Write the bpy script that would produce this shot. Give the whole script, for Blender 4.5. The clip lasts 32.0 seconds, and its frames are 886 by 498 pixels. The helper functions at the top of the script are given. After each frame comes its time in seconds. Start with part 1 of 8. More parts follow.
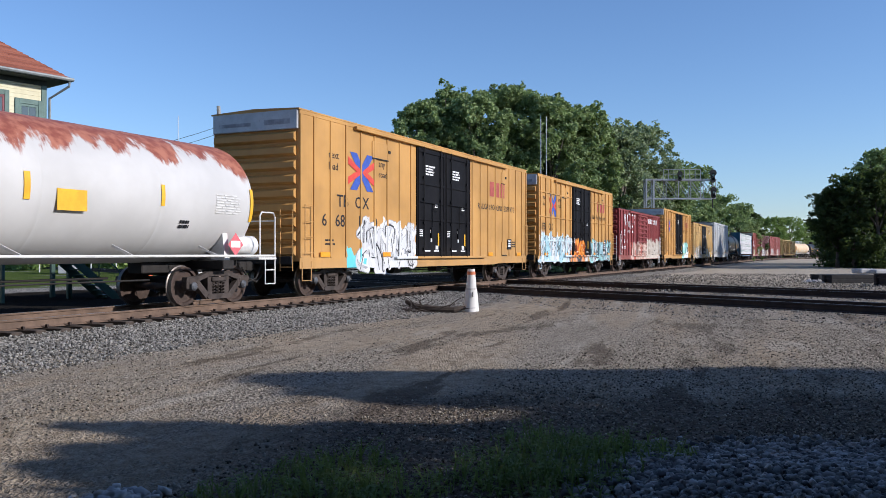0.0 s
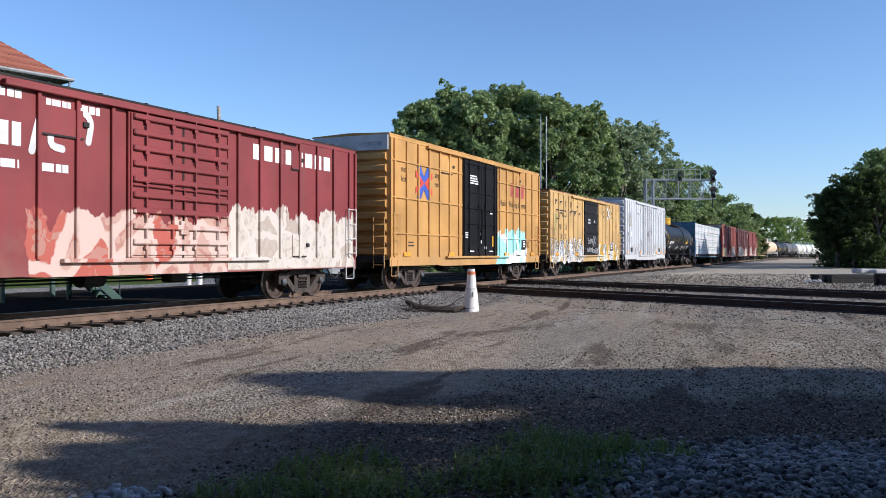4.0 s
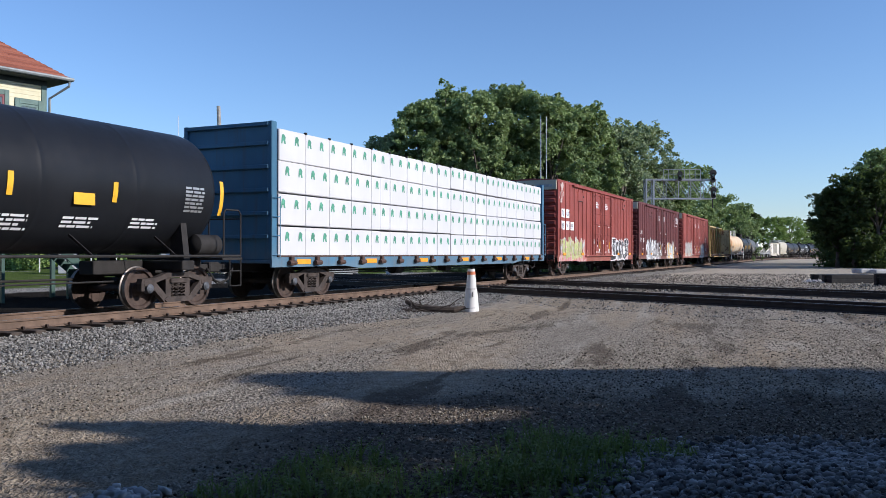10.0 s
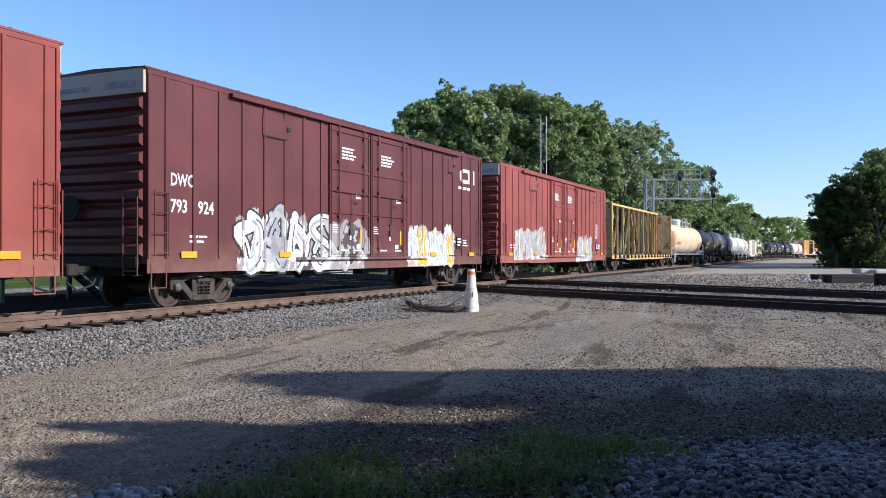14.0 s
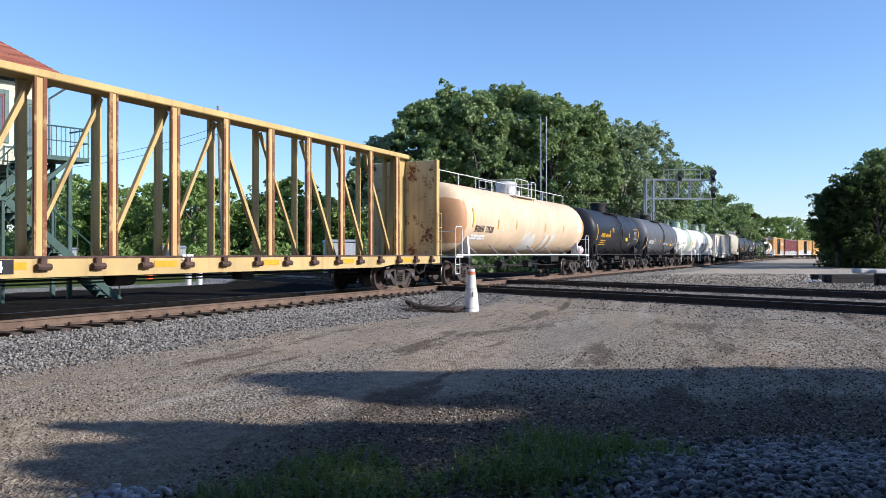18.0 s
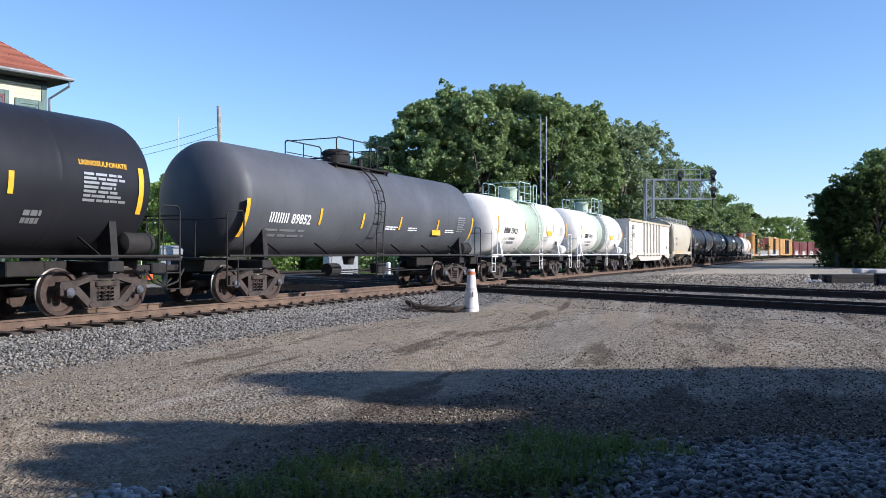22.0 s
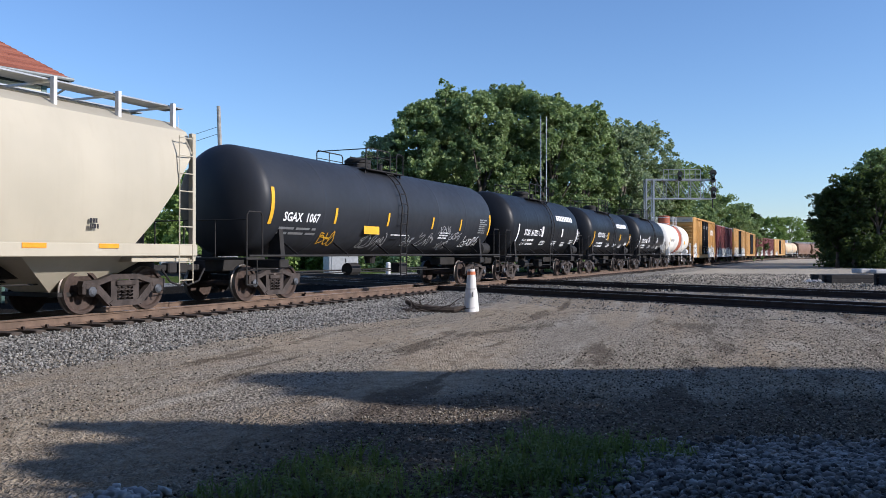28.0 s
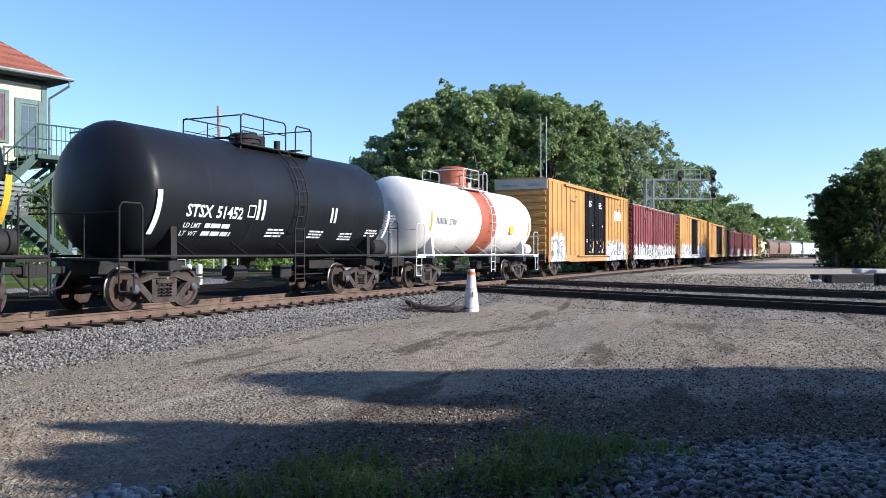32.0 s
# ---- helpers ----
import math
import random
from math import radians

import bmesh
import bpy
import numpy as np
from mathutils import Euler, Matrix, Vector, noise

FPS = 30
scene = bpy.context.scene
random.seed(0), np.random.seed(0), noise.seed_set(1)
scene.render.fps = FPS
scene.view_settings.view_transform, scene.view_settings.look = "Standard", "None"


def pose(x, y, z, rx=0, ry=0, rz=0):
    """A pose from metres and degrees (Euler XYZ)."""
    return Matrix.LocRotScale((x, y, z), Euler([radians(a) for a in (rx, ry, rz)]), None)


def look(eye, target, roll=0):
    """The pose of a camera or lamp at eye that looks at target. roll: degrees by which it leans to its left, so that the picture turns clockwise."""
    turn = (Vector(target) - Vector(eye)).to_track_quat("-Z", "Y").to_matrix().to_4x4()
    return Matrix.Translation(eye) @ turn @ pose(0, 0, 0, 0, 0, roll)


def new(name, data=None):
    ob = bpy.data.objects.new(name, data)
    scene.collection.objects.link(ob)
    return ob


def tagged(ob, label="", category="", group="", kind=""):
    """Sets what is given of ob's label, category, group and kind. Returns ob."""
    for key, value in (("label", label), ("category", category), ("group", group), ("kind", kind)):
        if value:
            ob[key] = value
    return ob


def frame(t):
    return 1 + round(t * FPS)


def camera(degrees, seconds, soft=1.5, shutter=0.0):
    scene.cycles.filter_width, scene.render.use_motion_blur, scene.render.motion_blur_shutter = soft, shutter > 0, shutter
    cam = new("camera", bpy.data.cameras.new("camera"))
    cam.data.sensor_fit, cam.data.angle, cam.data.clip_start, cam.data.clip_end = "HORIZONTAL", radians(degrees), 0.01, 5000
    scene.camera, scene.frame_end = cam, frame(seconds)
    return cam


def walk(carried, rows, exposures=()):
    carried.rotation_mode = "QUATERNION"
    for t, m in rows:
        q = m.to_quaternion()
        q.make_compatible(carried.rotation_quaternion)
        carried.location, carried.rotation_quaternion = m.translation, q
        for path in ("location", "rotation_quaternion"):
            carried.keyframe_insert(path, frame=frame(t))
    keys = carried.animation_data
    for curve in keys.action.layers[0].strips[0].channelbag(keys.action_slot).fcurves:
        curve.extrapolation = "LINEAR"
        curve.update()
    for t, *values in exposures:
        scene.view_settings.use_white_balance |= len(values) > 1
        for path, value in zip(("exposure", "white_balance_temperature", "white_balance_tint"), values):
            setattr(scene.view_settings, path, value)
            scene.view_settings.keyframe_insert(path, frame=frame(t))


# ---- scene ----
# ---------------------------------------------------------------- camera
FOV = 55.98
EYE = (0.0, 0.0, 1.215)
cam = camera(FOV, 32.0, soft=0.7)
GAIN = ((0, 0.0), (2, 0.14), (3.4, 0.18), (6, 0.15), (7.4, -0.1), (8.2, -0.18), (9, -0.04), (10, 0.08), (11, -0.32), (12, -0.34), (13, 0.26), (14, 0.36), (17, 0.4),
        (19, 0.3), (20, 0.14), (20.5, 0.18), (21, 0.28), (22, 0.4), (23, 0.33), (24, -0.08), (25.3, -0.15), (27.5, 0.0), (28, 0.14), (29, 0.44), (30, 0.6), (32, 0.56))      # exposure in stops
walk(cam, [(0.0, look(EYE, (0, 100, 1.758))), (32.0, look(EYE, (0, 100, 1.758)))], [(t, g + 0.01, 5700, 15) for t, g in GAIN])

# ---------------------------------------------------------------- light
SUN_DIR = Vector((0.93, -0.30, 0.47)).normalized()      # towards the sun
world = bpy.data.worlds.new("world")
scene.world = world
world.use_nodes = True
wn = world.node_tree.nodes
sky = wn.new("ShaderNodeTexSky")
sky.sky_type, sky.sun_disc = "NISHITA", False
sky.sun_elevation = math.asin(SUN_DIR.z)
sky.sun_rotation = math.atan2(SUN_DIR.x, SUN_DIR.y)
sky.air_density, sky.dust_density, sky.ozone_density = 1.0, 0.3, 4.0
wn["Background"].inputs["Strength"].default_value = 0.137
world.node_tree.links.new(sky.outputs[0], wn["Background"].inputs["Color"])
sun_data = bpy.data.lights.new("sun", "SUN")
sun_data.energy, sun_data.angle, sun_data.color = 5.0, radians(0.55), (1.0, 0.89, 0.73)
sun = new("sun", sun_data)
sun.matrix_world = look(SUN_DIR * 60, (0, 0, 0))

# ---------------------------------------------------------------- plan
TH = 0.43347                  # heading of the main track
P0 = 14.35                                   # its distance from the camera
DIRX, DIRY = math.sin(TH), math.cos(TH)
BEND, RADIUS, BEND_END = 184.0, 485.0, 420.0
SPEED = 12.38
GROUND = -0.36
RAIL_H = 0.19
PHI = radians(39.0)                         # crossing tracks lead away to the left
CROSS = (20.7, 27.45)                       # their distances from the camera


def path(s):
    """Place and heading on the main track's centre line, s metres along it."""
    def straight(u):
        return DIRX * u - DIRY * P0, DIRY * u + DIRX * P0
    if s <= BEND:
        return (*straight(s), TH)
    x, y = straight(BEND)
    a = min(s, BEND_END) - BEND
    phi = a / RADIUS
    x += RADIUS * (math.cos(TH) - math.cos(TH + phi))
    y += RADIUS * (math.sin(TH + phi) - math.sin(TH))
    e = max(0.0, s - BEND_END)
    return x + e * math.sin(TH + phi), y + e * math.cos(TH + phi), TH + phi


# ---------------------------------------------------------------- mesh helpers
class B:
    """Collects vertices and faces of one mesh."""

    def __init__(self):
        self.v, self.f = [], []

    def add(self, verts, faces):
        n = len(self.v)
        self.v += [tuple(p) for p in verts]
        self.f += [tuple(i + n for i in q) for q in faces]
        return self

    def box(self, x0, x1, y0, y1, z0, z1, c=0.0):
        if c <= 0:
            vs = [(x, y, z) for z in (z0, z1) for y in (y0, y1) for x in (x0, x1)]
            return self.add(vs, [(0, 2, 3, 1), (4, 5, 7, 6), (0, 1, 5, 4), (2, 6, 7, 3), (0, 4, 6, 2), (1, 3, 7, 5)])
        rows = []
        for z, d in ((z0, c), (z0 + c, 0), (z1 - c, 0), (z1, c)):
            e = c + d
            rows.append([(x0 + e, y0 + d, z), (x1 - e, y0 + d, z), (x1 - d, y0 + e, z), (x1 - d, y1 - e, z),
                         (x1 - e, y1 - d, z), (x0 + e, y1 - d, z), (x0 + d, y1 - e, z), (x0 + d, y0 + e, z)])
        fs = [tuple(range(7, -1, -1)), tuple(range(24, 32))]
        for r in range(3):
            for i in range(8):
                j = (i + 1) % 8
                fs.append((8 * r + i, 8 * r + j, 8 * r + 8 + j, 8 * r + 8 + i))
        return self.add([p for r in rows for p in r], fs)

    def loft(self, rings, caps=True):
        n = len(rings[0])
        fs = []
        for r in range(len(rings) - 1):
            for i in range(n):
                j = (i + 1) % n
                fs.append((r * n + i, r * n + j, (r + 1) * n + j, (r + 1) * n + i))
        if caps:
            fs += [tuple(range(n - 1, -1, -1)), tuple(range((len(rings) - 1) * n, len(rings) * n))]
        return self.add([p for r in rings for p in r], fs)

    def tube(self, pts, r, n=8):
        pts = [Vector(p) for p in pts]
        rs = r if isinstance(r, (list, tuple)) else [r] * len(pts)
        rings = []
        side = None
        for i, p in enumerate(pts):
            a, b = pts[max(0, i - 1)], pts[min(len(pts) - 1, i + 1)]
            d = (b - a).normalized()
            if side is None or abs(side.dot(d)) > 0.95:
                side = d.cross(Vector((0, 0, 1)) if abs(d.z) < 0.9 else Vector((1, 0, 0)))
            side = (side - d * side.dot(d)).normalized()
            up = d.cross(side)
            rings.append([p + (side * math.cos(2 * math.pi * k / n) + up * math.sin(2 * math.pi * k / n)) * rs[i] for k in range(n)])
        return self.loft(rings)

    def bar(self, p, q, w, h, up=(0, 0, 1)):
        p, q = Vector(p), Vector(q)
        d = (q - p).normalized()
        s = d.cross(Vector(up)).normalized() * (w / 2)
        u = s.normalized().cross(d) * (h / 2)
        return self.loft([[e + s + u, e - s + u, e - s - u, e + s - u] for e in (p, q)])

    def prism(self, poly, y0, y1):
        """A polygon in x and z, pulled from y0 to y1."""
        n = len(poly)
        return self.loft([[(x, y0, z) for x, z in poly], [(x, y1, z) for x, z in poly]])

    def lathe(self, prof, cy, cz, n=32):
        """A profile of (x, radius) turned round an axis along x."""
        return self.loft([[(x, cy + r * math.sin(2 * math.pi * k / n), cz + r * math.cos(2 * math.pi * k / n)) for k in range(n)] for x, r in prof])

    def shift(self, dx, dy, dz):
        self.v = [(x + dx, y + dy, z + dz) for x, y, z in self.v]
        return self

    def turned(self, m):
        self.v = [tuple(m @ Vector(p)) for p in self.v]
        return self


def mesh_of(name, b, material, smooth=0):
    me = bpy.data.meshes.new(name)
    me.from_pydata(b.v, [], b.f)
    bm = bmesh.new()
    bm.from_mesh(me)
    bmesh.ops.recalc_face_normals(bm, faces=bm.faces)
    bm.to_mesh(me)
    bm.free()
    if smooth:
        me.shade_smooth()
        me.set_sharp_from_angle(angle=radians(smooth))
    if material:
        me.materials.append(material)
    return me


def part(name, b, material, parent, label="", smooth=0):
    ob = new(name, mesh_of(name, b, material, smooth))
    ob.parent = parent
    if label:
        ob["label"] = label
    return ob


def thing(name, label, category, group="", kind="", m=None):
    ob = new(name)
    ob.empty_display_size = 0.3
    tagged(ob, label, category, group, kind)
    if m is not None:
        ob.matrix_basis = m
    return ob


def solo(name, b, material, label, category, group="", kind="", smooth=0, m=None):
    ob = new(name, mesh_of(name, b, material, smooth))
    tagged(ob, label, category, group, kind)
    if m is not None:
        ob.matrix_basis = m
    return ob


def clone(ob, parent, m):
    """Copies a part with its sub-parts, on shared meshes, under another thing."""
    c = ob.copy()
    scene.collection.objects.link(c)
    c.parent = parent
    c.matrix_basis = m
    for k in ob.children:
        clone(k, c, k.matrix_basis.copy())
    return c


def quick_mesh(name, verts, faces, material):
    """A large mesh of equal faces from arrays."""
    me = bpy.data.meshes.new(name)
    k = faces.shape[1]
    me.vertices.add(len(verts))
    me.vertices.foreach_set("co", verts.astype(np.float32).ravel())
    me.loops.add(faces.size)
    me.loops.foreach_set("vertex_index", faces.astype(np.int32).ravel())
    me.polygons.add(len(faces))
    me.polygons.foreach_set("loop_start", np.arange(0, faces.size, k, dtype=np.int32))
    me.polygons.foreach_set("loop_total", np.full(len(faces), k, dtype=np.int32))
    me.update(calc_edges=True)
    me.materials.append(material)
    return me


# ---------------------------------------------------------------- materials
class Mat:
    """Small helper to wire node materials."""

    def __init__(self, name):
        self.m = bpy.data.materials.new(name)
        self.m.use_nodes = True
        self.n = self.m.node_tree.nodes
        self.bsdf = self.n["Principled BSDF"]
        self.coord = self.n.new("ShaderNodeTexCoord").outputs["Object"]

    def link(self, a, b):
        self.m.node_tree.links.new(a, b)

    def put(self, sock, value):
        if isinstance(value, bpy.types.NodeSocket):
            self.link(value, sock)
        elif isinstance(value, tuple) and len(value) == 3 and sock.type == "RGBA":
            sock.default_value = (*value, 1)
        else:
            sock.default_value = value

    def math(self, op, a, b=0.0, clamp=False):
        n = self.n.new("ShaderNodeMath")
        n.operation, n.use_clamp = op, clamp
        self.put(n.inputs[0], a)
        self.put(n.inputs[1], b)
        return n.outputs[0]

    def scaled(self, v, s, loc=(0, 0, 0)):
        n = self.n.new("ShaderNodeMapping")
        self.put(n.inputs["Vector"], v)
        n.inputs["Scale"].default_value = s
        n.inputs["Location"].default_value = loc
        return n.outputs[0]

    def noise(self, scale, detail=4.0, v=None, rough=0.55, dist=0.0, color=False):
        n = self.n.new("ShaderNodeTexNoise")
        self.put(n.inputs["Vector"], v if v is not None else self.coord)
        n.inputs["Scale"].default_value, n.inputs["Detail"].default_value = scale, detail
        n.inputs["Roughness"].default_value, n.inputs["Distortion"].default_value = rough, dist
        return n.outputs["Color" if color else "Fac"]

    def voronoi(self, scale, v=None, feature="F1", out="Distance", rand=1.0):
        n = self.n.new("ShaderNodeTexVoronoi")
        n.feature = feature
        self.put(n.inputs["Vector"], v if v is not None else self.coord)
        n.inputs["Scale"].default_value = scale
        n.inputs["Randomness"].default_value = rand
        return n.outputs[out]

    def ramp(self, fac, lo, hi):
        n = self.n.new("ShaderNodeMapRange")
        n.interpolation_type = "SMOOTHSTEP"
        self.put(n.inputs["Value"], fac)
        n.inputs["From Min"].default_value, n.inputs["From Max"].default_value = lo, hi
        return n.outputs[0]

    def mix(self, fac, a, b, mode="MIX"):
        n = self.n.new("ShaderNodeMix")
        n.data_type, n.blend_type = "RGBA", mode
        self.put(n.inputs[0], fac)
        self.put(n.inputs[6], a)
        self.put(n.inputs[7], b)
        return n.outputs[2]

    def axes(self, v=None):
        n = self.n.new("ShaderNodeSeparateXYZ")
        self.put(n.inputs[0], v if v is not None else self.coord)
        return n.outputs

    def bump(self, height, strength=0.3, dist=0.02):
        n = self.n.new("ShaderNodeBump")
        n.inputs["Strength"].default_value, n.inputs["Distance"].default_value = strength, dist
        self.put(n.inputs["Height"], height)
        self.link(n.outputs[0], self.bsdf.inputs["Normal"])

    def island(self):
        return self.n.new("ShaderNodeNewGeometry").outputs["Random Per Island"]

    def object_random(self):
        return self.n.new("ShaderNodeObjectInfo").outputs["Random"]

    def done(self, color, rough=0.6, metal=0.0, spec=0.4):
        self.put(self.bsdf.inputs["Base Color"], color)
        self.put(self.bsdf.inputs["Roughness"], rough)
        self.put(self.bsdf.inputs["Metallic"], metal)
        self.put(self.bsdf.inputs["Specular IOR Level"], spec)
        return self.m


def tint(c, k):
    return tuple(min(1.0, x * k) for x in c)


def plain(name, col, rough=0.6, metal=0.0, vary=0.25, scale=6.0, bump=0.1, spec=0.4):
    """Painted or bare stuff with soft patches and fine grain."""
    w = Mat(name)
    c = w.mix(w.ramp(w.noise(scale), 0.3, 0.7), tint(col, 1 - vary), tint(col, 1 + vary * 0.6))
    c = w.mix(w.ramp(w.noise(scale * 9), 0.55, 0.75), c, tint(col, 1 - vary * 1.2))
    if bump:
        w.bump(w.noise(scale * 12), bump, 0.01)
    return w.done(c, rough, metal, spec)


RUST = (0.17, 0.062, 0.03)
DUST = (0.30, 0.24, 0.17)


def car_paint(name, col, rough=0.5, grime=0.35, dirt=(0.10, 0.075, 0.055), rust=0.0, fade=0.2, tags=(), low=1.0, dusty=0.25, spec=0.35):
    """Weathered car paint: streaks, road dust near the sill, rust, sprayed tags (x0, x1, z0, z1, fill, accent, outline, size)."""
    w = Mat(name)
    w1 = w.noise(0.6, 3)
    c = w.mix(w.ramp(w1, 0.3, 0.72), tint(col, 1 - fade), tint(col, 1 + fade * 0.45))
    streak = w.noise(1.0, 6, w.scaled(w.coord, (6.0, 6.0, 0.35)), 0.6)
    c = w.mix(w.math("MULTIPLY", w.ramp(streak, 0.48, 0.78), grime), c, dirt)
    z = w.axes()[2]
    splash = w.math("ADD", w.math("MULTIPLY", w.noise(2.2, 5), 1.1), w.math("MULTIPLY", z, -0.55))
    c = w.mix(w.math("MULTIPLY", w.ramp(splash, -0.45 * low, 0.35), dusty), c, DUST)
    x = w.axes()[0]
    bent = w.mix(0.32, w.coord, w.noise(1.9, 2, color=True))
    for i, (x0, x1, z0, z1, fill, accent, line, size) in enumerate(tags):
        edge = w.math("MULTIPLY", w.math("SUBTRACT", w.noise(1.7, 3, w.scaled(w.coord, (1, 0.0, 0.6), (3.1 * i, 0, 0))), 0.5), 1.5)
        hard = 0.05
        zz, xx = w.math("ADD", z, edge), w.math("ADD", x, edge)
        mask = w.math("MULTIPLY", w.ramp(xx, x0, x0 + hard), w.ramp(w.math("MULTIPLY", xx, -1.0), -x1, -x1 + hard))
        mask = w.math("MULTIPLY", mask, w.math("MULTIPLY", w.ramp(z, z0, z0 + hard), w.ramp(w.math("MULTIPLY", zz, -1.0), -z1, -z1 + hard)))
        size = size * 0.72
        flat = w.scaled(bent, (1.0 / size, 0.0, 0.62 / size), (7.7 * i + x0, 0, 1.3 * i))
        d = w.voronoi(1.0, flat, "DISTANCE_TO_EDGE")
        cell = w.axes(w.voronoi(1.0, flat, "F1", "Color"))[0]
        body = w.mix(w.ramp(cell, 0.72, 0.74), fill, accent)
        inner = w.mix(w.ramp(w.noise(3.0 / size, 2, bent), 0.52, 0.56), body, tint(body_mix(fill, accent), 0.9))
        spray = w.mix(w.ramp(d, 0.065, 0.095), line, inner)
        c = w.mix(mask, c, spray)
    if rust:
        r = w.math("ADD", w.noise(1.5, 8, None, 0.65), w.math("MULTIPLY", w.noise(9.0, 5), 0.35))
        c = w.mix(w.ramp(r, 0.95 - 0.32 * rust, 1.02 - 0.25 * rust), c, RUST)
    w.bump(w.noise(3.0, 3), 0.15, 0.02)
    rough_map = w.math("ADD", w.math("MULTIPLY", w.noise(4.0), 0.25), rough - 0.1)
    return w.done(c, rough_map, 0.0, spec)


def body_mix(a, b):
    return tuple(0.6 * p + 0.4 * q for p, q in zip(a, b))


WHITE, BLACK = (0.78, 0.79, 0.80), (0.014, 0.014, 0.017)
M = {}
M["truck"] = plain("truck_steel", (0.060, 0.047, 0.041), 0.8, 0.1, 0.4, 5.0, 0.3)
M["wheel"] = plain("wheel_steel", (0.070, 0.048, 0.039), 0.75, 0.2, 0.35, 5.0, 0.2)
M["tread"] = plain("wheel_tread", (0.20, 0.175, 0.155), 0.45, 0.7, 0.25, 9.0, 0.0)
M["dark"] = plain("underframe_black", (0.022, 0.020, 0.019), 0.8, 0.0, 0.35, 4.0, 0.2)
M["rail"] = plain("rusty_rail", (0.155, 0.105, 0.075), 0.8, 0.1, 0.3, 3.0, 0.3)
M["rail_dark"] = plain("dark_rail", (0.045, 0.032, 0.027), 0.8, 0.1, 0.3, 3.0, 0.3)
M["rail_top"] = plain("worn_rail_head", (0.38, 0.34, 0.30), 0.35, 0.9, 0.15, 3.0, 0.0)
M["tie"] = plain("weathered_tie", (0.060, 0.047, 0.038), 0.9, 0.0, 0.45, 3.5, 0.5)
M["white"] = plain("white_marking", WHITE, 0.55, 0.0, 0.08, 5.0, 0.0)
M["black"] = plain("black_marking", BLACK, 0.55, 0.0, 0.2, 5.0, 0.0)
M["yellow"] = plain("yellow_marking", (0.75, 0.42, 0.02), 0.5, 0.0, 0.12, 5.0, 0.0)
M["amber"] = plain("amber_reflector", (0.80, 0.33, 0.02), 0.35, 0.0, 0.1, 5.0, 0.0)
M["placard"] = plain("placard_red", (0.65, 0.14, 0.16), 0.5, 0.0, 0.1, 5.0, 0.0)
M["blue"] = plain("blue_stripe", (0.05, 0.10, 0.42), 0.5, 0.0, 0.15, 5.0, 0.0)
M["red"] = plain("red_stripe", (0.62, 0.07, 0.045), 0.5, 0.0, 0.15, 5.0, 0.0)
M["grey"] = plain("galvanised_roof", (0.46, 0.47, 0.48), 0.45, 0.3, 0.15, 2.0, 0.05)
M["whiterail"] = plain("white_handrail", (0.66, 0.66, 0.64), 0.5, 0.0, 0.15, 5.0, 0.0)
M["mint_rail"] = plain("mint_platform_paint", (0.46, 0.60, 0.55), 0.5, 0.0, 0.15, 5.0, 0.0)
M["bearing"] = plain("bearing_cap", (0.085, 0.092, 0.105), 0.6, 0.2, 0.5, 9.0, 0.0)
M["steel"] = plain("galvanised_steel", (0.42, 0.43, 0.44), 0.45, 0.7, 0.12, 4.0, 0.05)

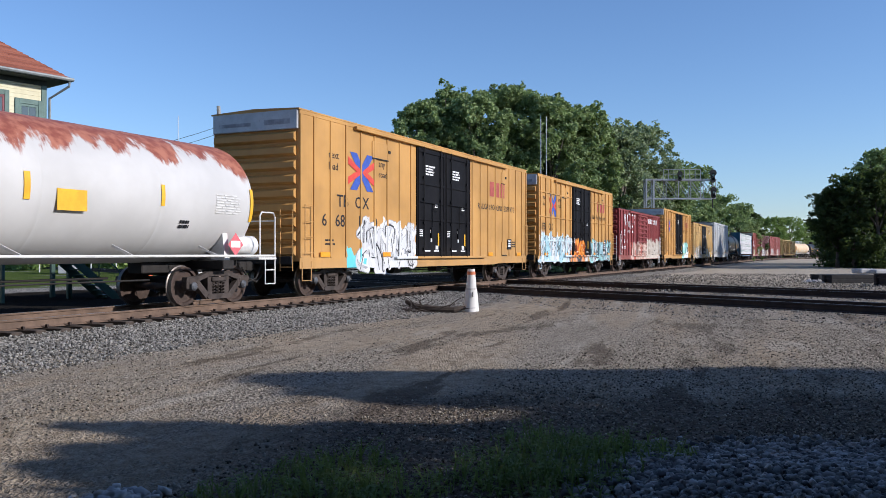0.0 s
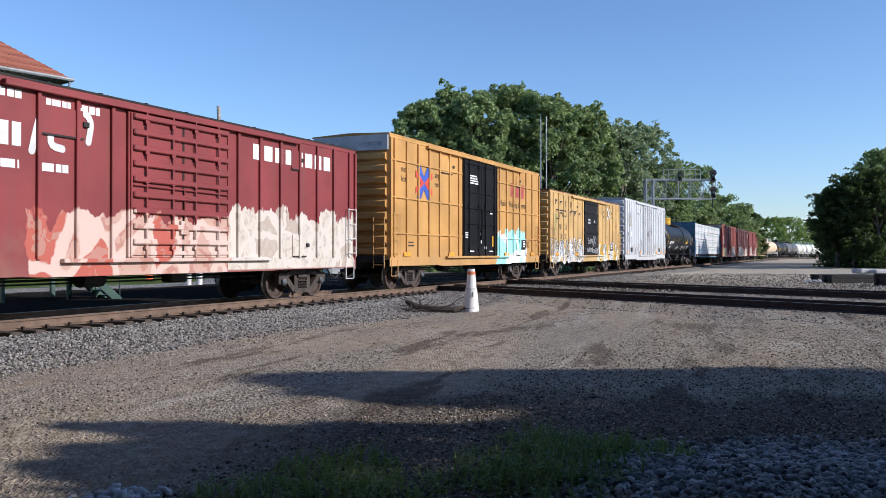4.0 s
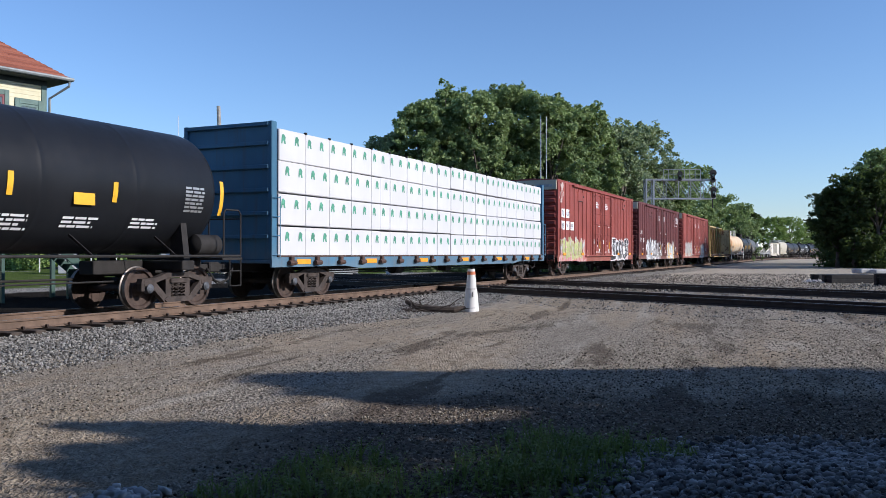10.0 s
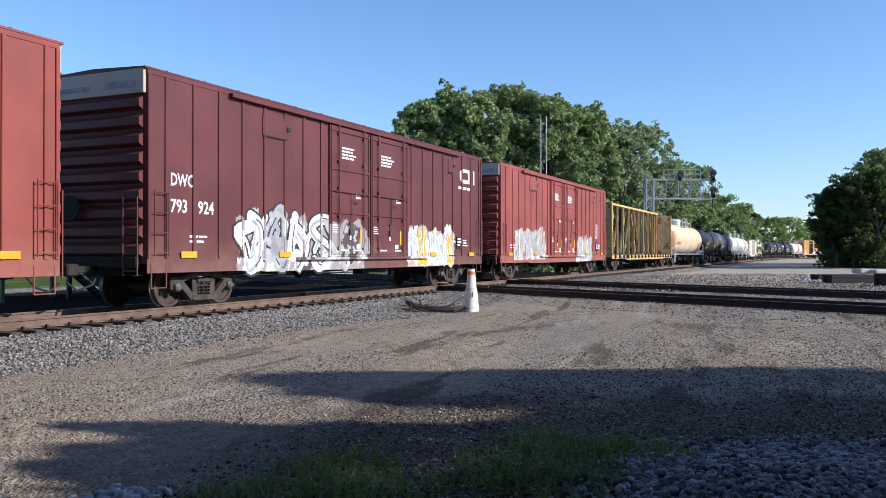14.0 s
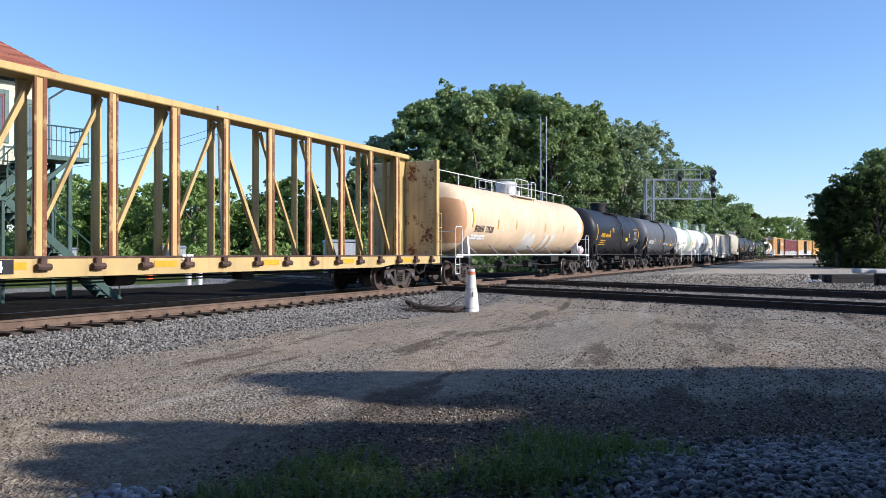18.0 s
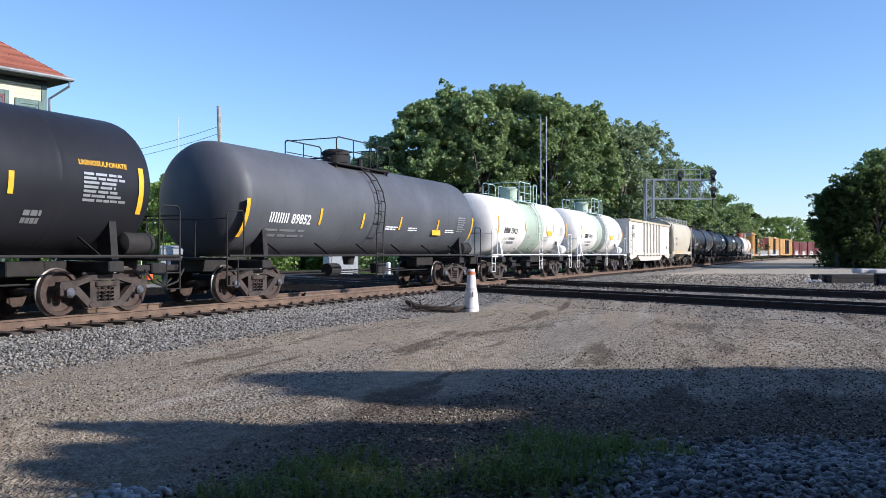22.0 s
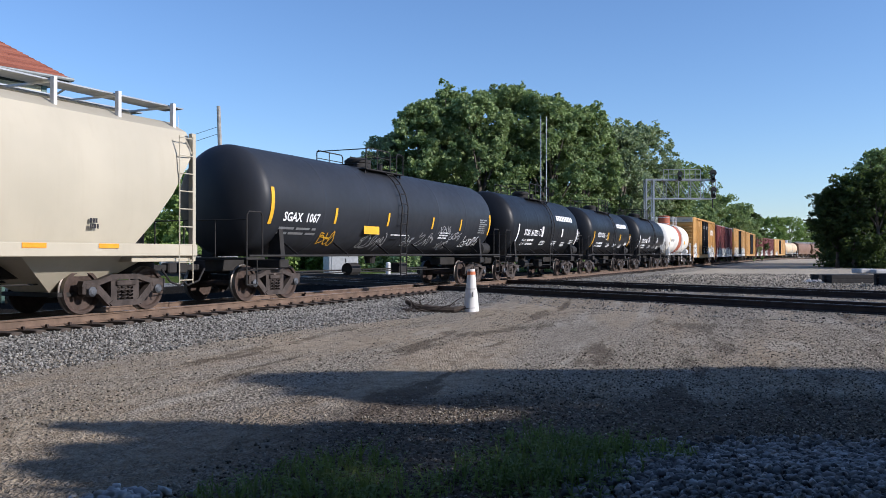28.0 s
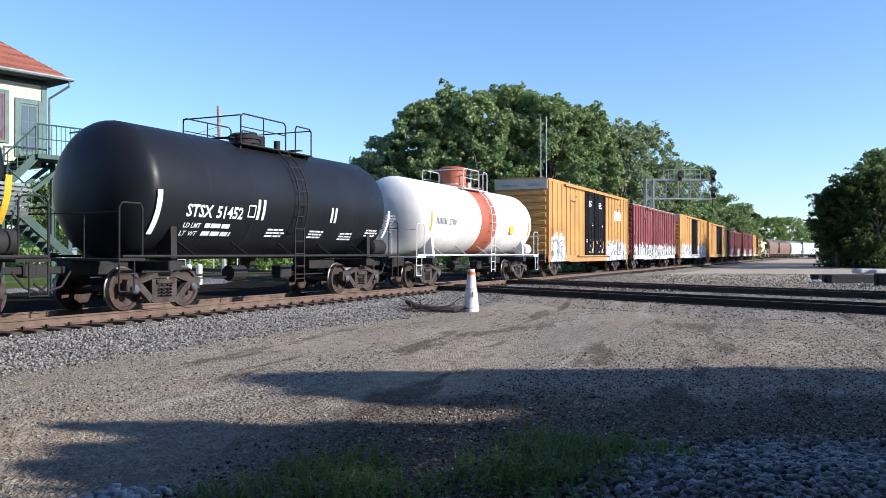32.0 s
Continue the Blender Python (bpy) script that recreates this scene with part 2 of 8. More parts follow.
# gravel, dirt and stones
def gravel_material():
    w = Mat("gravel_ground")
    x, y, z = w.axes()
    q = w.math("ADD", w.math("SUBTRACT", w.math("MULTIPLY", x, DIRY), w.math("MULTIPLY", y, DIRX)), P0)
    # the same plan turned so that its first axis runs along the main track
    n = w.n.new("ShaderNodeMapping")
    w.put(n.inputs["Vector"], w.coord)
    n.inputs["Rotation"].default_value = (0, 0, -radians(74))
    along = n.outputs[0]
    wob = w.math("MULTIPLY", w.math("SUBTRACT", w.noise(0.35, 4), 0.5), 4.0)
    far = w.ramp(w.math("ADD", q, wob), 3.0, 6.0)
    stone = w.voronoi(26.0, out="Color")
    grey = w.mix(w.axes(stone)[0], (0.06, 0.058, 0.053), (0.45, 0.43, 0.39))
    fine = w.voronoi(46.0, out="Color")
    pebble = w.mix(w.axes(fine)[1], (0.085, 0.072, 0.057), (0.49, 0.435, 0.35))
    dirt = w.mix(w.ramp(w.noise(7.0, 8), 0.35, 0.7), (0.275, 0.220, 0.155), (0.46, 0.385, 0.285))
    dirt = w.mix(w.math("MULTIPLY", w.axes(fine)[0], 0.35), dirt, pebble)
    lane = w.math("ADD", w.noise(1.0, 6, w.scaled(along, (0.11, 0.62, 1.0), (0.7, 2.1, 0.0))), w.math("MULTIPLY", w.math("SUBTRACT", w.noise(5.0, 5), 0.5), 0.22))
    right = w.math("MULTIPLY", w.ramp(x, -1.0, 7.0), -0.10)
    mud = w.mix(w.ramp(w.math("ADD", lane, right), 0.38, 0.56), pebble, dirt)
    damp = w.math("ADD", w.noise(1.0, 7, w.scaled(along, (0.22, 1.3, 1.0), (4.0, 1.0, 0.0)), 0.62), w.math("MULTIPLY", w.noise(3.0, 5), 0.10))
    mud = w.mix(w.math("MULTIPLY", w.ramp(damp, 0.615, 0.69), 0.68), mud, (0.085, 0.066, 0.050))
    worn = w.noise(1.0, 7, w.scaled(along, (0.35, 1.6, 1.0), (9.0, 5.0, 0.0)))
    mud = w.mix(w.math("MULTIPLY", w.ramp(worn, 0.55, 0.70), 0.6), mud, (0.44, 0.40, 0.33))
    # brown soil with old leaves where weeds grow, darkened to deepen the tree shade
    soil_shade = w.ramp(w.math("ADD", w.math("MULTIPLY", y, -1.0), w.math("MULTIPLY", w.math("SUBTRACT", w.noise(0.9, 6), 0.5), 4.5)), -9.6, -8.2)
    mud = w.mix(w.math("MULTIPLY", w.math("MULTIPLY", soil_shade, w.ramp(x, -2.4, -0.4)), 0.8), mud, w.mix(w.ramp(w.noise(18.0, 5), 0.4, 0.65), (0.055, 0.043, 0.034), (0.20, 0.165, 0.135)))
    c = w.mix(far, grey, mud)
    c = w.mix(w.math("MULTIPLY", w.ramp(w.noise(14.0, 3), 0.54, 0.72), 0.4), c, (0.06, 0.052, 0.045))
    pale = w.ramp(w.math("ADD", y, w.math("MULTIPLY", wob, 1.6)), 42.0, 54.0)
    pale = w.math("MULTIPLY", pale, w.ramp(q, 2.5, 4.0))
    heap = w.math("ADD", w.noise(1.0, 6, w.scaled(w.coord, (0.05, 0.16, 1.0), (2.0, 3.4, 0.0)), 0.6), w.math("MULTIPLY", w.math("SUBTRACT", w.noise(2.5, 5), 0.5), 0.15))
    pale = w.math("MULTIPLY", pale, w.math("SUBTRACT", 1.0, w.math("MULTIPLY", w.ramp(heap, 0.55, 0.64), 0.75)))
    wide = w.voronoi(5.5, out="Color")
    c = w.mix(w.math("MULTIPLY", w.ramp(y, 30.0, 40.0), 0.45), c, w.mix(w.axes(wide)[0], (0.09, 0.080, 0.064), (0.42, 0.375, 0.30)))
    c = w.mix(w.math("MULTIPLY", pale, 0.8), c, w.mix(w.noise(0.5, 6), (0.36, 0.315, 0.24), (0.64, 0.565, 0.45)))
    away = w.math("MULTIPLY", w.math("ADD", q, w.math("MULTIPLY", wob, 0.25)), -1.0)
    # near-black base beyond the rails: the train's shade is put into the colour
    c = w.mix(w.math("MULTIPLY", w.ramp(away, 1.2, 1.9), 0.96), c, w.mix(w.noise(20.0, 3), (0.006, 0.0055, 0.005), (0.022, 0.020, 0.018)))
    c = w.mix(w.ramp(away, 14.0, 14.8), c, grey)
    side = w.ramp(away, 17.0, 18.5)
    turf = w.mix(w.noise(1.5, 6), (0.05, 0.085, 0.02), (0.12, 0.15, 0.045))
    c = w.mix(w.math("MULTIPLY", side, w.ramp(w.noise(0.25, 4), 0.30, 0.42)), c, turf)
    h = w.math("ADD", w.voronoi(26.0), w.math("MULTIPLY", w.voronoi(60.0), 0.4))
    w.bump(h, 0.9, 0.03)
    return w.done(c, 1.0, 0.0, 0.0)


def stone_material(name, lo, hi):
    w = Mat(name)
    c = w.mix(w.island(), lo, hi)
    c = w.mix(w.ramp(w.noise(30.0), 0.5, 0.7), c, tint(lo, 1.3))
    return w.done(c, 0.95, 0.0, 0.05)


M["gravel"] = gravel_material()
M["stone"] = stone_material("ballast_stone", (0.05, 0.048, 0.045), (0.38, 0.37, 0.345))
M["dark_stone"] = stone_material("coarse_dark_stone", (0.06, 0.06, 0.062), (0.44, 0.435, 0.425))
M["pebble"] = stone_material("pebble_stone", (0.055, 0.047, 0.038), (0.47, 0.425, 0.35))
M["rock"] = stone_material("pale_rock", (0.30, 0.30, 0.30), (0.62, 0.61, 0.60))


def curve_offset(s):
    a = np.clip(s - BEND, 0, None)
    return a * a / (2 * RADIUS)


def ground_height(x, y):
    """Height of the ground sheet: yard level, ballast beds under the tracks and small heaps."""
    s = x * DIRX + y * DIRY
    q = np.abs(x * DIRY - y * DIRX + P0 - curve_offset(s))
    z = GROUND + 0.05 * np.sin(x * 0.31 + 1.0) * np.sin(y * 0.23) + 0.018 * np.sin(x * 1.9 + y) * np.sin(y * 1.4)
    z = z - 0.06 * np.exp(-((x - 0.0) ** 2 + (y - 21.5) ** 2) / 6.0)
    bed = -0.255 - np.clip(q - 1.45, 0, None) * 0.24
    z = np.maximum(z, bed)
    n = x * math.cos(PHI) + y * math.sin(PHI)
    for d in CROSS:
        z = np.maximum(z, np.minimum(-0.20 - np.clip(np.abs(n - d) - 1.4, 0, None) * 0.22, -0.20))
    z = z + 0.16 * np.exp(-(((x - 2.6) / 1.5) ** 2 + ((y - 5.2) / 0.9) ** 2))
    return z


def build_ground():
    inner = np.radians(np.linspace(-36, 36, 380))
    outer = np.radians(np.linspace(36, 324, 46))[1:-1]
    ang = np.concatenate([inner, outer])
    rad = np.concatenate([[0.0], np.geomspace(1.2, 60, 330), np.geomspace(63, 3500, 60)])
    a, r = np.meshgrid(ang, rad)
    x, y = r * np.sin(a), r * np.cos(a)
    z = ground_height(x, y)
    rng = np.random.default_rng(3)
    near = (r < 60)
    z = z + np.where(near, rng.normal(0, 0.006, z.shape), 0)
    verts = np.stack([x, y, z], -1).reshape(-1, 3)
    nr, na = z.shape
    i, j = np.meshgrid(np.arange(nr - 1), np.arange(na), indexing="ij")
    k = (j + 1) % na
    faces = np.stack([i * na + j, (i + 1) * na + j, (i + 1) * na + k, i * na + k], -1).reshape(-1, 4)[:, ::-1]
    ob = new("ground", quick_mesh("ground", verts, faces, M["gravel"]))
    tagged(ob, "grey gravel and tan dirt yard with crushed stone beds and shade painted beyond the rails", "ground", kind="structure")


build_ground()

LUMP = np.array([(a * 0.72, b * 0.72, c * 0.72) for a in (-1, 1) for b in (-1, 1) for c in (-1, 1)] + [(1, 0, 0), (-1, 0, 0), (0, 1, 0), (0, -1, 0), (0, 0, 1), (0, 0, -1)], float)
LUMP_F = np.array([(a, b, m) for m, ring in ((8, (4, 6, 7, 5)), (9, (0, 1, 3, 2)), (10, (2, 3, 7, 6)), (11, (0, 4, 5, 1)), (12, (1, 5, 7, 3)), (13, (0, 2, 6, 4))) for a, b in zip(ring, ring[1:] + ring[:1])])
OCT = np.array([(1, 0, 0), (-1, 0, 0), (0, 1, 0), (0, -1, 0), (0, 0, 1), (0, 0, -1)], float)
OCT_F = np.array([(0, 2, 4), (2, 1, 4), (1, 3, 4), (3, 0, 4), (2, 0, 5), (1, 2, 5), (3, 1, 5), (0, 3, 5)])


def scatter_stones(name, x, y, lo, hi, material, label, seed, sink=0.35, lift=0.0, lumpy=False):
    """Angular stones of random size at the given places."""
    rng = np.random.default_rng(seed)
    n = len(x)
    size = rng.uniform(lo, hi, n)
    form, tris = (LUMP, LUMP_F) if lumpy else (OCT, OCT_F)
    shape = form[None] * rng.uniform(0.6, 1.25, (n, 1, 3)) + rng.normal(0, 0.14 if lumpy else 0.22, (n, len(form), 3))
    yaw, tip = rng.uniform(0, 6.283, n), rng.normal(0, 0.6, n)
    cy, sy, ct, st = np.cos(yaw), np.sin(yaw), np.cos(tip), np.sin(tip)
    px, py, pz = shape[..., 0], shape[..., 1], shape[..., 2]
    py, pz = py * ct[:, None] - pz * st[:, None], py * st[:, None] + pz * ct[:, None]
    px, py = px * cy[:, None] - py * sy[:, None], px * sy[:, None] + py * cy[:, None]
    half = (size / 2)[:, None]
    z = ground_height(x, y) + size * (0.5 - sink) + lift
    v = np.stack([px * half + x[:, None], py * half + y[:, None], pz * half * 0.85 + z[:, None]], -1).reshape(-1, 3)
    f = (tris[None] + len(form) * np.arange(n)[:, None, None]).reshape(-1, 3)
    ob = new(name, quick_mesh(name, v, f, material))
    tagged(ob, label, "gravel", kind="stuff")


def along_main(rng, n, s0, s1, q0, q1):
    s, q = rng.uniform(0, 1, n) ** 1.25 * (s1 - s0) + s0, rng.uniform(q0, q1, n)
    return DIRX * s - DIRY * (P0 - q), DIRY * s + DIRX * (P0 - q)


rng0 = np.random.default_rng(11)
sx, sy = along_main(rng0, 36000, -6, 60, 1.22, 4.6)
scatter_stones("ballast_stones", sx, sy, 0.03, 0.075, M["stone"], "loose crushed grey ballast stones beside the track", 1)
sx, sy = along_main(rng0, 6000, -6, 40, -0.62, 0.62)
scatter_stones("ballast_stones", sx, sy, 0.03, 0.07, M["stone"], "crushed grey ballast stones between the rails", 2)
uu, nn = rng0.uniform(-26, 20, 14000), rng0.uniform(18.2, 26.3, 14000)
scatter_stones("ballast_stones", nn * math.cos(PHI) - uu * math.sin(PHI), nn * math.sin(PHI) + uu * math.cos(PHI), 0.03, 0.075, M["stone"], "crushed grey ballast stones along the crossing tracks", 3)
rr, aa = 4.8 + 19 * rng0.uniform(0, 1, 90000) ** 1.3, np.radians(rng0.uniform(-31, 31, 90000))
gx, gy = rr * np.sin(aa), rr * np.cos(aa)
# drifts of gravel along the lanes, thin on the packed dirt between them
gs, gq = gx * DIRX + gy * DIRY, gx * DIRY - gy * DIRX
drift = np.sin(gq * 1.7 + 0.8 * np.sin(gs * 0.31)) * 0.5 + np.sin(gq * 0.63 + 1.3 + 0.6 * np.sin(gs * 0.17)) * 0.6 + np.sin(gs * 0.9 + gq * 2.3) * 0.25 + np.clip(gx * 0.09, -0.2, 0.6)
keep = drift + rng0.normal(0, 0.45, len(gx)) > 0.15
scatter_stones("loose_pebbles", gx[keep], gy[keep], 0.010, 0.036, M["pebble"], "small loose pebbles on the packed dirt yard", 4, 0.3)
dd, aa = rng0.uniform(31, 62, 16000), np.radians(rng0.uniform(2, 29, 16000))
gx, gy = dd * np.tan(aa), dd
keep = gx * DIRY - gy * DIRX + P0 > 2.6
scatter_stones("yard_rubble", gx[keep], gy[keep], 0.03, 0.13, M["pebble"], "loose grey rubble spread over the far yard", 7, 0.3)
gx, gy = rng0.normal(2.8, 1.25, 13000), rng0.normal(5.2, 0.75, 13000)
keep = (gx > 0.75) & (gy > 4.2) & (gy < 6.6 + 0.1 * gx)
scatter_stones("coarse_ballast", gx[keep], gy[keep], 0.022, 0.068, M["dark_stone"], "spread of coarse grey ballast stones", 5, 0.25, lumpy=True)
gx, gy = rng0.normal(-2.0, 0.16, 70), rng0.normal(5.24, 0.07, 70)
scatter_stones("broken_rock", gx, gy, 0.03, 0.09, M["rock"], "small heap of pale broken rock on the gravel", 6, 0.2, lumpy=True)

# ---------------------------------------------------------------- tracks
RAIL = [(-0.07, -0.19), (0.07, -0.19), (0.07, -0.172), (0.013, -0.155), (0.011, -0.045), (0.036, -0.036), (0.036, -0.010), (0.026, 0.0),
        (-0.026, 0.0), (-0.036, -0.010), (-0.036, -0.036), (-0.011, -0.045), (-0.013, -0.155), (-0.07, -0.172)]


def sweep_rail(track, name, line, material, drop=0.0, scale=1.0):
    """A rail along (x, y, heading) stations."""
    b = B()
    rings = []
    for x, y, h in line:
        nx, ny = math.cos(h), -math.sin(h)
        rings.append([(x + a * nx, y + a * ny, c * scale - drop) for a, c in RAIL])
    b.loft(rings)
    ob = part(name, b, material, track)
    ob.data.materials.append(M["rail_top"])
    for p in ob.data.polygons:
        if p.normal.z > 0.9 and p.center.z > -0.02 - drop:
            p.material_index = 1
    return ob


def main_line(q, s0, s1):
    out = []
    s = s0
    while s < s1:
        x, y, h = path(s)
        out.append((x + q * math.cos(h), y - q * math.sin(h), h))
        s += 6.0 if s < BEND else 4.0
    return out


def cross_line(n, u0, u1):
    h = -PHI
    return [(n * math.cos(PHI) - u * math.sin(PHI), n * math.sin(PHI) + u * math.cos(PHI), h) for u in (u0, u1)]


def tie_mesh():
    return mesh_of("tie", B().box(-0.115, 0.115, -1.3, 1.3, -0.37, -0.187, 0.012), M["tie"])


main_track = thing("main_track", "rusty railway track on grey ballast with dark timber ties", "track", kind="structure")
sweep_rail(main_track, "rail", main_line(0.7525, -40, 480), M["rail"])
sweep_rail(main_track, "rail", main_line(-0.7525, -40, 480), M["rail"])
TIE = tie_mesh()
joined = B()
fasten = B()
s = -20.0
i = 0
while s < 300:
    x, y, h = path(s)
    m = Matrix.Translation((x, y, 0)) @ Matrix.Rotation(math.pi / 2 - h + math.sin(i * 7.3) * 0.012, 4, "Z")
    j = 0.02 * math.sin(i * 3.7)
    if -14 < s < 62:
        ob = new("tie", TIE)
        ob.parent = main_track
        ob.matrix_basis = m @ Matrix.Translation((0, j, 0.008 * math.sin(i * 5.1)))
    else:
        t = B().box(-0.115, 0.115, -1.3, 1.3, -0.37, -0.187)
        joined.add([tuple(m @ Vector(p)) for p in t.v], t.f)
    if s < 90:
        for q in (0.7525, -0.7525):
            t = B().box(-0.09, 0.09, q - 0.18, q + 0.18, -0.188, -0.176).box(-0.125, -0.095, q - 0.085, q + 0.085, -0.18, -0.155)
            t.box(-0.055, -0.01, q - 0.125, q - 0.07, -0.18, -0.132).box(0.01, 0.055, q + 0.07, q + 0.125, -0.18, -0.132)
            fasten.add([tuple(m @ Vector(p)) for p in t.v], t.f)
    s += 0.53
    i += 1
part("far_ties", joined, M["tie"], main_track)["kind"] = "stuff"
part("tie_plates", fasten, M["rail_dark"], main_track, "rusty tie plates, spikes and rail anchors")["kind"] = "stuff"
for sj in (-3.0, 8.9, 20.8, 32.7):
    x, y, h = path(sj)
    m = Matrix.Translation((x, y, 0)) @ Matrix.Rotation(math.pi / 2 - h, 4, "Z")
    for q in (-0.7525, 0.7525):
        b = B().box(-0.45, 0.45, q - 0.03, q - 0.014, -0.15, -0.05, 0.004)
        for k in range(6):
            b.tube([(-0.37 + 0.148 * k, q - 0.055, -0.10), (-0.37 + 0.148 * k, q - 0.02, -0.10)], 0.018, 6)
        b.turned(m)
        part("joint_bar", b, M["rail"], main_track)

for k, d in enumerate(CROSS):
    tr = thing("crossing_track", "dark railway track that crosses the main line on the level", "track", "crossing tracks", "structure")
    for q in (-0.7525, 0.7525):
        sweep_rail(tr, "rail", cross_line(d + q, -60, 130), M["rail_dark"], 0.004)
    for q in (-0.62, 0.62):
        # guard rails beside the flangeways where the tracks meet
        ux = (P0 + d * math.cos(TH + PHI)) / math.sin(TH + PHI)
        sweep_rail(tr, "guard_rail", cross_line(d + q, ux - 2.6, ux + 2.6), M["rail"], 0.012)
    b = B()
    u = -40.0
    while u < 60:
        m = Matrix.Translation((d * math.cos(PHI) - u * math.sin(PHI), d * math.sin(PHI) + u * math.cos(PHI), 0.0)) @ Matrix.Rotation(math.pi / 2 + PHI, 4, "Z")
        t = B().box(-0.115, 0.115, -1.3, 1.3, -0.37, -0.20)
        b.add([tuple(m @ Vector(p)) for p in t.v], t.f)
        u += 0.53
    part("ties", b, M["tie"], tr)["kind"] = "stuff"
for q in (-0.62, 0.62):
    sweep_rail(main_track, "guard_rail", main_line(q, 22.0, 34.5), M["rail"], 0.012)

# ---------------------------------------------------------------- rail cars
CARS = []          # (car, middle along the track at the start, half the truck spacing)
WHEELS = [[], []]


def build_truck():
    """A three-piece freight truck; x along the car, origin at the rail head under its centre."""
    root = new("truck", mesh_of("truck", B().box(-0.22, 0.22, -1.02, 1.02, 0.42, 0.66, 0.03).box(-0.16, 0.16, -0.2, 0.2, 0.66, 0.80, 0.02)
                                .box(-0.34, -0.24, -0.8, 0.8, 0.36, 0.44).box(0.24, 0.34, -0.8, 0.8, 0.36, 0.44), M["truck"]))
    for side in (-1, 1):
        y = side * 1.02
        b = B()
        b.prism([(-1.13, 0.56), (-1.10, 0.67), (-0.70, 0.69), (-0.36, 0.79), (0.36, 0.79), (0.70, 0.69), (1.10, 0.67), (1.13, 0.56), (0.70, 0.58), (0.34, 0.68), (-0.34, 0.68), (-0.70, 0.58)], y - 0.075, y + 0.075)
        b.prism([(-0.44, 0.20), (-0.36, 0.14), (0.36, 0.14), (0.44, 0.20), (0.36, 0.26), (-0.36, 0.26)], y - 0.085, y + 0.085)
        for e in (-1, 1):
            b.bar((e * 0.80, y, 0.58), (e * 0.38, y, 0.20), 0.15, 0.13, (0, 1, 0))
            b.bar((e * 0.30, y, 0.22), (e * 0.30, y, 0.72), 0.16, 0.09, (0, 1, 0))
            b.box(e * 0.89 - 0.16, e * 0.89 + 0.16, y - 0.08, y + 0.08, 0.50, 0.64, 0.02)
            b.box(e * 1.06 - 0.05, e * 1.06 + 0.05, y - 0.07, y + 0.07, 0.40, 0.58, 0.015)
            b.box(e * 0.73 - 0.05, e * 0.73 + 0.05, y - 0.07, y + 0.07, 0.40, 0.58, 0.015)
        sf = part("side_frame", b, M["truck"], root)
        for xs in (-0.17, 0.0, 0.17):
            coil = B()
            pts = [(xs + 0.062 * math.cos(a * 0.9), y - side * 0.0 + 0.062 * math.sin(a * 0.9), 0.26 + 0.0105 * a) for a in range(0, 36)]
            coil.tube(pts, 0.017, 5)
            part("spring", coil, M["truck"], root)
        wedge = B().box(-0.26, 0.26, y - 0.10, y + 0.10, 0.55, 0.66, 0.02)
        part("bolster_end", wedge, M["truck"], root)
        for e in (-1, 1):
            cap = B().tube([(e * 0.89, y - side * 0.02, 0.457), (e * 0.89, y + side * 0.10, 0.457), (e * 0.89, y + side * 0.13, 0.457)], [0.105, 0.10, 0.06], 14)
            part("bearing_cap", cap, M["bearing"], root, smooth=35)
    for k, e in enumerate((-1, 1)):
        ax = B().tube([(0, -1.0, 0), (0, 1.0, 0)], 0.075, 10)
        ws = part("wheelset", ax, M["wheel"], root, smooth=40)
        ws.matrix_basis = Matrix.Translation((e * 0.89, 0, 0.457))
        for side in (-1, 1):
            # dished plate wheel with rim and flange
            prof = [(0.66, 0.02), (0.66, 0.12), (0.715, 0.15), (0.715, 0.37), (0.69, 0.40), (0.69, 0.485), (0.715, 0.485), (0.73, 0.457), (0.83, 0.452), (0.83, 0.385), (0.78, 0.365), (0.755, 0.17), (0.80, 0.13), (0.80, 0.02)]
            n = 28
            rings = [[(r * math.cos(2 * math.pi * a / n), side * yy, r * math.sin(2 * math.pi * a / n)) for a in range(n)] for yy, r in prof]
            wb = B().loft(rings)
            wo = new("wheel", mesh_of("wheel", wb, M["wheel"], 35))
            wo.parent = root
            wo.data.materials.append(M["tread"])
            for p in wo.data.polygons:
                c = p.center
                rad = math.hypot(c.x, c.z)
                if rad > 0.44:
                    p.material_index = 1
            wo.matrix_basis = Matrix.Translation((e * 0.89, 0, 0.457))
    return root


TRUCK = build_truck()


def coupler_b(b, x, e):
    b.box(min(x, x + e * 0.55), max(x, x + e * 0.55), -0.07, 0.07, 0.80, 0.95, 0.02)
    b.box(min(x + e * 0.5, x + e * 0.8), max(x + e * 0.5, x + e * 0.8), -0.14, 0.12, 0.74, 1.0, 0.03)
    return b


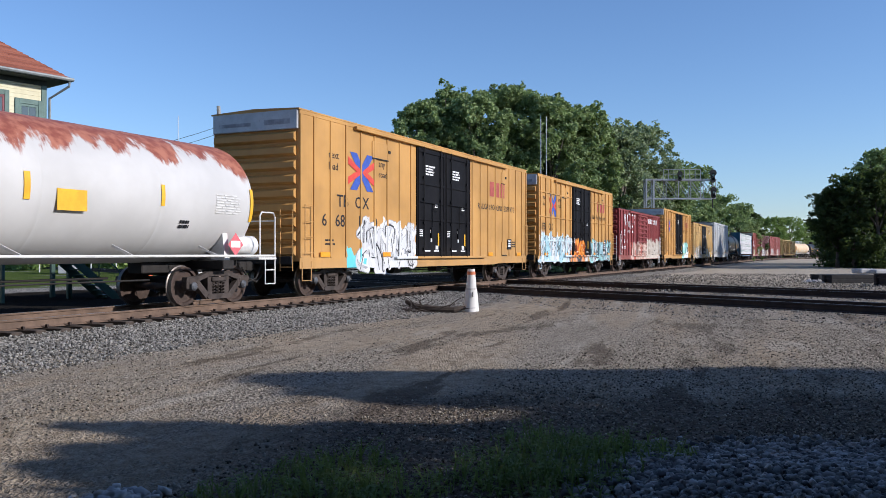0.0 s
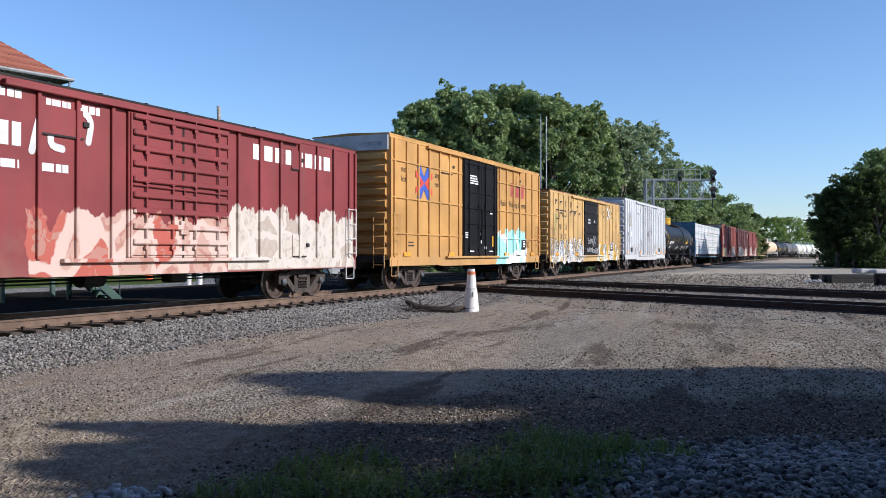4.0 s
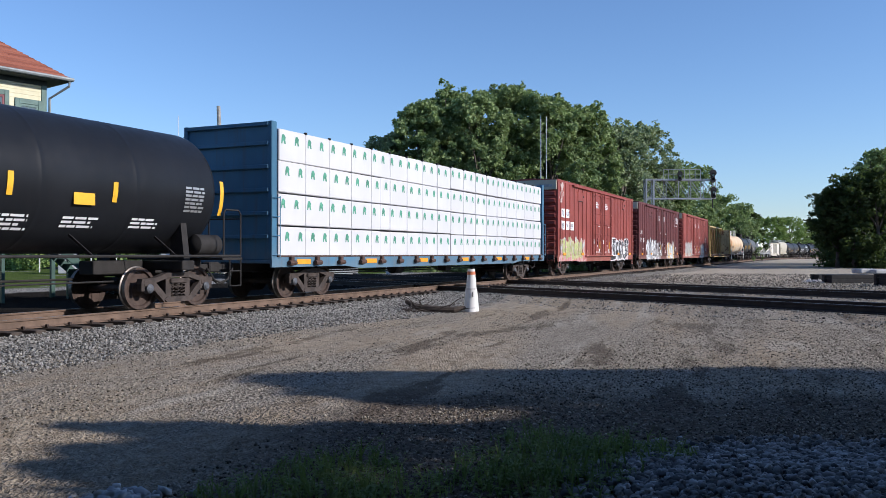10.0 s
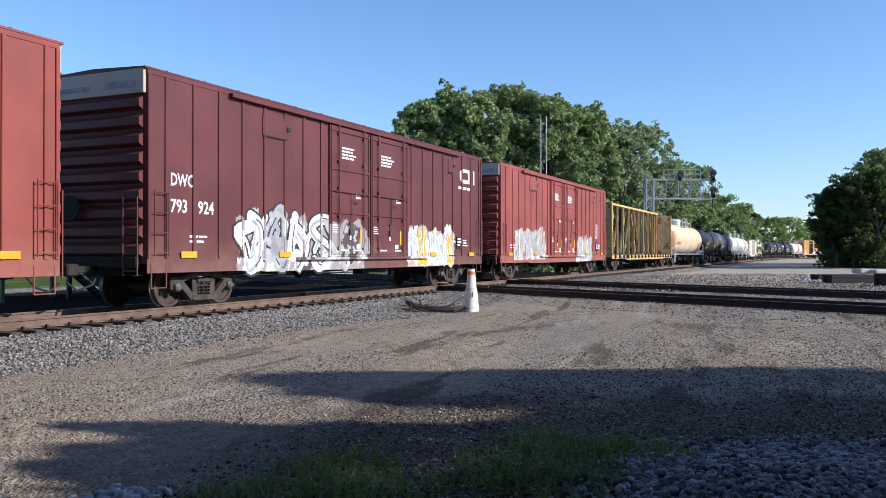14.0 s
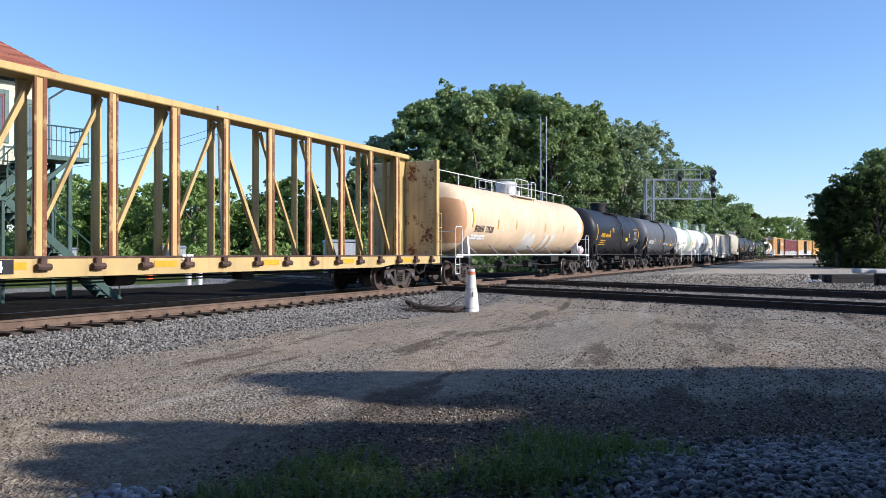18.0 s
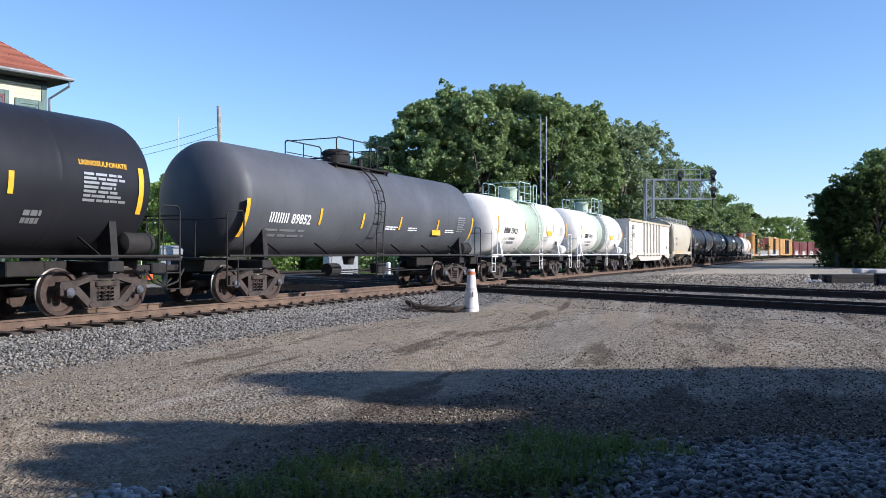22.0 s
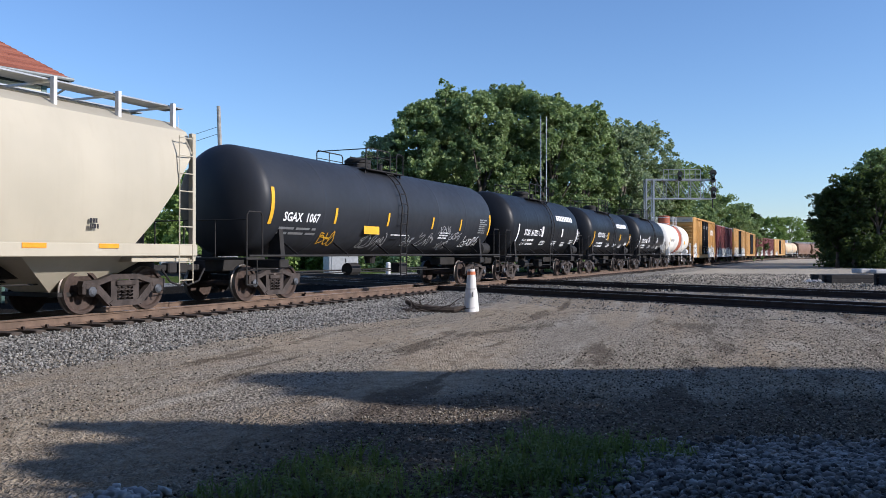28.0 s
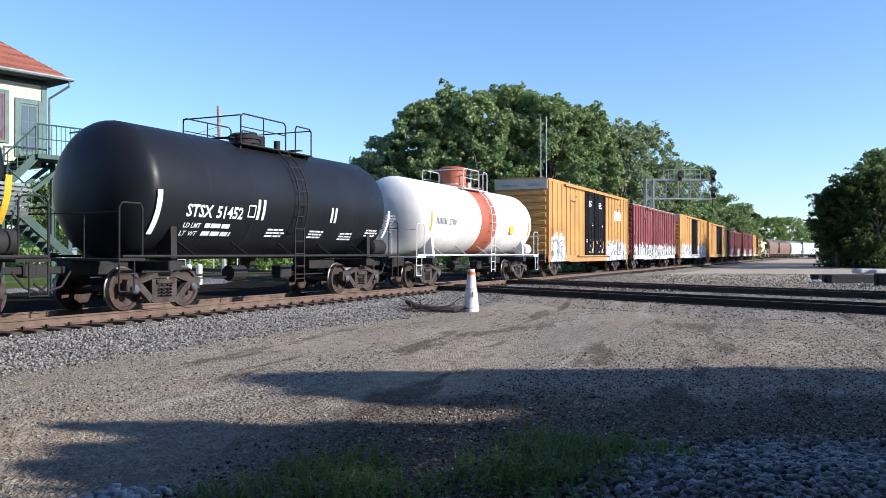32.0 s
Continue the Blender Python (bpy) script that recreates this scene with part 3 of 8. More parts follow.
def running_gear(car, length, inset, col=None, sill=True):
    """Trucks, couplers, centre sill and brake gear common to all cars."""
    half = length / 2 - inset
    for e in (-1, 1):
        t = clone(TRUCK, car, Matrix.Translation((e * half, 0, 0)))
        for k in t.children:
            if k.name.startswith("wheel"):
                WHEELS[0 if k.matrix_basis.translation.x < 0 else 1].append(k)
        part("coupler", coupler_b(B(), e * length / 2, e), M["dark"], car)
        hose = B().tube([(e * (length / 2 + 0.1), -0.3, 0.85), (e * (length / 2 + 0.35), -0.33, 0.55), (e * (length / 2 + 0.7), -0.3, 0.45), (e * (length / 2 + 0.95), -0.28, 0.62)], 0.025, 6)
        part("air_hose", hose, M["dark"], car)
    if sill:
        b = B().box(-length / 2, length / 2, -0.2, 0.2, 0.72, 1.02, 0.02)
        part("centre_sill", b, M["dark"], car)
    b = B()
    b.tube([(-half * 0.35, -0.55, 0.72), (-half * 0.35 + 0.55, -0.55, 0.72)], 0.2, 12)
    b.box(half * 0.1, half * 0.1 + 0.5, -0.8, -0.45, 0.55, 0.9, 0.03)
    b.tube([(-half * 0.8, -0.5, 0.62), (half * 0.8, -0.5, 0.62)], 0.02, 6)
    b.tube([(-half * 0.75, 0.35, 0.66), (half * 0.75, 0.35, 0.66)], 0.03, 6)
    for k in range(5):
        xx = -half * 0.7 + k * half * 0.35
        b.bar((xx, -0.5, 0.6), (xx, -0.5, 1.0), 0.04, 0.03)
    part("brake_gear", b, M["dark"], car)
    return half


def register(car, s0, s1, half):
    CARS.append((car, (s0 + s1) / 2 + (0.16 if s0 > 50 else 0.03), half))


def flat_text(txt, size, bold=0.0, stretch=1.0):
    cu = bpy.data.curves.new("lettering", "FONT")
    cu.body, cu.size, cu.offset, cu.resolution_u = txt, size, bold, 2
    ob = bpy.data.objects.new("lettering", cu)
    me = bpy.data.meshes.new_from_object(ob)
    bpy.data.objects.remove(ob)
    bpy.data.curves.remove(cu)
    vs = [(v.co.x * stretch, v.co.y) for v in me.vertices]
    fs = [tuple(p.vertices) for p in me.polygons]
    bpy.data.meshes.remove(me)
    return vs, fs


def drape(car, shape, mat, x, z, surf, name="lettering", label=""):
    """Puts a flat shape (x, z pairs and faces) on the side; surf(z) gives the side's y."""
    vs, fs = shape
    b = B()
    creep = 0.0001 if name in ("scrawl", "logo_shape") else 0.0
    b.v = [(x + a, surf(z + c) - creep * i, z + c) for i, (a, c) in enumerate(vs)]
    b.f = list(fs)
    return part(name, b, mat, car, label)


def words(car, txt, size, x, z, mat, surf, bold=0.0, stretch=1.0):
    return drape(car, flat_text(txt, size, bold, stretch), mat, x, z, surf)


def rects(boxes):
    vs, fs = [], []
    for x0, x1, z0, z1 in boxes:
        n = len(vs)
        m = max(1, int((z1 - z0) / 0.12))
        for k in range(m + 1):
            zz = z0 + (z1 - z0) * k / m
            vs += [(x0, zz), (x1, zz)]
        fs += [(n + 2 * k, n + 2 * k + 1, n + 2 * k + 3, n + 2 * k + 2) for k in range(m)]
    return vs, fs


def bars(car, x, z, w, rows, mat, surf, h=0.05, gap=0.05, seed=1, name="stencil_bar"):
    r = random.Random(seed)
    out = []
    for k in range(rows):
        cx = 0.0
        end = w * r.uniform(0.7, 1.0)
        while cx < end:
            n = min(end - cx, r.uniform(0.15, 0.4) * w)
            out.append((cx, cx + n * 0.86, -k * (h + gap) - h, -k * (h + gap)))
            cx += n
    ob = drape(car, rects(out), mat, x, z, surf, name)
    ob["kind"] = "stuff"
    return ob


def blocks(car, n, x, z, w, h, mat, surf, name="owner_mark"):
    """A row of plain blocks where an owner's mark is painted."""
    out = []
    step = w / n
    for k in range(n):
        a = k * step
        out += [(a, a + step * 0.24, 0, h), (a + step * 0.48, a + step * 0.72, 0, h)] if name == "owner_mark" else [(a, a + step * 0.74, 0, h)]
    return drape(car, rects(out), mat, x, z, surf, name)


def stripes_x(car, x, z, w, h, surf):
    """The crossed blue stripes of the pool cars with a red chevron in each side wedge."""
    def band(m, pts, k):
        drape(car, (pts, [tuple(range(len(pts)))]), m, x, z, lambda zz: surf(zz) - 0.003 * k, "crossed_stripe")
    t = w * 0.20
    cx, cz = w / 2, h / 2
    for k, (za, zb) in enumerate(((h, 0.0), (0.0, h))):
        band(M["blue"], [(t * 0.35, za), (t * 1.55, za), (w - t * 0.35, zb), (w - t * 1.55, zb)], 1 + k)
    for sx in (0, 1):
        def q(u, v):
            return (w - u if sx else u, v)
        for sz in (0, 1):
            e = (lambda v: h - v) if sz else (lambda v: v)
            band(M["red"], [q(0.0, e(h * 0.13)), q(0.0, e(h * 0.33)), q(cx - t * 0.95, e(cz + 0.012)), q(cx - t * 0.05, e(cz)), q(cx - t * 0.42, e(cz - t * 0.30))], 3 + sz)


def ladder(name, x, y, z0, z1, w, mat, car, rungs=0, r=0.016, lean=None):
    b = B()
    for e in (-w / 2, w / 2):
        b.tube([(x + e, y, z0), (x + e, y, z1)], r, 6)
    n = rungs or max(2, int((z1 - z0) / 0.34))
    for k in range(n):
        zz = z0 + 0.08 + (z1 - z0 - 0.12) * k / max(1, n - 1)
        b.tube([(x - w / 2, y, zz), (x + w / 2, y, zz)], r * 0.8, 5)
    return part(name, b, mat, car)


def boxcar(s0, s1, eave, paint, label, door_paint=None, doors=((-1.7, 1.7),), ribs=1.2, rib_depth=0.035, belts=(), roof=None, band=None, rib_skip=(), wide=1.47,
           sill_low=0.76, end_ladder=None, roof_h=0.07, side_ladder=True, name="boxcar", open_rib=False, seam_doors=True, panel_ends=True, door_rods=True, plates=True):
    L = s1 - s0
    h = L / 2
    car = thing(name, label, "boxcar", "freight train cars")
    half = running_gear(car, L, 2.25)
    door_paint = door_paint or paint
    roof = roof or paint
    bot = 1.0
    part("body", B().box(-h + 0.06, h - 0.06, -wide + 0.012, wide - 0.012, bot, eave - 0.02, 0.02), paint, car)
    # corrugated ends
    for e in (-1, 1):
        prof = []
        n = 9
        z0, z1 = bot + 0.1, eave - (0.55 if band else 0.08)
        for k in range(n):
            a, d = z0 + (z1 - z0) * k / n, (z1 - z0) / n
            prof += [(0.05, a), (0.06, a + d * 0.12), (-0.07, a + d * 0.3), (-0.07, a + d * 0.7), (0.06, a + d * 0.88)]
        prof += [(0.05, z1), (0.14, z1), (0.14, z0)]
        b = B().prism([(x + (-h), z) for x, z in prof], -wide + 0.12, wide - 0.12)
        if e > 0:
            b.v = [(-x, y, z) for x, y, z in b.v]
        part("end_sheet", b, paint, car)
        if band:
            b = B().box(-h - 0.02, -h + 0.1, -wide + 0.05, wide - 0.05, eave - 0.54, eave - 0.02, 0.01)
            if e > 0:
                b.v = [(-x, y, z) for x, y, z in b.v]
            eb = part("end_band", b, band, car, "pale band across the top of the end")
            if e < 0:
                part("stencil_bar", B().box(-h - 0.028, -h - 0.02, -1.2, -0.35, eave - 0.40, eave - 0.26).box(-h - 0.028, -h - 0.02, 0.1, 1.2, eave - 0.40, eave - 0.30), M["spray_grey"], eb)
        b = B().box(min(e * h, e * (h + 0.12)), max(e * h, e * (h + 0.12)), -1.3, 1.3, 0.92, 1.14, 0.02)
        part("end_sill", b, M["dark"], car)
        lx = e * (h + 0.05)
        b = B()
        for yy in (-1.35, -0.95):
            b.tube([(lx + e * 0.06, yy, 0.75), (lx + e * 0.06, yy, 2.4)], 0.016, 6)
        for zz in (0.85, 1.2, 1.55, 1.9, 2.25):
            b.tube([(lx + e * 0.06, -1.35, zz), (lx + e * 0.06, -0.95, zz)], 0.014, 5)
        part("end_ladder", b, end_ladder or paint, car)
        if e < 0:
            b = B().tube([(-h - 0.05, 0.5, 2.2), (-h - 0.18, 0.5, 2.2)], [0.03, 0.03], 6).tube([(-h - 0.18, 0.5, 2.2), (-h - 0.2, 0.5, 2.2)], 0.28, 16)
            part("hand_brake_wheel", b, M["dark"], car)
    # roof
    b = B()
    w = wide + 0.01
    b.loft([[(x, -w, eave - 0.03), (x, -w, eave + 0.01), (x, 0, eave + roof_h), (x, w, eave + 0.01), (x, w, eave - 0.03)] for x in (-h - 0.02, h + 0.02)])
    part("roof", b, roof, car)
    x = -h + 0.6
    while x < h - 0.3:
        b = B().loft([[(xx, -w + 0.02, eave), (xx, -w + 0.02, eave + 0.03), (xx, 0, eave + roof_h + 0.03), (xx, w - 0.02, eave + 0.03), (xx, w - 0.02, eave), (xx, 0, eave + roof_h - 0.01)] for xx in (x, x + 0.06)])
        part("roof_rib", b, roof, car)
        x += 1.2
    # side framing: top chord, sill, posts
    for side in (-1, 1):
        y = side * wide
        part("top_chord", B().box(-h + 0.05, h - 0.05, min(y, y - side * 0.05), max(y, y - side * 0.05) + 0.0, eave - 0.14, eave - 0.02, 0.012), paint, car)
        b = B().prism([(-h + 0.05, 1.12), (-h + 0.05, 0.80), (-half + 1.4, 0.80), (-half + 1.9, sill_low), (half - 1.9, sill_low), (half - 1.4, 0.80), (h - 0.05, 0.80), (h - 0.05, 1.12)], y - 0.025 if side > 0 else y, y if side > 0 else y + 0.025)
        part("side_sill", b, paint, car)
        if ribs and (side < 0 or ribs):
            xs = [-h + 0.06, h - 0.15]
            x = doors[0][0] - 0.42
            while x > -h + 0.3:
                xs.append(x)
                x -= ribs
            x = doors[-1][1] + 0.33
            while x < h - 0.35:
                xs.append(x)
                x += ribs
            for x in xs:
                if any(a - 0.05 < x < c + 0.02 for a, c in doors):
                    continue
                d = rib_depth
                if side < 0:
                    part("side_post", B().box(x, x + 0.09, y - d, y + 0.032, 1.1, eave - 0.12, 0.01), paint, car)
            if side < 0:
                for zb in belts:
                    segs = [(-h + 0.1, doors[0][0] - 0.05), (doors[-1][1] + 0.05, h - 0.1)]
                    for a, c in segs:
                        part("side_belt", B().box(a, c, y - rib_depth * 0.8, y + 0.032, zb, zb + 0.05, 0.01), paint, car)
    # doors on the near side
    y = -wide
    for a, c in doors:
        dz0, dz1 = 1.12, eave - 0.22
        door = part("door", B().box(a, c, y - 0.055, y + 0.04, dz0, dz1, 0.015), door_paint, car)
        span = dz1 - dz0
        if not door_rods:
            for zz in np.linspace(dz0 + 0.12, dz1 - 0.16, 6):
                part("door_rib", B().box(a + 0.06, c - 0.06, y - 0.09, y - 0.05, zz, zz + 0.09, 0.02), door_paint, door)
            continue
        for fz, th in ((0.02, 0.09), (0.33, 0.07), (0.66, 0.08), (0.955, 0.07)):
            part("door_rib", B().box(a + 0.05, c - 0.05, y - 0.088, y - 0.05, dz0 + span * fz, dz0 + span * fz + th, 0.01), door_paint, door)
        for xx in (a + 0.04, c - 0.10):
            part("door_rib", B().box(xx, xx + 0.06, y - 0.083, y - 0.05, dz0 + 0.02, dz1 - 0.02, 0.01), door_paint, door)
        wide_door = c - a > 2.7
        for xx in (a + 0.42, c - 0.42) if not wide_door else (a + 0.45, (a + c) / 2 - 0.35, (a + c) / 2 + 0.35, c - 0.45):
            rods = B().tube([(xx, y - 0.105, dz0 - 0.04), (xx, y - 0.105, dz1 + 0.05)], 0.024, 6)
            for fz in (0.06, 0.30, 0.52, 0.72, 0.93):
                rods.box(xx - 0.055, xx + 0.055, y - 0.125, y - 0.08, dz0 + span * fz, dz0 + span * fz + 0.07)
            part("locking_bar", rods, door_paint, door)
        mid = (a + c) / 2
        lever = B().tube([(a + 0.1, y - 0.10, dz0 + span * 0.5), (c - 0.1, y - 0.10, dz0 + span * 0.5 - 0.03)], 0.016, 5)
        lever.tube([(mid, y - 0.10, dz0 + span * 0.5), (mid, y - 0.11, dz0 + span * 0.24)], 0.016, 5)
        lever.tube([(mid, y - 0.12, dz0 + span * 0.44), (mid + 0.34, y - 0.12, dz0 + span * 0.42)], 0.016, 5)
        part("door_lever", lever, door_paint, door)
        part("lever_box", B().box(mid - 0.12, mid + 0.12, y - 0.12, y - 0.05, dz0 + span * 0.17, dz0 + span * 0.27, 0.01), door_paint, door)
        if wide_door:
            part("door_seam", B().box(mid - 0.02, mid + 0.02, y - 0.075, y - 0.05, dz0, dz1), M["dark"], door)
    a, c = doors[0][0], doors[-1][1]
    part("door_track", B().box(max(-h + 0.2, a - (c - a) * 0.9), min(h - 0.2, c + (c - a) * 0.9), y - 0.12, y + 0.02, eave - 0.20, eave - 0.10, 0.01), paint, car)
    part("door_track", B().box(max(-h + 0.2, a - 1.6), min(h - 0.2, c + 1.6), y - 0.12, y + 0.02, 1.04, 1.12, 0.01), paint, car)
    # latched plates near the ends of the door tracks
    if plates:
        for x, w0, z0, z1 in ((-h + 3.95, 1.02, eave - 0.92, eave - 0.40), (h - 3.35, 0.42, eave - 0.86, eave - 0.36), (h - 3.3, 0.62, 1.15, 1.72)):
            hp = part("hatch_plate", B().box(x, x + w0, y - 0.016, y + 0.02, z0, z1, 0.006), paint, car)
            part("latch", B().box(x + w0 - 0.02, x + w0 + 0.12, y - 0.05, y - 0.016, (z0 + z1) / 2 - 0.04, (z0 + z1) / 2 + 0.06, 0.01), M["dark"], hp)
            part("hinge_line", B().box(x, x + w0, y - 0.03, y - 0.016, z0 - 0.03, z0 + 0.005), M["dark"], hp)
    # ladders, steps and grab irons on the near side
    if side_ladder:
        for e in (-1, 1):
            ladder("side_ladder", e * (h - 0.38), y - 0.09, 1.15, 2.55, 0.42, end_ladder or paint, car)
    for e in (-1, 1):
        b = B()
        x = e * (h - 0.38)
        b.tube([(x - 0.22, y, 1.0), (x - 0.22, y, 0.48), (x + 0.22, y, 0.48), (x + 0.22, y, 1.0)], 0.02, 6)
        part("sill_step", b, end_ladder or paint, car)
    register(car, s0, s1, half)
    car["half"] = h
    return car, (lambda z: y + 0.006)


def side_plate(car, x0, x1, z0, z1, mat, y, name="reflector", label=""):
    return part(name, B().box(x0, x1, y - 0.012, y, z0, z1), mat, car, label)


def tankcar(s0, s1, R, zc, paint, label, over=0.45, band=None, band_x=(-0.6, 0.6), band_paint=None, trim=None, name="tank_car", dome=0.45, dome_mat=None, rail_h=0.72, plat=1.6,
            end_rail=True, ladders=(0.5,), marks=(), mark_mat=None, dome_h=0.55, dome_x=0.0, long_rail=False, wide=1.5, saddle=None, top_trim=None):
    L = s1 - s0
    h = L / 2
    car = thing(name, label, "tank car", "freight train cars")
    half = running_gear(car, L, 1.75, sill=False)
    trim = trim or M["dark"]
    dome_mat = dome_mat or trim
    top_trim = top_trim or trim
    # shell with dished heads
    t = h - over
    hd = R * 0.42
    prof = [(-t, 0.02)]
    for k in range(1, 10):
        a = k / 10 * math.pi / 2
        prof.append((-t + hd * (1 - math.cos(a)), R * math.sin(a) ** 0.9))
    prof.append((-t + hd, R))
    nseg = 6
    for k in range(1, nseg):
        xx = -t + hd + (2 * t - 2 * hd) * k / nseg
        prof += [(xx - 0.12, R), (xx - 0.02, R), (xx, R + 0.004), (xx + 0.02, R), (xx + 0.12, R)]
    prof += [(-x, r) for x, r in reversed(prof[:11])]
    shell = part("tank", B().lathe(prof, 0, zc, 56), paint, car, smooth=50)
    surf = lambda z: -math.sqrt(max(0.01, (R + 0.014) ** 2 - (z - zc) ** 2))
    if band:
        part("band", B().lathe([(band_x[0], R - 0.01), (band_x[0], R + 0.009), (band_x[1], R + 0.009), (band_x[1], R - 0.01)], 0, zc, 56), band, car, "coloured band round the middle of the tank", smooth=50)
        if band_paint:
            w = (band_x[1] - band_x[0]) * 0.2
            c = sum(band_x) / 2 + 0.3
            part("band", B().lathe([(c - w, R - 0.01), (c - w, R + 0.014), (c + w, R + 0.014), (c + w, R - 0.01)], 0, zc, 56), band_paint, car, smooth=50)
    # stub sills, bolsters and saddles
    for e in (-1, 1):
        x = e * half
        b = B().box(min(e * (half - 1.6), e * h), max(e * (half - 1.6), e * h), -0.22, 0.22, 0.76, 1.06, 0.02)
        b.box(x - 0.2, x + 0.2, -1.38, 1.38, 0.84, 1.06, 0.02)
        part("stub_sill", b, M["dark"], car)
        for yy in (-1, 1):
            zt = zc - math.sqrt(R * R - (R * 0.80) ** 2)
            b = B().loft([[(x - 0.09, yy * 0.9, 1.0), (x + 0.09, yy * 0.9, 1.0), (x + 0.09, yy * 1.34, 1.0), (x - 0.09, yy * 1.34, 1.0)],
                    [(x - 0.09, yy * 0.95, zt - 0.05), (x + 0.09, yy * 0.95, zt - 0.05), (x + 0.09, yy * R * 0.86, zt + 0.12), (x - 0.09, yy * R * 0.86, zt + 0.12)]])
            part("saddle", b, saddle or trim, car)
        part("end_platform", B().box(min(e * (h - 0.75), e * (h - 0.02)), max(e * (h - 0.75), e * (h - 0.02)), -wide, wide, 1.06, 1.12, 0.01), trim, car)
        if end_rail:
            b = B()
            xo = e * (h - 0.06)
            for yy in (-wide + 0.03,):
                b.tube([(xo, yy, 0.45), (xo, yy, 2.15), (xo - e * 0.08, yy, 2.25), (xo - e * 0.55, yy, 2.25), (xo - e * 0.62, yy, 2.15), (xo - e * 0.62, yy, 1.1)], 0.02, 7)
                b.tube([(xo, yy, 0.45), (xo - e * 0.4, yy, 0.45), (xo - e * 0.4, yy, 1.1)], 0.018, 6)
                b.tube([(xo, yy, 0.8), (xo - e * 0.4, yy, 0.8)], 0.016, 6)
            b.tube([(xo, -wide + 0.03, 2.05), (xo, wide - 0.03, 2.05)], 0.018, 6)
            b.tube([(xo, wide - 0.03, 2.05), (xo, wide - 0.03, 1.1)], 0.018, 6)
            for yy in (-0.5, 0.5):
                b.tube([(xo, yy, 2.05), (xo, yy, 1.1)], 0.016, 6)
            part("end_handrail", b, trim, car)
    # side rails with struts
    for side in (-1, 1):
        y = side * wide
        b = B().tube([(-h + 0.1, y, 1.16), (h - 0.1, y, 1.16)], 0.03, 7)
        part("side_rail", b, trim, car)
        n = max(3, int(L / 3.0))
        for k in range(n + 1):
            xx = -half + 0.5 + (2 * half - 1.0) * k / n
            zt = zc - R * 0.74
            part("rail_strut", B().bar((xx, y, 1.14), (xx - 0.18, side * (R * 0.72), zt), 0.05, 0.02, (1, 0, 0)), trim, car)
    # top platform, manway and valves
    px = dome_x
    top = zc + R
    deck = top - 0.17
    b = B()
    for side in (-1, 1):
        b.box(px - plat, px + plat, min(side * 0.62, side * 0.97), max(side * 0.62, side * 0.97), deck + 0.0, deck + 0.04, 0.01)
    for xx in (px - plat + 0.1, px + plat - 0.1):
        b.box(xx - 0.1, xx + 0.1, -0.62, 0.62, top + 0.015, top + 0.04)
        for yy in (-0.85, 0.85):
            zt = zc + math.sqrt(R * R - 0.85 ** 2)
            b.bar((xx, yy, zt - 0.05), (xx, yy, deck + 0.02), 0.05, 0.05, (0, 1, 0))
    part("top_platform", b, top_trim, car)
    b = B().tube([(px - 0.25, 0, top - 0.1), (px - 0.25, 0, top + dome_h), (px - 0.25, 0, top + dome_h + 0.06)], [dome, dome, dome * 0.8], 20)
    b.tube([(px - 0.25, 0, top + dome_h - 0.1), (px - 0.25, 0, top + dome_h - 0.02)], dome * 1.08, 20)
    part("manway", b, dome_mat, car, smooth=35)
    part("valve", B().tube([(px + 0.6, 0.1, top), (px + 0.6, 0.1, top + 0.35)], 0.12, 12), trim, car, smooth=35)
    part("valve", B().tube([(px + 0.95, -0.2, top), (px + 0.95, -0.2, top + 0.25)], 0.09, 10), trim, car, smooth=35)
    b = B()
    zr = deck + 0.10 + rail_h
    for yy in (-0.93, 0.93):
        b.tube([(px - plat + 0.03, yy, deck + 0.03), (px - plat + 0.03, yy, zr - 0.08), (px - plat + 0.12, yy, zr), (px + 0.25, yy, zr), (px + 0.34, yy, zr - 0.08), (px + 0.34, yy, deck + 0.03)], 0.02, 7)
        b.tube([(px + plat - 0.03, yy, deck + 0.03), (px + plat - 0.03, yy, zr - 0.08), (px + plat - 0.12, yy, zr), (px + 0.86, yy, zr), (px + 0.80, yy, zr - 0.08), (px + 0.80, yy, deck + 0.03)], 0.02, 7)
        b.tube([(px - plat * 0.4, yy, deck + 0.03), (px - plat * 0.4, yy, zr)], 0.018, 6)
        b.tube([(px - plat + 0.03, yy, deck + 0.45), (px + 0.34, yy, deck + 0.45)], 0.014, 6)
    for xx in (px - plat + 0.03, px + plat - 0.03):
        b.tube([(xx, -0.93, zr - 0.04), (xx, 0.93, zr - 0.04)], 0.018, 6)
    part("platform_railing", b, top_trim, car)
    # ladders that follow the shell
    for lx in ladders:
        b = B()
        for e in (-0.21, 0.21):
            pts = [(lx + e, -wide - 0.02, 0.45), (lx + e, -wide - 0.02, 1.25)]
            for k in range(9):
                a = radians(-78 + k * 16.5)
                pts.append((lx + e, -(R + 0.13) * math.cos(a) if a > -0.35 else -max(wide + 0.02, 0), zc + (R + 0.13) * math.sin(a) if a > -0.35 else 1.25 + (zc - 0.5 - 1.25) * k / 4.0))
            pts = [p for i, p in enumerate(pts) if i < 2 or p[2] > pts[i - 1][2]]
            b.tube(pts, 0.022, 6)
        zz = 0.55
        while zz < zc + R * 0.93:
            yy = -(wide + 0.02) if zz < zc - 0.3 else -math.sqrt(max(0.05, (R + 0.13) ** 2 - (zz - zc) ** 2))
            b.tube([(lx - 0.21, yy, zz), (lx + 0.21, yy, zz)], 0.017, 5)
            zz += 0.33
        part("ladder", b, trim, car)
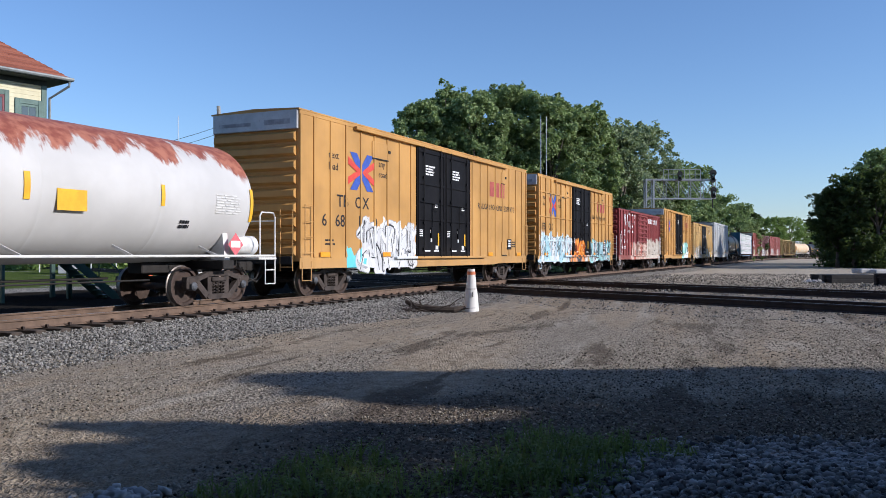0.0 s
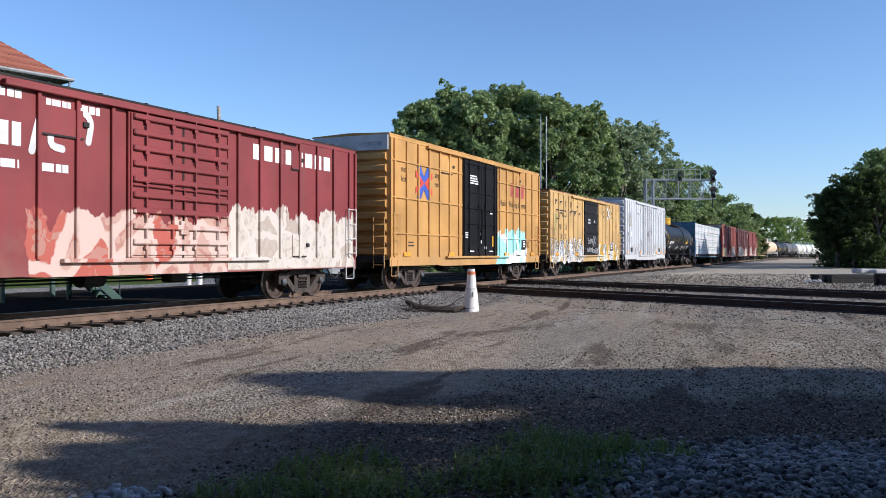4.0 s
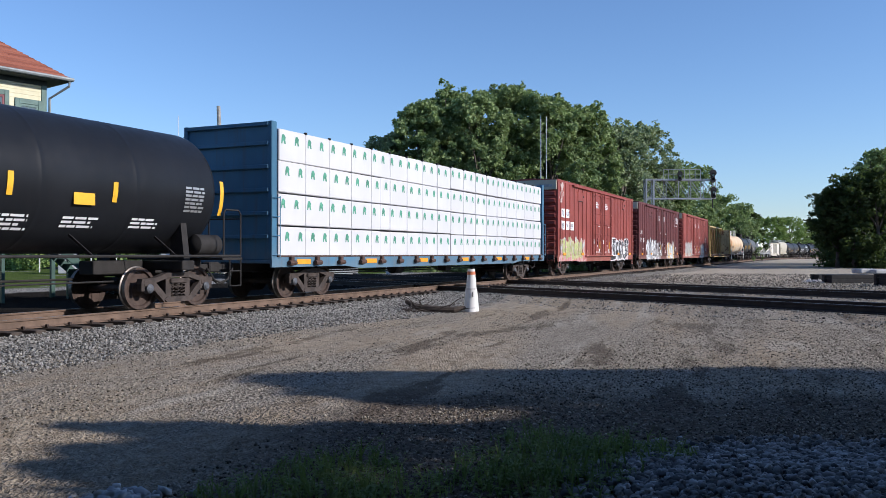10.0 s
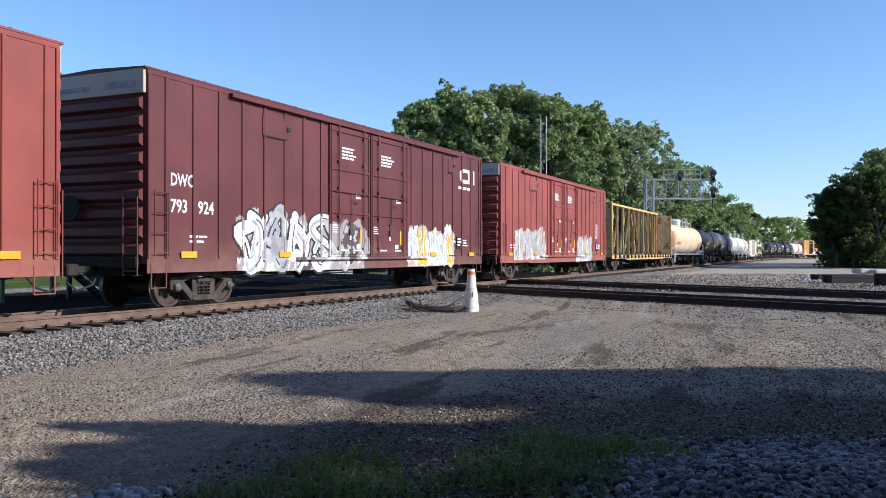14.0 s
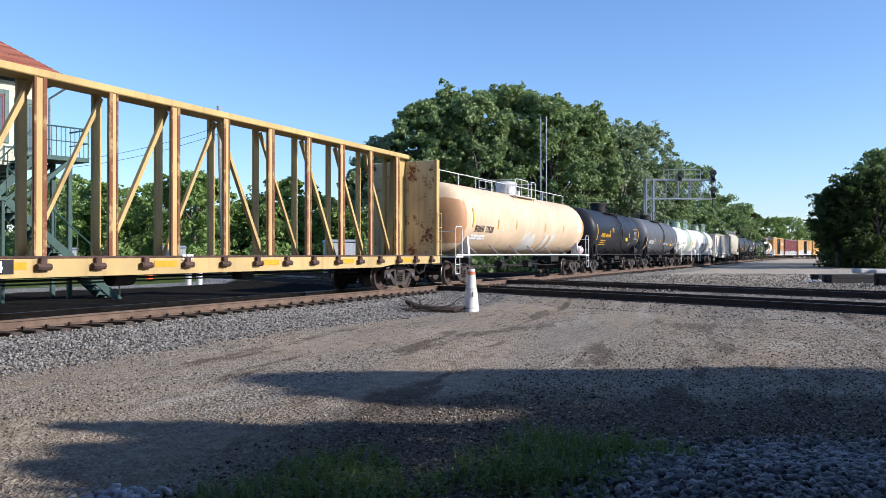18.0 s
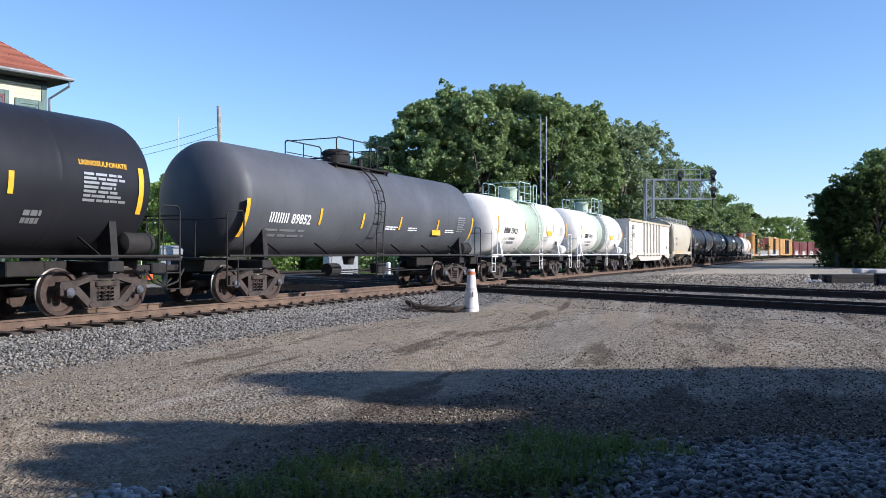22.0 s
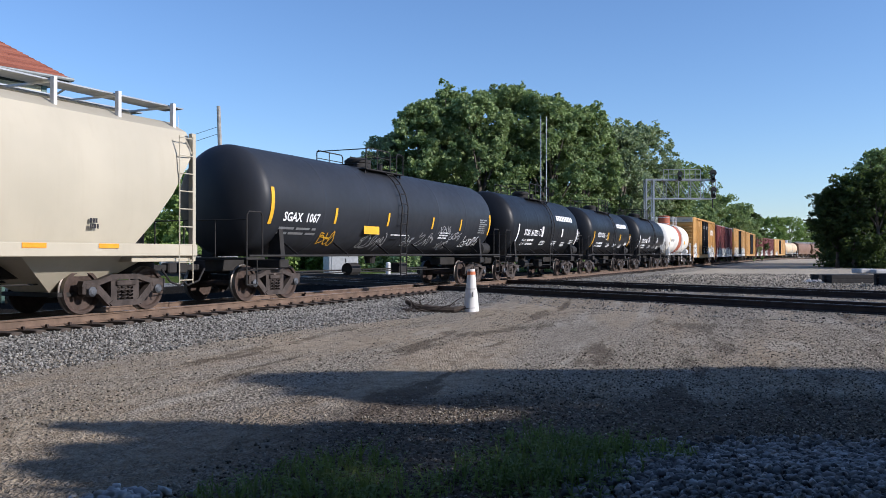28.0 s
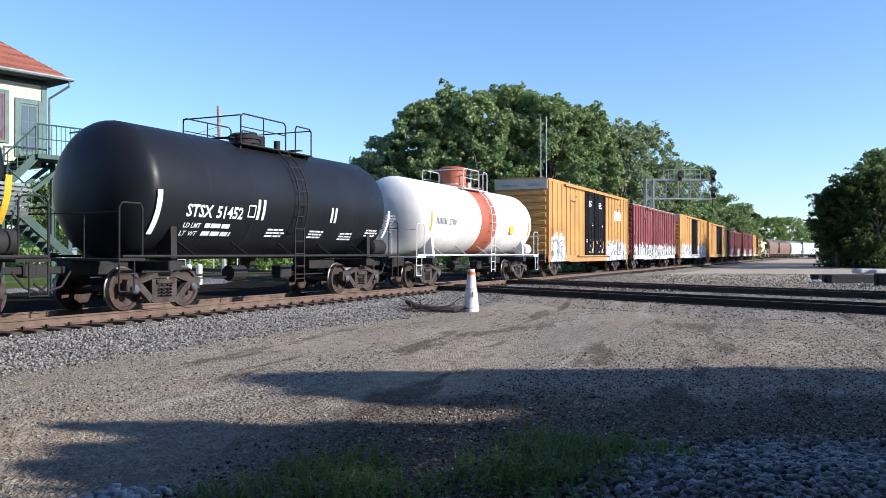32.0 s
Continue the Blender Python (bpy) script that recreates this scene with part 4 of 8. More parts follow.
    b = B().tube([(0.0, 0, zc - R - 0.28), (0.0, 0, zc - R + 0.1)], [0.16, 0.24], 12)
    part("bottom_outlet", b, M["dark"], car)
    if long_rail:
        b = B()
        b.tube([(-t + 0.6, -0.25, zc + R + 0.45), (t - 0.6, -0.25, zc + R + 0.45)], 0.018, 6)
        n = 9
        for k in range(n + 1):
            xx = -t + 0.6 + (2 * t - 1.2) * k / n
            b.tube([(xx, -0.25, zc + R - 0.05), (xx, -0.25, zc + R + 0.45)], 0.018, 6)
        part("top_handrail", b, trim, car)
    # reflective strips
    for mx, w, hh, mz in marks:
        drape(car, rects([(0, w, 0, hh)]), mark_mat or M["yellow"], mx - w / 2, mz - hh / 2, lambda z: surf(z) - 0.004, "reflective_strip")
    register(car, s0, s1, half)
    return car, surf


def mark(car, code, num, x, xn, z, size, mat, surf, bold=0.006, stretch=1.0):
    """A car's code letters and its number."""
    if code:
        words(car, code, size, x, z, mat, surf, bold, stretch)
    else:
        blocks(car, 4, x, z, (xn - x) * 0.9, size * 0.72, mat, surf)
    words(car, num, size, xn, z, mat, surf, bold, stretch)


def stroke_path(pts, w):
    """A thick round-ended line as one flat ribbon."""
    p = [np.array(q, float) for q in pts]
    tan = []
    for i in range(len(p)):
        d = p[min(i + 1, len(p) - 1)] - p[max(i - 1, 0)]
        tan.append(d / (np.linalg.norm(d) or 1e-6))
    rows = [(p[0] - tan[0] * w * 0.5 * c, tan[0], math.sqrt(1 - c * c) + 0.02) for c in (1.0, 0.85, 0.5)]
    rows += [(a, t, 1.0) for a, t in zip(p, tan)]
    rows += [(p[-1] + tan[-1] * w * 0.5 * c, tan[-1], math.sqrt(1 - c * c) + 0.02) for c in (0.5, 0.85, 1.0)]
    vs, fs = [], []
    for a, t, k in rows:
        nx, nz = -t[1] * w / 2 * k, t[0] * w / 2 * k
        vs += [(a[0] + nx, a[1] + nz), (a[0] - nx, a[1] - nz)]
    for i in range(len(rows) - 1):
        fs.append((2 * i, 2 * i + 1, 2 * i + 3, 2 * i + 2))
    return vs, fs


FORMS = (((0.92, 0.86), (0.55, 1.0), (0.12, 0.84), (0.22, 0.58), (0.7, 0.46), (0.9, 0.2), (0.5, 0.0), (0.06, 0.1)),
         ((0.5, 1.0), (0.1, 0.8), (0.04, 0.4), (0.3, 0.02), (0.7, 0.02), (0.96, 0.4), (0.9, 0.8), (0.5, 1.0)),
         ((0.95, 0.85), (0.5, 1.02), (0.08, 0.7), (0.1, 0.25), (0.5, 0.0), (1.0, 0.15)),
         ((0.05, 0.95), (0.5, 1.0), (0.9, 0.9), (0.4, 0.4), (0.1, 0.1), (0.5, 0.0), (1.0, 0.08)),
         ((0.06, 0.0), (0.12, 0.7), (0.25, 1.0), (0.5, 0.55), (0.72, 0.05), (0.86, 0.4), (0.92, 1.0)),
         ((0.12, 0.0), (0.1, 0.6), (0.2, 0.98), (0.65, 1.0), (0.92, 0.72), (0.6, 0.45), (0.2, 0.45)))


def flowing(pts, n=5):
    """A smooth line through the points."""
    p = [pts[0]] + list(pts) + [pts[-1]]
    out = []
    for i in range(1, len(p) - 2):
        for k in range(n):
            t = k / n
            out.append(tuple(0.5 * (2 * p[i][j] + (p[i + 1][j] - p[i - 1][j]) * t + (2 * p[i - 1][j] - 5 * p[i][j] + 4 * p[i + 1][j] - p[i + 2][j]) * t * t
                                    + (3 * p[i][j] - p[i - 1][j] - 3 * p[i + 1][j] + p[i + 2][j]) * t ** 3) for j in (0, 1)))
    return out + [pts[-1]]


def graffiti(car, y, x0, x1, z0, z1, n, seed, fill, line, accent=None, fat=0.17, shade=None, edge=0.09):
    """Interlocking sprayed letter forms: an outline, a body, shading and thin inner strokes, one mesh a form."""
    r = random.Random(seed)
    step = (x1 - x0) / n
    fat = fat * 1.55
    last = -1
    for k in range(n):
        pick = r.choice([i for i in range(len(FORMS)) if i != last])
        last = pick
        w, h = step * r.uniform(1.02, 1.22), (z1 - z0) * r.uniform(0.82, 1.0)
        cx, zb = x0 + step * k - 0.05, z0 + fat * 0.4 + r.uniform(0, 0.1)
        lean = r.uniform(-0.1, 0.22)
        place = lambda u, v: (cx + w * (0.08 + 0.84 * u) + lean * v * h * 0.5, zb + (h - fat) * v)
        flip = r.random() < 0.5
        jig = [((1 - u if flip else u) + r.uniform(-0.3, 0.3), v + r.uniform(-0.25, 0.25)) for u, v in FORMS[pick]]
        runs = [flowing([place(u, min(1.05, max(-0.02, v))) for u, v in jig])]
        for _ in range(2):
            a0, v0 = r.uniform(0, 1), r.choice((0.0, 0.3, 0.95))
            runs.append([place(a0, v0), place(a0 + r.uniform(-0.45, 0.45), r.uniform(0.3, 0.8)), place(a0 + r.uniform(-0.6, 0.6), 1.05 - v0)])
        runs.append(flowing([place(r.uniform(0.1, 0.5), r.uniform(0.3, 0.6)), place(r.uniform(0.4, 0.7), r.uniform(0.2, 0.7)), place(r.uniform(0.75, 1.1), r.uniform(-0.05, 0.5))]))
        b = B()
        kind = []

        def lay(run, width, dy, m, dx=0.0, dz=0.0):
            vs, fs = stroke_path(run, width)
            b.add([(px + dx, y - dy - 0.0002 * k - 0.00005 * i, max(pz + dz, z0 - 0.08)) for i, (px, pz) in enumerate(vs)], fs)
            kind.extend([m] * len(fs))
        for i, run in enumerate(runs):
            f = fat * (1.0 if i == 0 else 0.62)
            lay(run, f + edge, 0.0 + 0.0006 * i, 0)
            lay(run, f, 0.004 + 0.0006 * i, 1)
            c0 = r.randrange(0, max(1, len(run) // 2))
            lay(run[c0:c0 + max(2, len(run) // 2)], f * 0.26, 0.008, 3, -f * 0.2, -f * 0.16)
            if i == 0:
                m = len(run)
                for q in range(5):
                    a = r.randrange(0, m - 4)
                    lay(run[a:a + r.randrange(3, 7)], 0.035, 0.010, 0, f * r.uniform(-0.1, 0.3), f * r.uniform(-0.1, 0.25))
        me = bpy.data.meshes.new("sprayed_letter")
        me.from_pydata(b.v, [], b.f)
        for m in (line, (accent if accent and k % 3 == 1 else fill), line, shade or M["spray_grey"]):
            me.materials.append(m)
        me.polygons.foreach_set("material_index", kind)
        ob = new("sprayed_letter", me)
        ob.parent = car


def scrawl(car, x, z, w, h, seed, mat, surf, width=0.03):
    """One quick looping tag of a single line."""
    r = random.Random(seed)
    n = max(2, int(w / (h * 0.62)))
    pts = []
    for k in range(n):
        form = r.choice(FORMS)
        pts += [(w * (k + 0.9 * u + r.uniform(-0.35, 0.35)) / n, h * (v * r.uniform(0.45, 1.0) + 0.1 * k * r.uniform(-1, 1))) for u, v in form]
    return drape(car, stroke_path(flowing(pts, 4), width), mat, x, z, surf, "scrawl")


def tank_end_gear(car, L, trim, placard=True, e=1):
    """Brake reservoir and placard on the end platform."""
    x = e * (L / 2 - 0.55)
    b = B().tube([(x - e * 0.75, -1.05, 1.42), (x - e * 0.68, -1.05, 1.42), (x + e * 0.05, -1.05, 1.42), (x + e * 0.1, -1.05, 1.42)], [0.1, 0.24, 0.24, 0.1], 18)
    part("air_reservoir", b, trim, car, smooth=50)
    if placard:
        px = x - e * 1.05
        b = B().add([(px, -1.46, 1.15), (px + 0.28, -1.46, 1.43), (px, -1.46, 1.71), (px - 0.28, -1.46, 1.43)], [(0, 1, 2, 3)])
        p = part("placard", b, M["placard"], car, "red diamond placard")
        b = B().add([(px - 0.17, -1.464, 1.36), (px + 0.17, -1.464, 1.36), (px + 0.17, -1.464, 1.52), (px - 0.17, -1.464, 1.52)], [(0, 1, 2, 3)])
        part("placard_panel", b, M["white"], p)


def bulkhead_flat(s0, s1, paint, label, loaded=None, top=4.6, name="centrebeam_flatcar"):
    """Centre-beam flatcar: deck, bulkheads, centre truss, and optionally wrapped timber packs."""
    L = s1 - s0
    h = L / 2
    car = thing(name, label, "flatcar", "freight train cars")
    half = running_gear(car, L, 2.4)
    head = min(top, 4.62)
    part("deck", B().box(-h, h, -1.42, 1.42, 0.96, 1.05, 0.015), paint, car)
    part("deck_edge", B().box(-h + 0.3, h - 0.3, -1.44, -1.36, 1.12, 1.17, 0.01), M["winch"], car)
    part("deck_boards", B().box(-h + 0.3, h - 0.3, -1.36, 1.36, 1.05, 1.075), M["winch"], car)
    for side in (-1, 1):
        y = side * 1.46
        b = B().prism([(-h, 1.12), (-h, 0.86), (-half + 1.2, 0.86), (-half + 2.0, 0.78), (half - 2.0, 0.78), (half - 1.2, 0.86), (h, 0.86), (h, 1.12)], min(y, y - side * 0.06), max(y, y - side * 0.06))
        part("side_sill", b, paint, car)
        for k in range(18):
            xx = -h + 0.8 + (L - 1.6) * k / 17
            part("winch", B().box(xx - 0.07, xx + 0.07, y - 0.1 if side < 0 else y, y if side < 0 else y + 0.1, 0.90, 1.14, 0.015).tube([(xx - 0.15, y + side * 0.07, 0.97), (xx + 0.15, y + side * 0.07, 0.97)], 0.065, 8), M["winch"], car)
            if side < 0 and k % 3 == 0:
                part("reflector", B().box(xx + 0.3, xx + 0.95, y - 0.012, y, 0.93, 1.06), M["amber"], car)
    for e in (-1, 1):
        x = e * (h - 0.12)
        bh = part("bulkhead", B().box(x - 0.06, x + 0.06, -1.40, 1.40, 1.05, head, 0.015), M["stained_sheet"] if paint is M.get("beam_yellow") else paint, car)
        b = B()
        for yy in (-1.38, 1.38):
            b.box(x - 0.11, x + 0.11, yy - 0.07, yy + 0.07, 1.05, head + 0.02, 0.015)
        for zz in (1.6, 2.2, 2.8, 3.4, 4.0, head - 0.1):
            b.box(x + 0.05, x + 0.14, -1.34, 1.34, zz, zz + 0.1, 0.01) if e > 0 else b.box(x - 0.14, x - 0.05, -1.34, 1.34, zz, zz + 0.1, 0.01)
        part("bulkhead_frame", b, paint, bh)
        ladder("bulkhead_ladder", x, -1.5, 1.1, 2.7, 0.36, paint, car)
        part("gusset", B().prism([(x - e * 0.1, top - 0.17), (x - e * 0.75, top - 0.17), (x - e * 1.1, 1.05), (x - e * 0.1, 1.05)], -0.12, 0.12), paint, car)
    part("top_beam", B().box(-h + 0.2, h - 0.2, -0.32, 0.32, top - 0.16, top, 0.02), paint, car)
    n = 11
    xs = [-h + 1.1 + (L - 2.2) * k / n for k in range(n + 1)]
    for k, xx in enumerate(xs):
        for yy in (-0.24, 0.24):
            part("post", B().box(xx - 0.115, xx + 0.115, yy - 0.04, yy + 0.04, 1.05, top - 0.14, 0.01), paint, car)
            if yy < 0 and paint is M.get("beam_yellow"):
                for ex in (-0.128, 0.072):
                    part("post_flange", B().box(xx + ex, xx + ex + (0.056 if (k + (ex > 0)) % 2 else 0.10), yy - 0.055, yy - 0.02, 1.06, top - 0.15, 0.006), M["worn_yellow"], car)
    for k in range(n):
        a, c = xs[k], xs[k + 1]
        if k < n / 2:
            p, q = (a, 0, 1.1), (c, 0, top - 0.25)
        else:
            p, q = (a, 0, top - 0.25), (c, 0, 1.1)
        if k % 2 == 0 or k in (1, 9):
            part("brace", B().bar(p, q, 0.10, 0.10, (0, 1, 0)), paint, car)
        else:
            part("brace", B().bar((p[0], 0.1, p[2]), (q[0], 0.1, q[2]), 0.08, 0.08, (0, 1, 0)), paint, car)
    if loaded:
        wrap, mark = loaded
        rows, cols = 4, 4
        hh = (top - 0.10 - 1.10) / rows
        ww = (L - 0.75) / cols
        r = random.Random(5)
        for side in (-1, 1):
            for rr in range(rows):
                for c in range(cols):
                    x0 = -h + 0.38 + c * ww
                    z0 = 1.12 + rr * hh
                    j, sag, tip = r.uniform(-0.018, 0.018), r.uniform(0.0, 0.025), r.uniform(-0.012, 0.012)
                    ya, yb = (-1.40 + j, -0.36) if side < 0 else (0.36, 1.40 + j)
                    box = B().box(x0 - 0.004, x0 + ww + 0.004, ya, yb, z0, z0 + hh - 0.04, 0.02)
                    box.v = [(px, py, pz + 0.3 * tip * (px - x0 - ww / 2) - (sag if pz < z0 + 0.1 else 0.4 * sag)) for px, py, pz in box.v]
                    pk = part("timber_pack", box, wrap, car, "timber pack in white plastic wrap")
                    if side < 0:
                        nm = 9
                        for q in range(nm):
                            cx, cz = x0 + ww * (q + (0.30 if rr % 2 else 0.62)) / nm, z0 + hh * 0.66 + tip * 0.3 * (q - 4) * 0.6 - sag * 0.7
                            tri = [(-0.10, -0.12), (-0.055, -0.12), (-0.03, -0.04), (0.01, -0.05), (0.03, -0.12), (0.10, -0.12), (0.075, -0.02), (0.09, 0.06), (0.02, 0.13), (-0.05, 0.12), (-0.085, 0.03)]
                            part("printed_mark", B().add([(cx + u, ya - 0.006, cz + w) for u, w in tri], [tuple(range(len(tri)))]), mark, pk)
        for k in range(1, 18):
            xx = -h + 0.38 + (L - 0.75) * k / 18
            part("strap", B().box(xx - 0.004, xx + 0.004, -1.424, -1.412, 1.05, top - 0.1), M["strap"], car)
            part("corner_guard", B().box(xx - 0.04, xx + 0.04, -1.442, -1.36, top - 0.15, top - 0.09, 0.01), M["dark"], car)
    register(car, s0, s1, half)
    return car, (lambda z: -1.464)


def covered_hopper(s0, s1, paint, label, top=4.25, name="covered_hopper", trim=None):
    L = s1 - s0
    h = L / 2
    car = thing(name, label, "hopper car", "freight train cars")
    half = running_gear(car, L, 1.75, sill=True)
    trim = trim or paint
    sec = [(-0.9, 1.35), (-1.34, 1.42), (-1.46, 2.0), (-1.48, 2.7), (-1.42, 3.4), (-1.22, 3.95), (-0.75, top - 0.05), (0, top + 0.02), (0.75, top - 0.05), (1.22, 3.95), (1.42, 3.4), (1.48, 2.7), (1.46, 2.0), (1.34, 1.42), (0.9, 1.35)]
    rings = []
    stations = [(-h + 0.12, 3.5), (-h + 0.4, 3.05), (-h + 0.8, 2.45), (-h + 1.25, 1.85), (-h + 1.75, 1.36), (h - 1.75, 1.36), (h - 1.25, 1.85), (h - 0.8, 2.45), (h - 0.4, 3.05), (h - 0.12, 3.5)]
    for x, zmin in stations:
        rings.append([(x, y, max(z, zmin + 0.02 * i)) if z < zmin else (x, y, z) for i, (y, z) in enumerate(sec)])
    part("body", B().loft(rings), paint, car, smooth=30)
    for e in (-1, 1):
        # end frame: corner posts, slope supports, ladder
        b = B()
        xo = e * (h - 0.12)
        for yy in (-1.40, 1.40):
            b.bar((xo, yy, 1.1), (xo, yy, top - 0.35), 0.12, 0.10, (0, 1, 0))
        b.box(xo - 0.08, xo + 0.08, -1.42, 1.42, 3.42, 3.56)
        part("end_frame", b, trim, car)
        part("end_deck", B().box(min(e * (h - 1.9), e * h), max(e * (h - 1.9), e * h), -1.4, 1.4, 1.04, 1.16, 0.01), trim, car)
        ladder("side_ladder", e * (h - 0.42), -1.5, 0.55, top - 0.45, 0.42, trim, car)
        b = B()
        b.prism([(e * (h - 0.2), 3.4), (e * (h - 0.2), 1.16), (e * (h - 1.4), 1.16), (e * (h - 1.4), 1.7), (e * (h - 0.7), 2.5)], -0.06, 0.06)
        part("end_web", b, M["dark"], car)
    part("side_sill", B().box(-h + 0.05, h - 0.05, -1.5, -1.40, 1.16, 1.42, 0.015).box(-h + 0.05, h - 0.05, 1.40, 1.5, 1.16, 1.42, 0.015), paint, car)
    nb = 3 if L > 13 else 2
    for k in range(nb):
        cx = (k - (nb - 1) / 2) * (L - 5.4) / max(1, nb - 1) if nb > 1 else 0
        w = (L - 4.2) / nb / 2
        b = B().loft([[(cx - w, -1.3, 1.36), (cx + w, -1.3, 1.36), (cx + w, 1.3, 1.36), (cx - w, 1.3, 1.36)], [(cx - 0.45, -0.5, 0.45), (cx + 0.45, -0.5, 0.45), (cx + 0.45, 0.5, 0.45), (cx - 0.45, 0.5, 0.45)]])
        hp = part("hopper_bay", b, paint, car)
        part("outlet_gate", B().box(cx - 0.5, cx + 0.5, -0.8, 0.8, 0.36, 0.45, 0.01), M["dark"], hp)
    # roof walk on brackets
    b = B()
    for yy in (-0.62, 0.62):
        b.box(-h - 0.15, h + 0.15, yy - 0.28, yy + 0.28, top + 0.27, top + 0.30)
    part("roof_walk", b, M["steel"], car)
    n = int(L / 1.5)
    for k in range(n + 1):
        xx = -h + 0.3 + (L - 0.6) * k / n
        b = B().box(xx - 0.04, xx + 0.04, -1.05, -0.95, top - 0.25, top + 0.33).box(xx - 0.04, xx + 0.04, 0.95, 1.05, top - 0.25, top + 0.33).box(xx - 0.03, xx + 0.03, -1.0, 1.0, top + 0.23, top + 0.27)
        part("walk_bracket", b, M["whiterail"], car)
    part("hatch_cover", B().box(-h + 0.8, h - 0.8, -0.28, 0.28, top, top + 0.12, 0.03), paint, car)
    register(car, s0, s1, half)
    return car, (lambda z: -1.505 if z < 1.5 else -(1.50 - 0.02 * abs(z - 2.5)))


def hopper_gondola(s0, s1, paint, label, top=3.6, name="open_hopper"):
    L = s1 - s0
    h = L / 2
    car = thing(name, label, "hopper car", "freight train cars")
    half = running_gear(car, L, 1.75)
    b = B()
    w = 1.46
    for side in (-1, 1):
        b.box(-h, h, min(side * w, side * (w - 0.05)), max(side * w, side * (w - 0.05)), 1.2, top)
    for e in (-1, 1):
        b.box(min(e * h, e * (h - 0.05)), max(e * h, e * (h - 0.05)), -w + 0.05, w - 0.05, 1.2, top)
    part("body", b, paint, car)
    part("floor_sheet", B().box(-h + 0.06, h - 0.06, -w + 0.06, w - 0.06, 1.2, 1.26), M["dark"], car)
    for side in (-1, 1):
        part("top_chord", B().box(-h - 0.04, h + 0.04, side * w - 0.09, side * w + 0.09, top - 0.05, top + 0.12, 0.015), M["spray_tan"], car)
        part("side_sill", B().box(-h, h, side * w - 0.07, side * w + 0.07, 1.1, 1.28, 0.015), paint, car)
        for x in (-3.2, -2.0, -0.75, 0.55, 1.8, 3.0):
            part("side_post", B().box(x, x + 0.16, min(side * w, side * (w + 0.14)), max(side * w, side * (w + 0.14)), 1.0, top, 0.02), paint, car)
    for e in (-1, 1):
        part("end_chord", B().box(e * h - 0.08, e * h + 0.08, -w, w, top - 0.05, top + 0.11, 0.015), paint, car)
        ladder("side_ladder", e * (h - 0.38), -w - 0.08, 1.15, 3.1, 0.42, M["dark"], car)
        b = B()
        for yy in (-1.25, -0.8):
            b.tube([(e * (h + 0.09), yy, 0.95), (e * (h + 0.09), yy, 3.1)], 0.018, 6)
        for zz in (1.3, 1.7, 2.1, 2.5, 2.9):
            b.tube([(e * (h + 0.09), -1.25, zz), (e * (h + 0.09), -0.8, zz)], 0.016, 5)
        part("end_ladder", b, M["whiterail"], car)
        part("corner_gusset", B().prism([(e * h, 1.2), (e * (h - 2.5), 1.2), (e * (h - 2.5), 1.0), (e * (h - 0.6), 0.78), (e * h, 1.0)], -w - 0.02, -w + 0.04), paint, car)
    # belly tub between the trucks
    tub = [(-h + 3.0, 1.22), (h - 3.0, 1.22), (h - 3.6, 0.86), (h - 4.4, 0.66), (-h + 4.4, 0.66), (-h + 3.6, 0.86)]
    part("belly_tub", B().prism(tub, -w + 0.06, w - 0.06), paint, car)
    register(car, s0, s1, half)
    return car, (lambda z: -w - 0.006)

# paints of the single cars
M["sky_blue"] = plain("sprayed_blue", (0.36, 0.58, 0.66), 0.5, 0.0, 0.1)
M["moss"] = plain("sprayed_moss", (0.34, 0.36, 0.14), 0.5, 0.0, 0.1)
M["spray_white"] = plain("sprayed_white", (0.66, 0.67, 0.68), 0.55, 0.0, 0.22, 2.2, 0.0)
M["spray_grey"] = plain("sprayed_grey", (0.36, 0.37, 0.39), 0.55, 0.0, 0.35, 2.5, 0.0)
M["spray_black"] = plain("sprayed_black", (0.035, 0.035, 0.04), 0.55, 0.0, 0.5, 2.5, 0.0)
M["spray_pale"] = plain("sprayed_pale_grey", (0.48, 0.488, 0.485), 0.55, 0.0, 0.12, 2.2, 0.0)
M["spray_cream"] = plain("sprayed_cream", (0.475, 0.465, 0.43), 0.55, 0.0, 0.15, 2.2, 0.0)
M["spray_teal"] = plain("sprayed_teal", (0.28, 0.52, 0.53), 0.55, 0.0, 0.2, 2.5, 0.0)
M["spray_brown"] = plain("sprayed_brown", (0.17, 0.10, 0.085), 0.55, 0.0, 0.3, 2.5, 0.0)
M["spray_tan"] = plain("sprayed_tan", (0.46, 0.40, 0.28), 0.55, 0.0, 0.25, 2.5, 0.0)
M["spray_lime"] = plain("sprayed_lime", (0.46, 0.50, 0.20), 0.55, 0.0, 0.2, 2.5, 0.0)
M["spray_pink"] = plain("sprayed_pink", (0.56, 0.36, 0.36), 0.55, 0.0, 0.2, 2.5, 0.0)
M["spray_silver"] = plain("sprayed_silver", (0.40, 0.38, 0.34), 0.5, 0.0, 0.2, 2.5, 0.0)
M["faded_red"] = plain("faded_red_marking", (0.36, 0.075, 0.06), 0.55, 0.0, 0.2, 5.0, 0.0)
M["strap"] = plain("grey_strap", (0.52, 0.52, 0.53), 0.6, 0.0, 0.2)
M["winch"] = plain("rusted_winch", (0.085, 0.05, 0.038), 0.8, 0.1, 0.4, 5.0, 0.2)
YEL = (0.50, 0.275, 0.080)
RED = (0.265, 0.060, 0.046)
MAROON = (0.115, 0.032, 0.032)
W0, W1 = (0.70, 0.72, 0.74), (0.50, 0.62, 0.66)
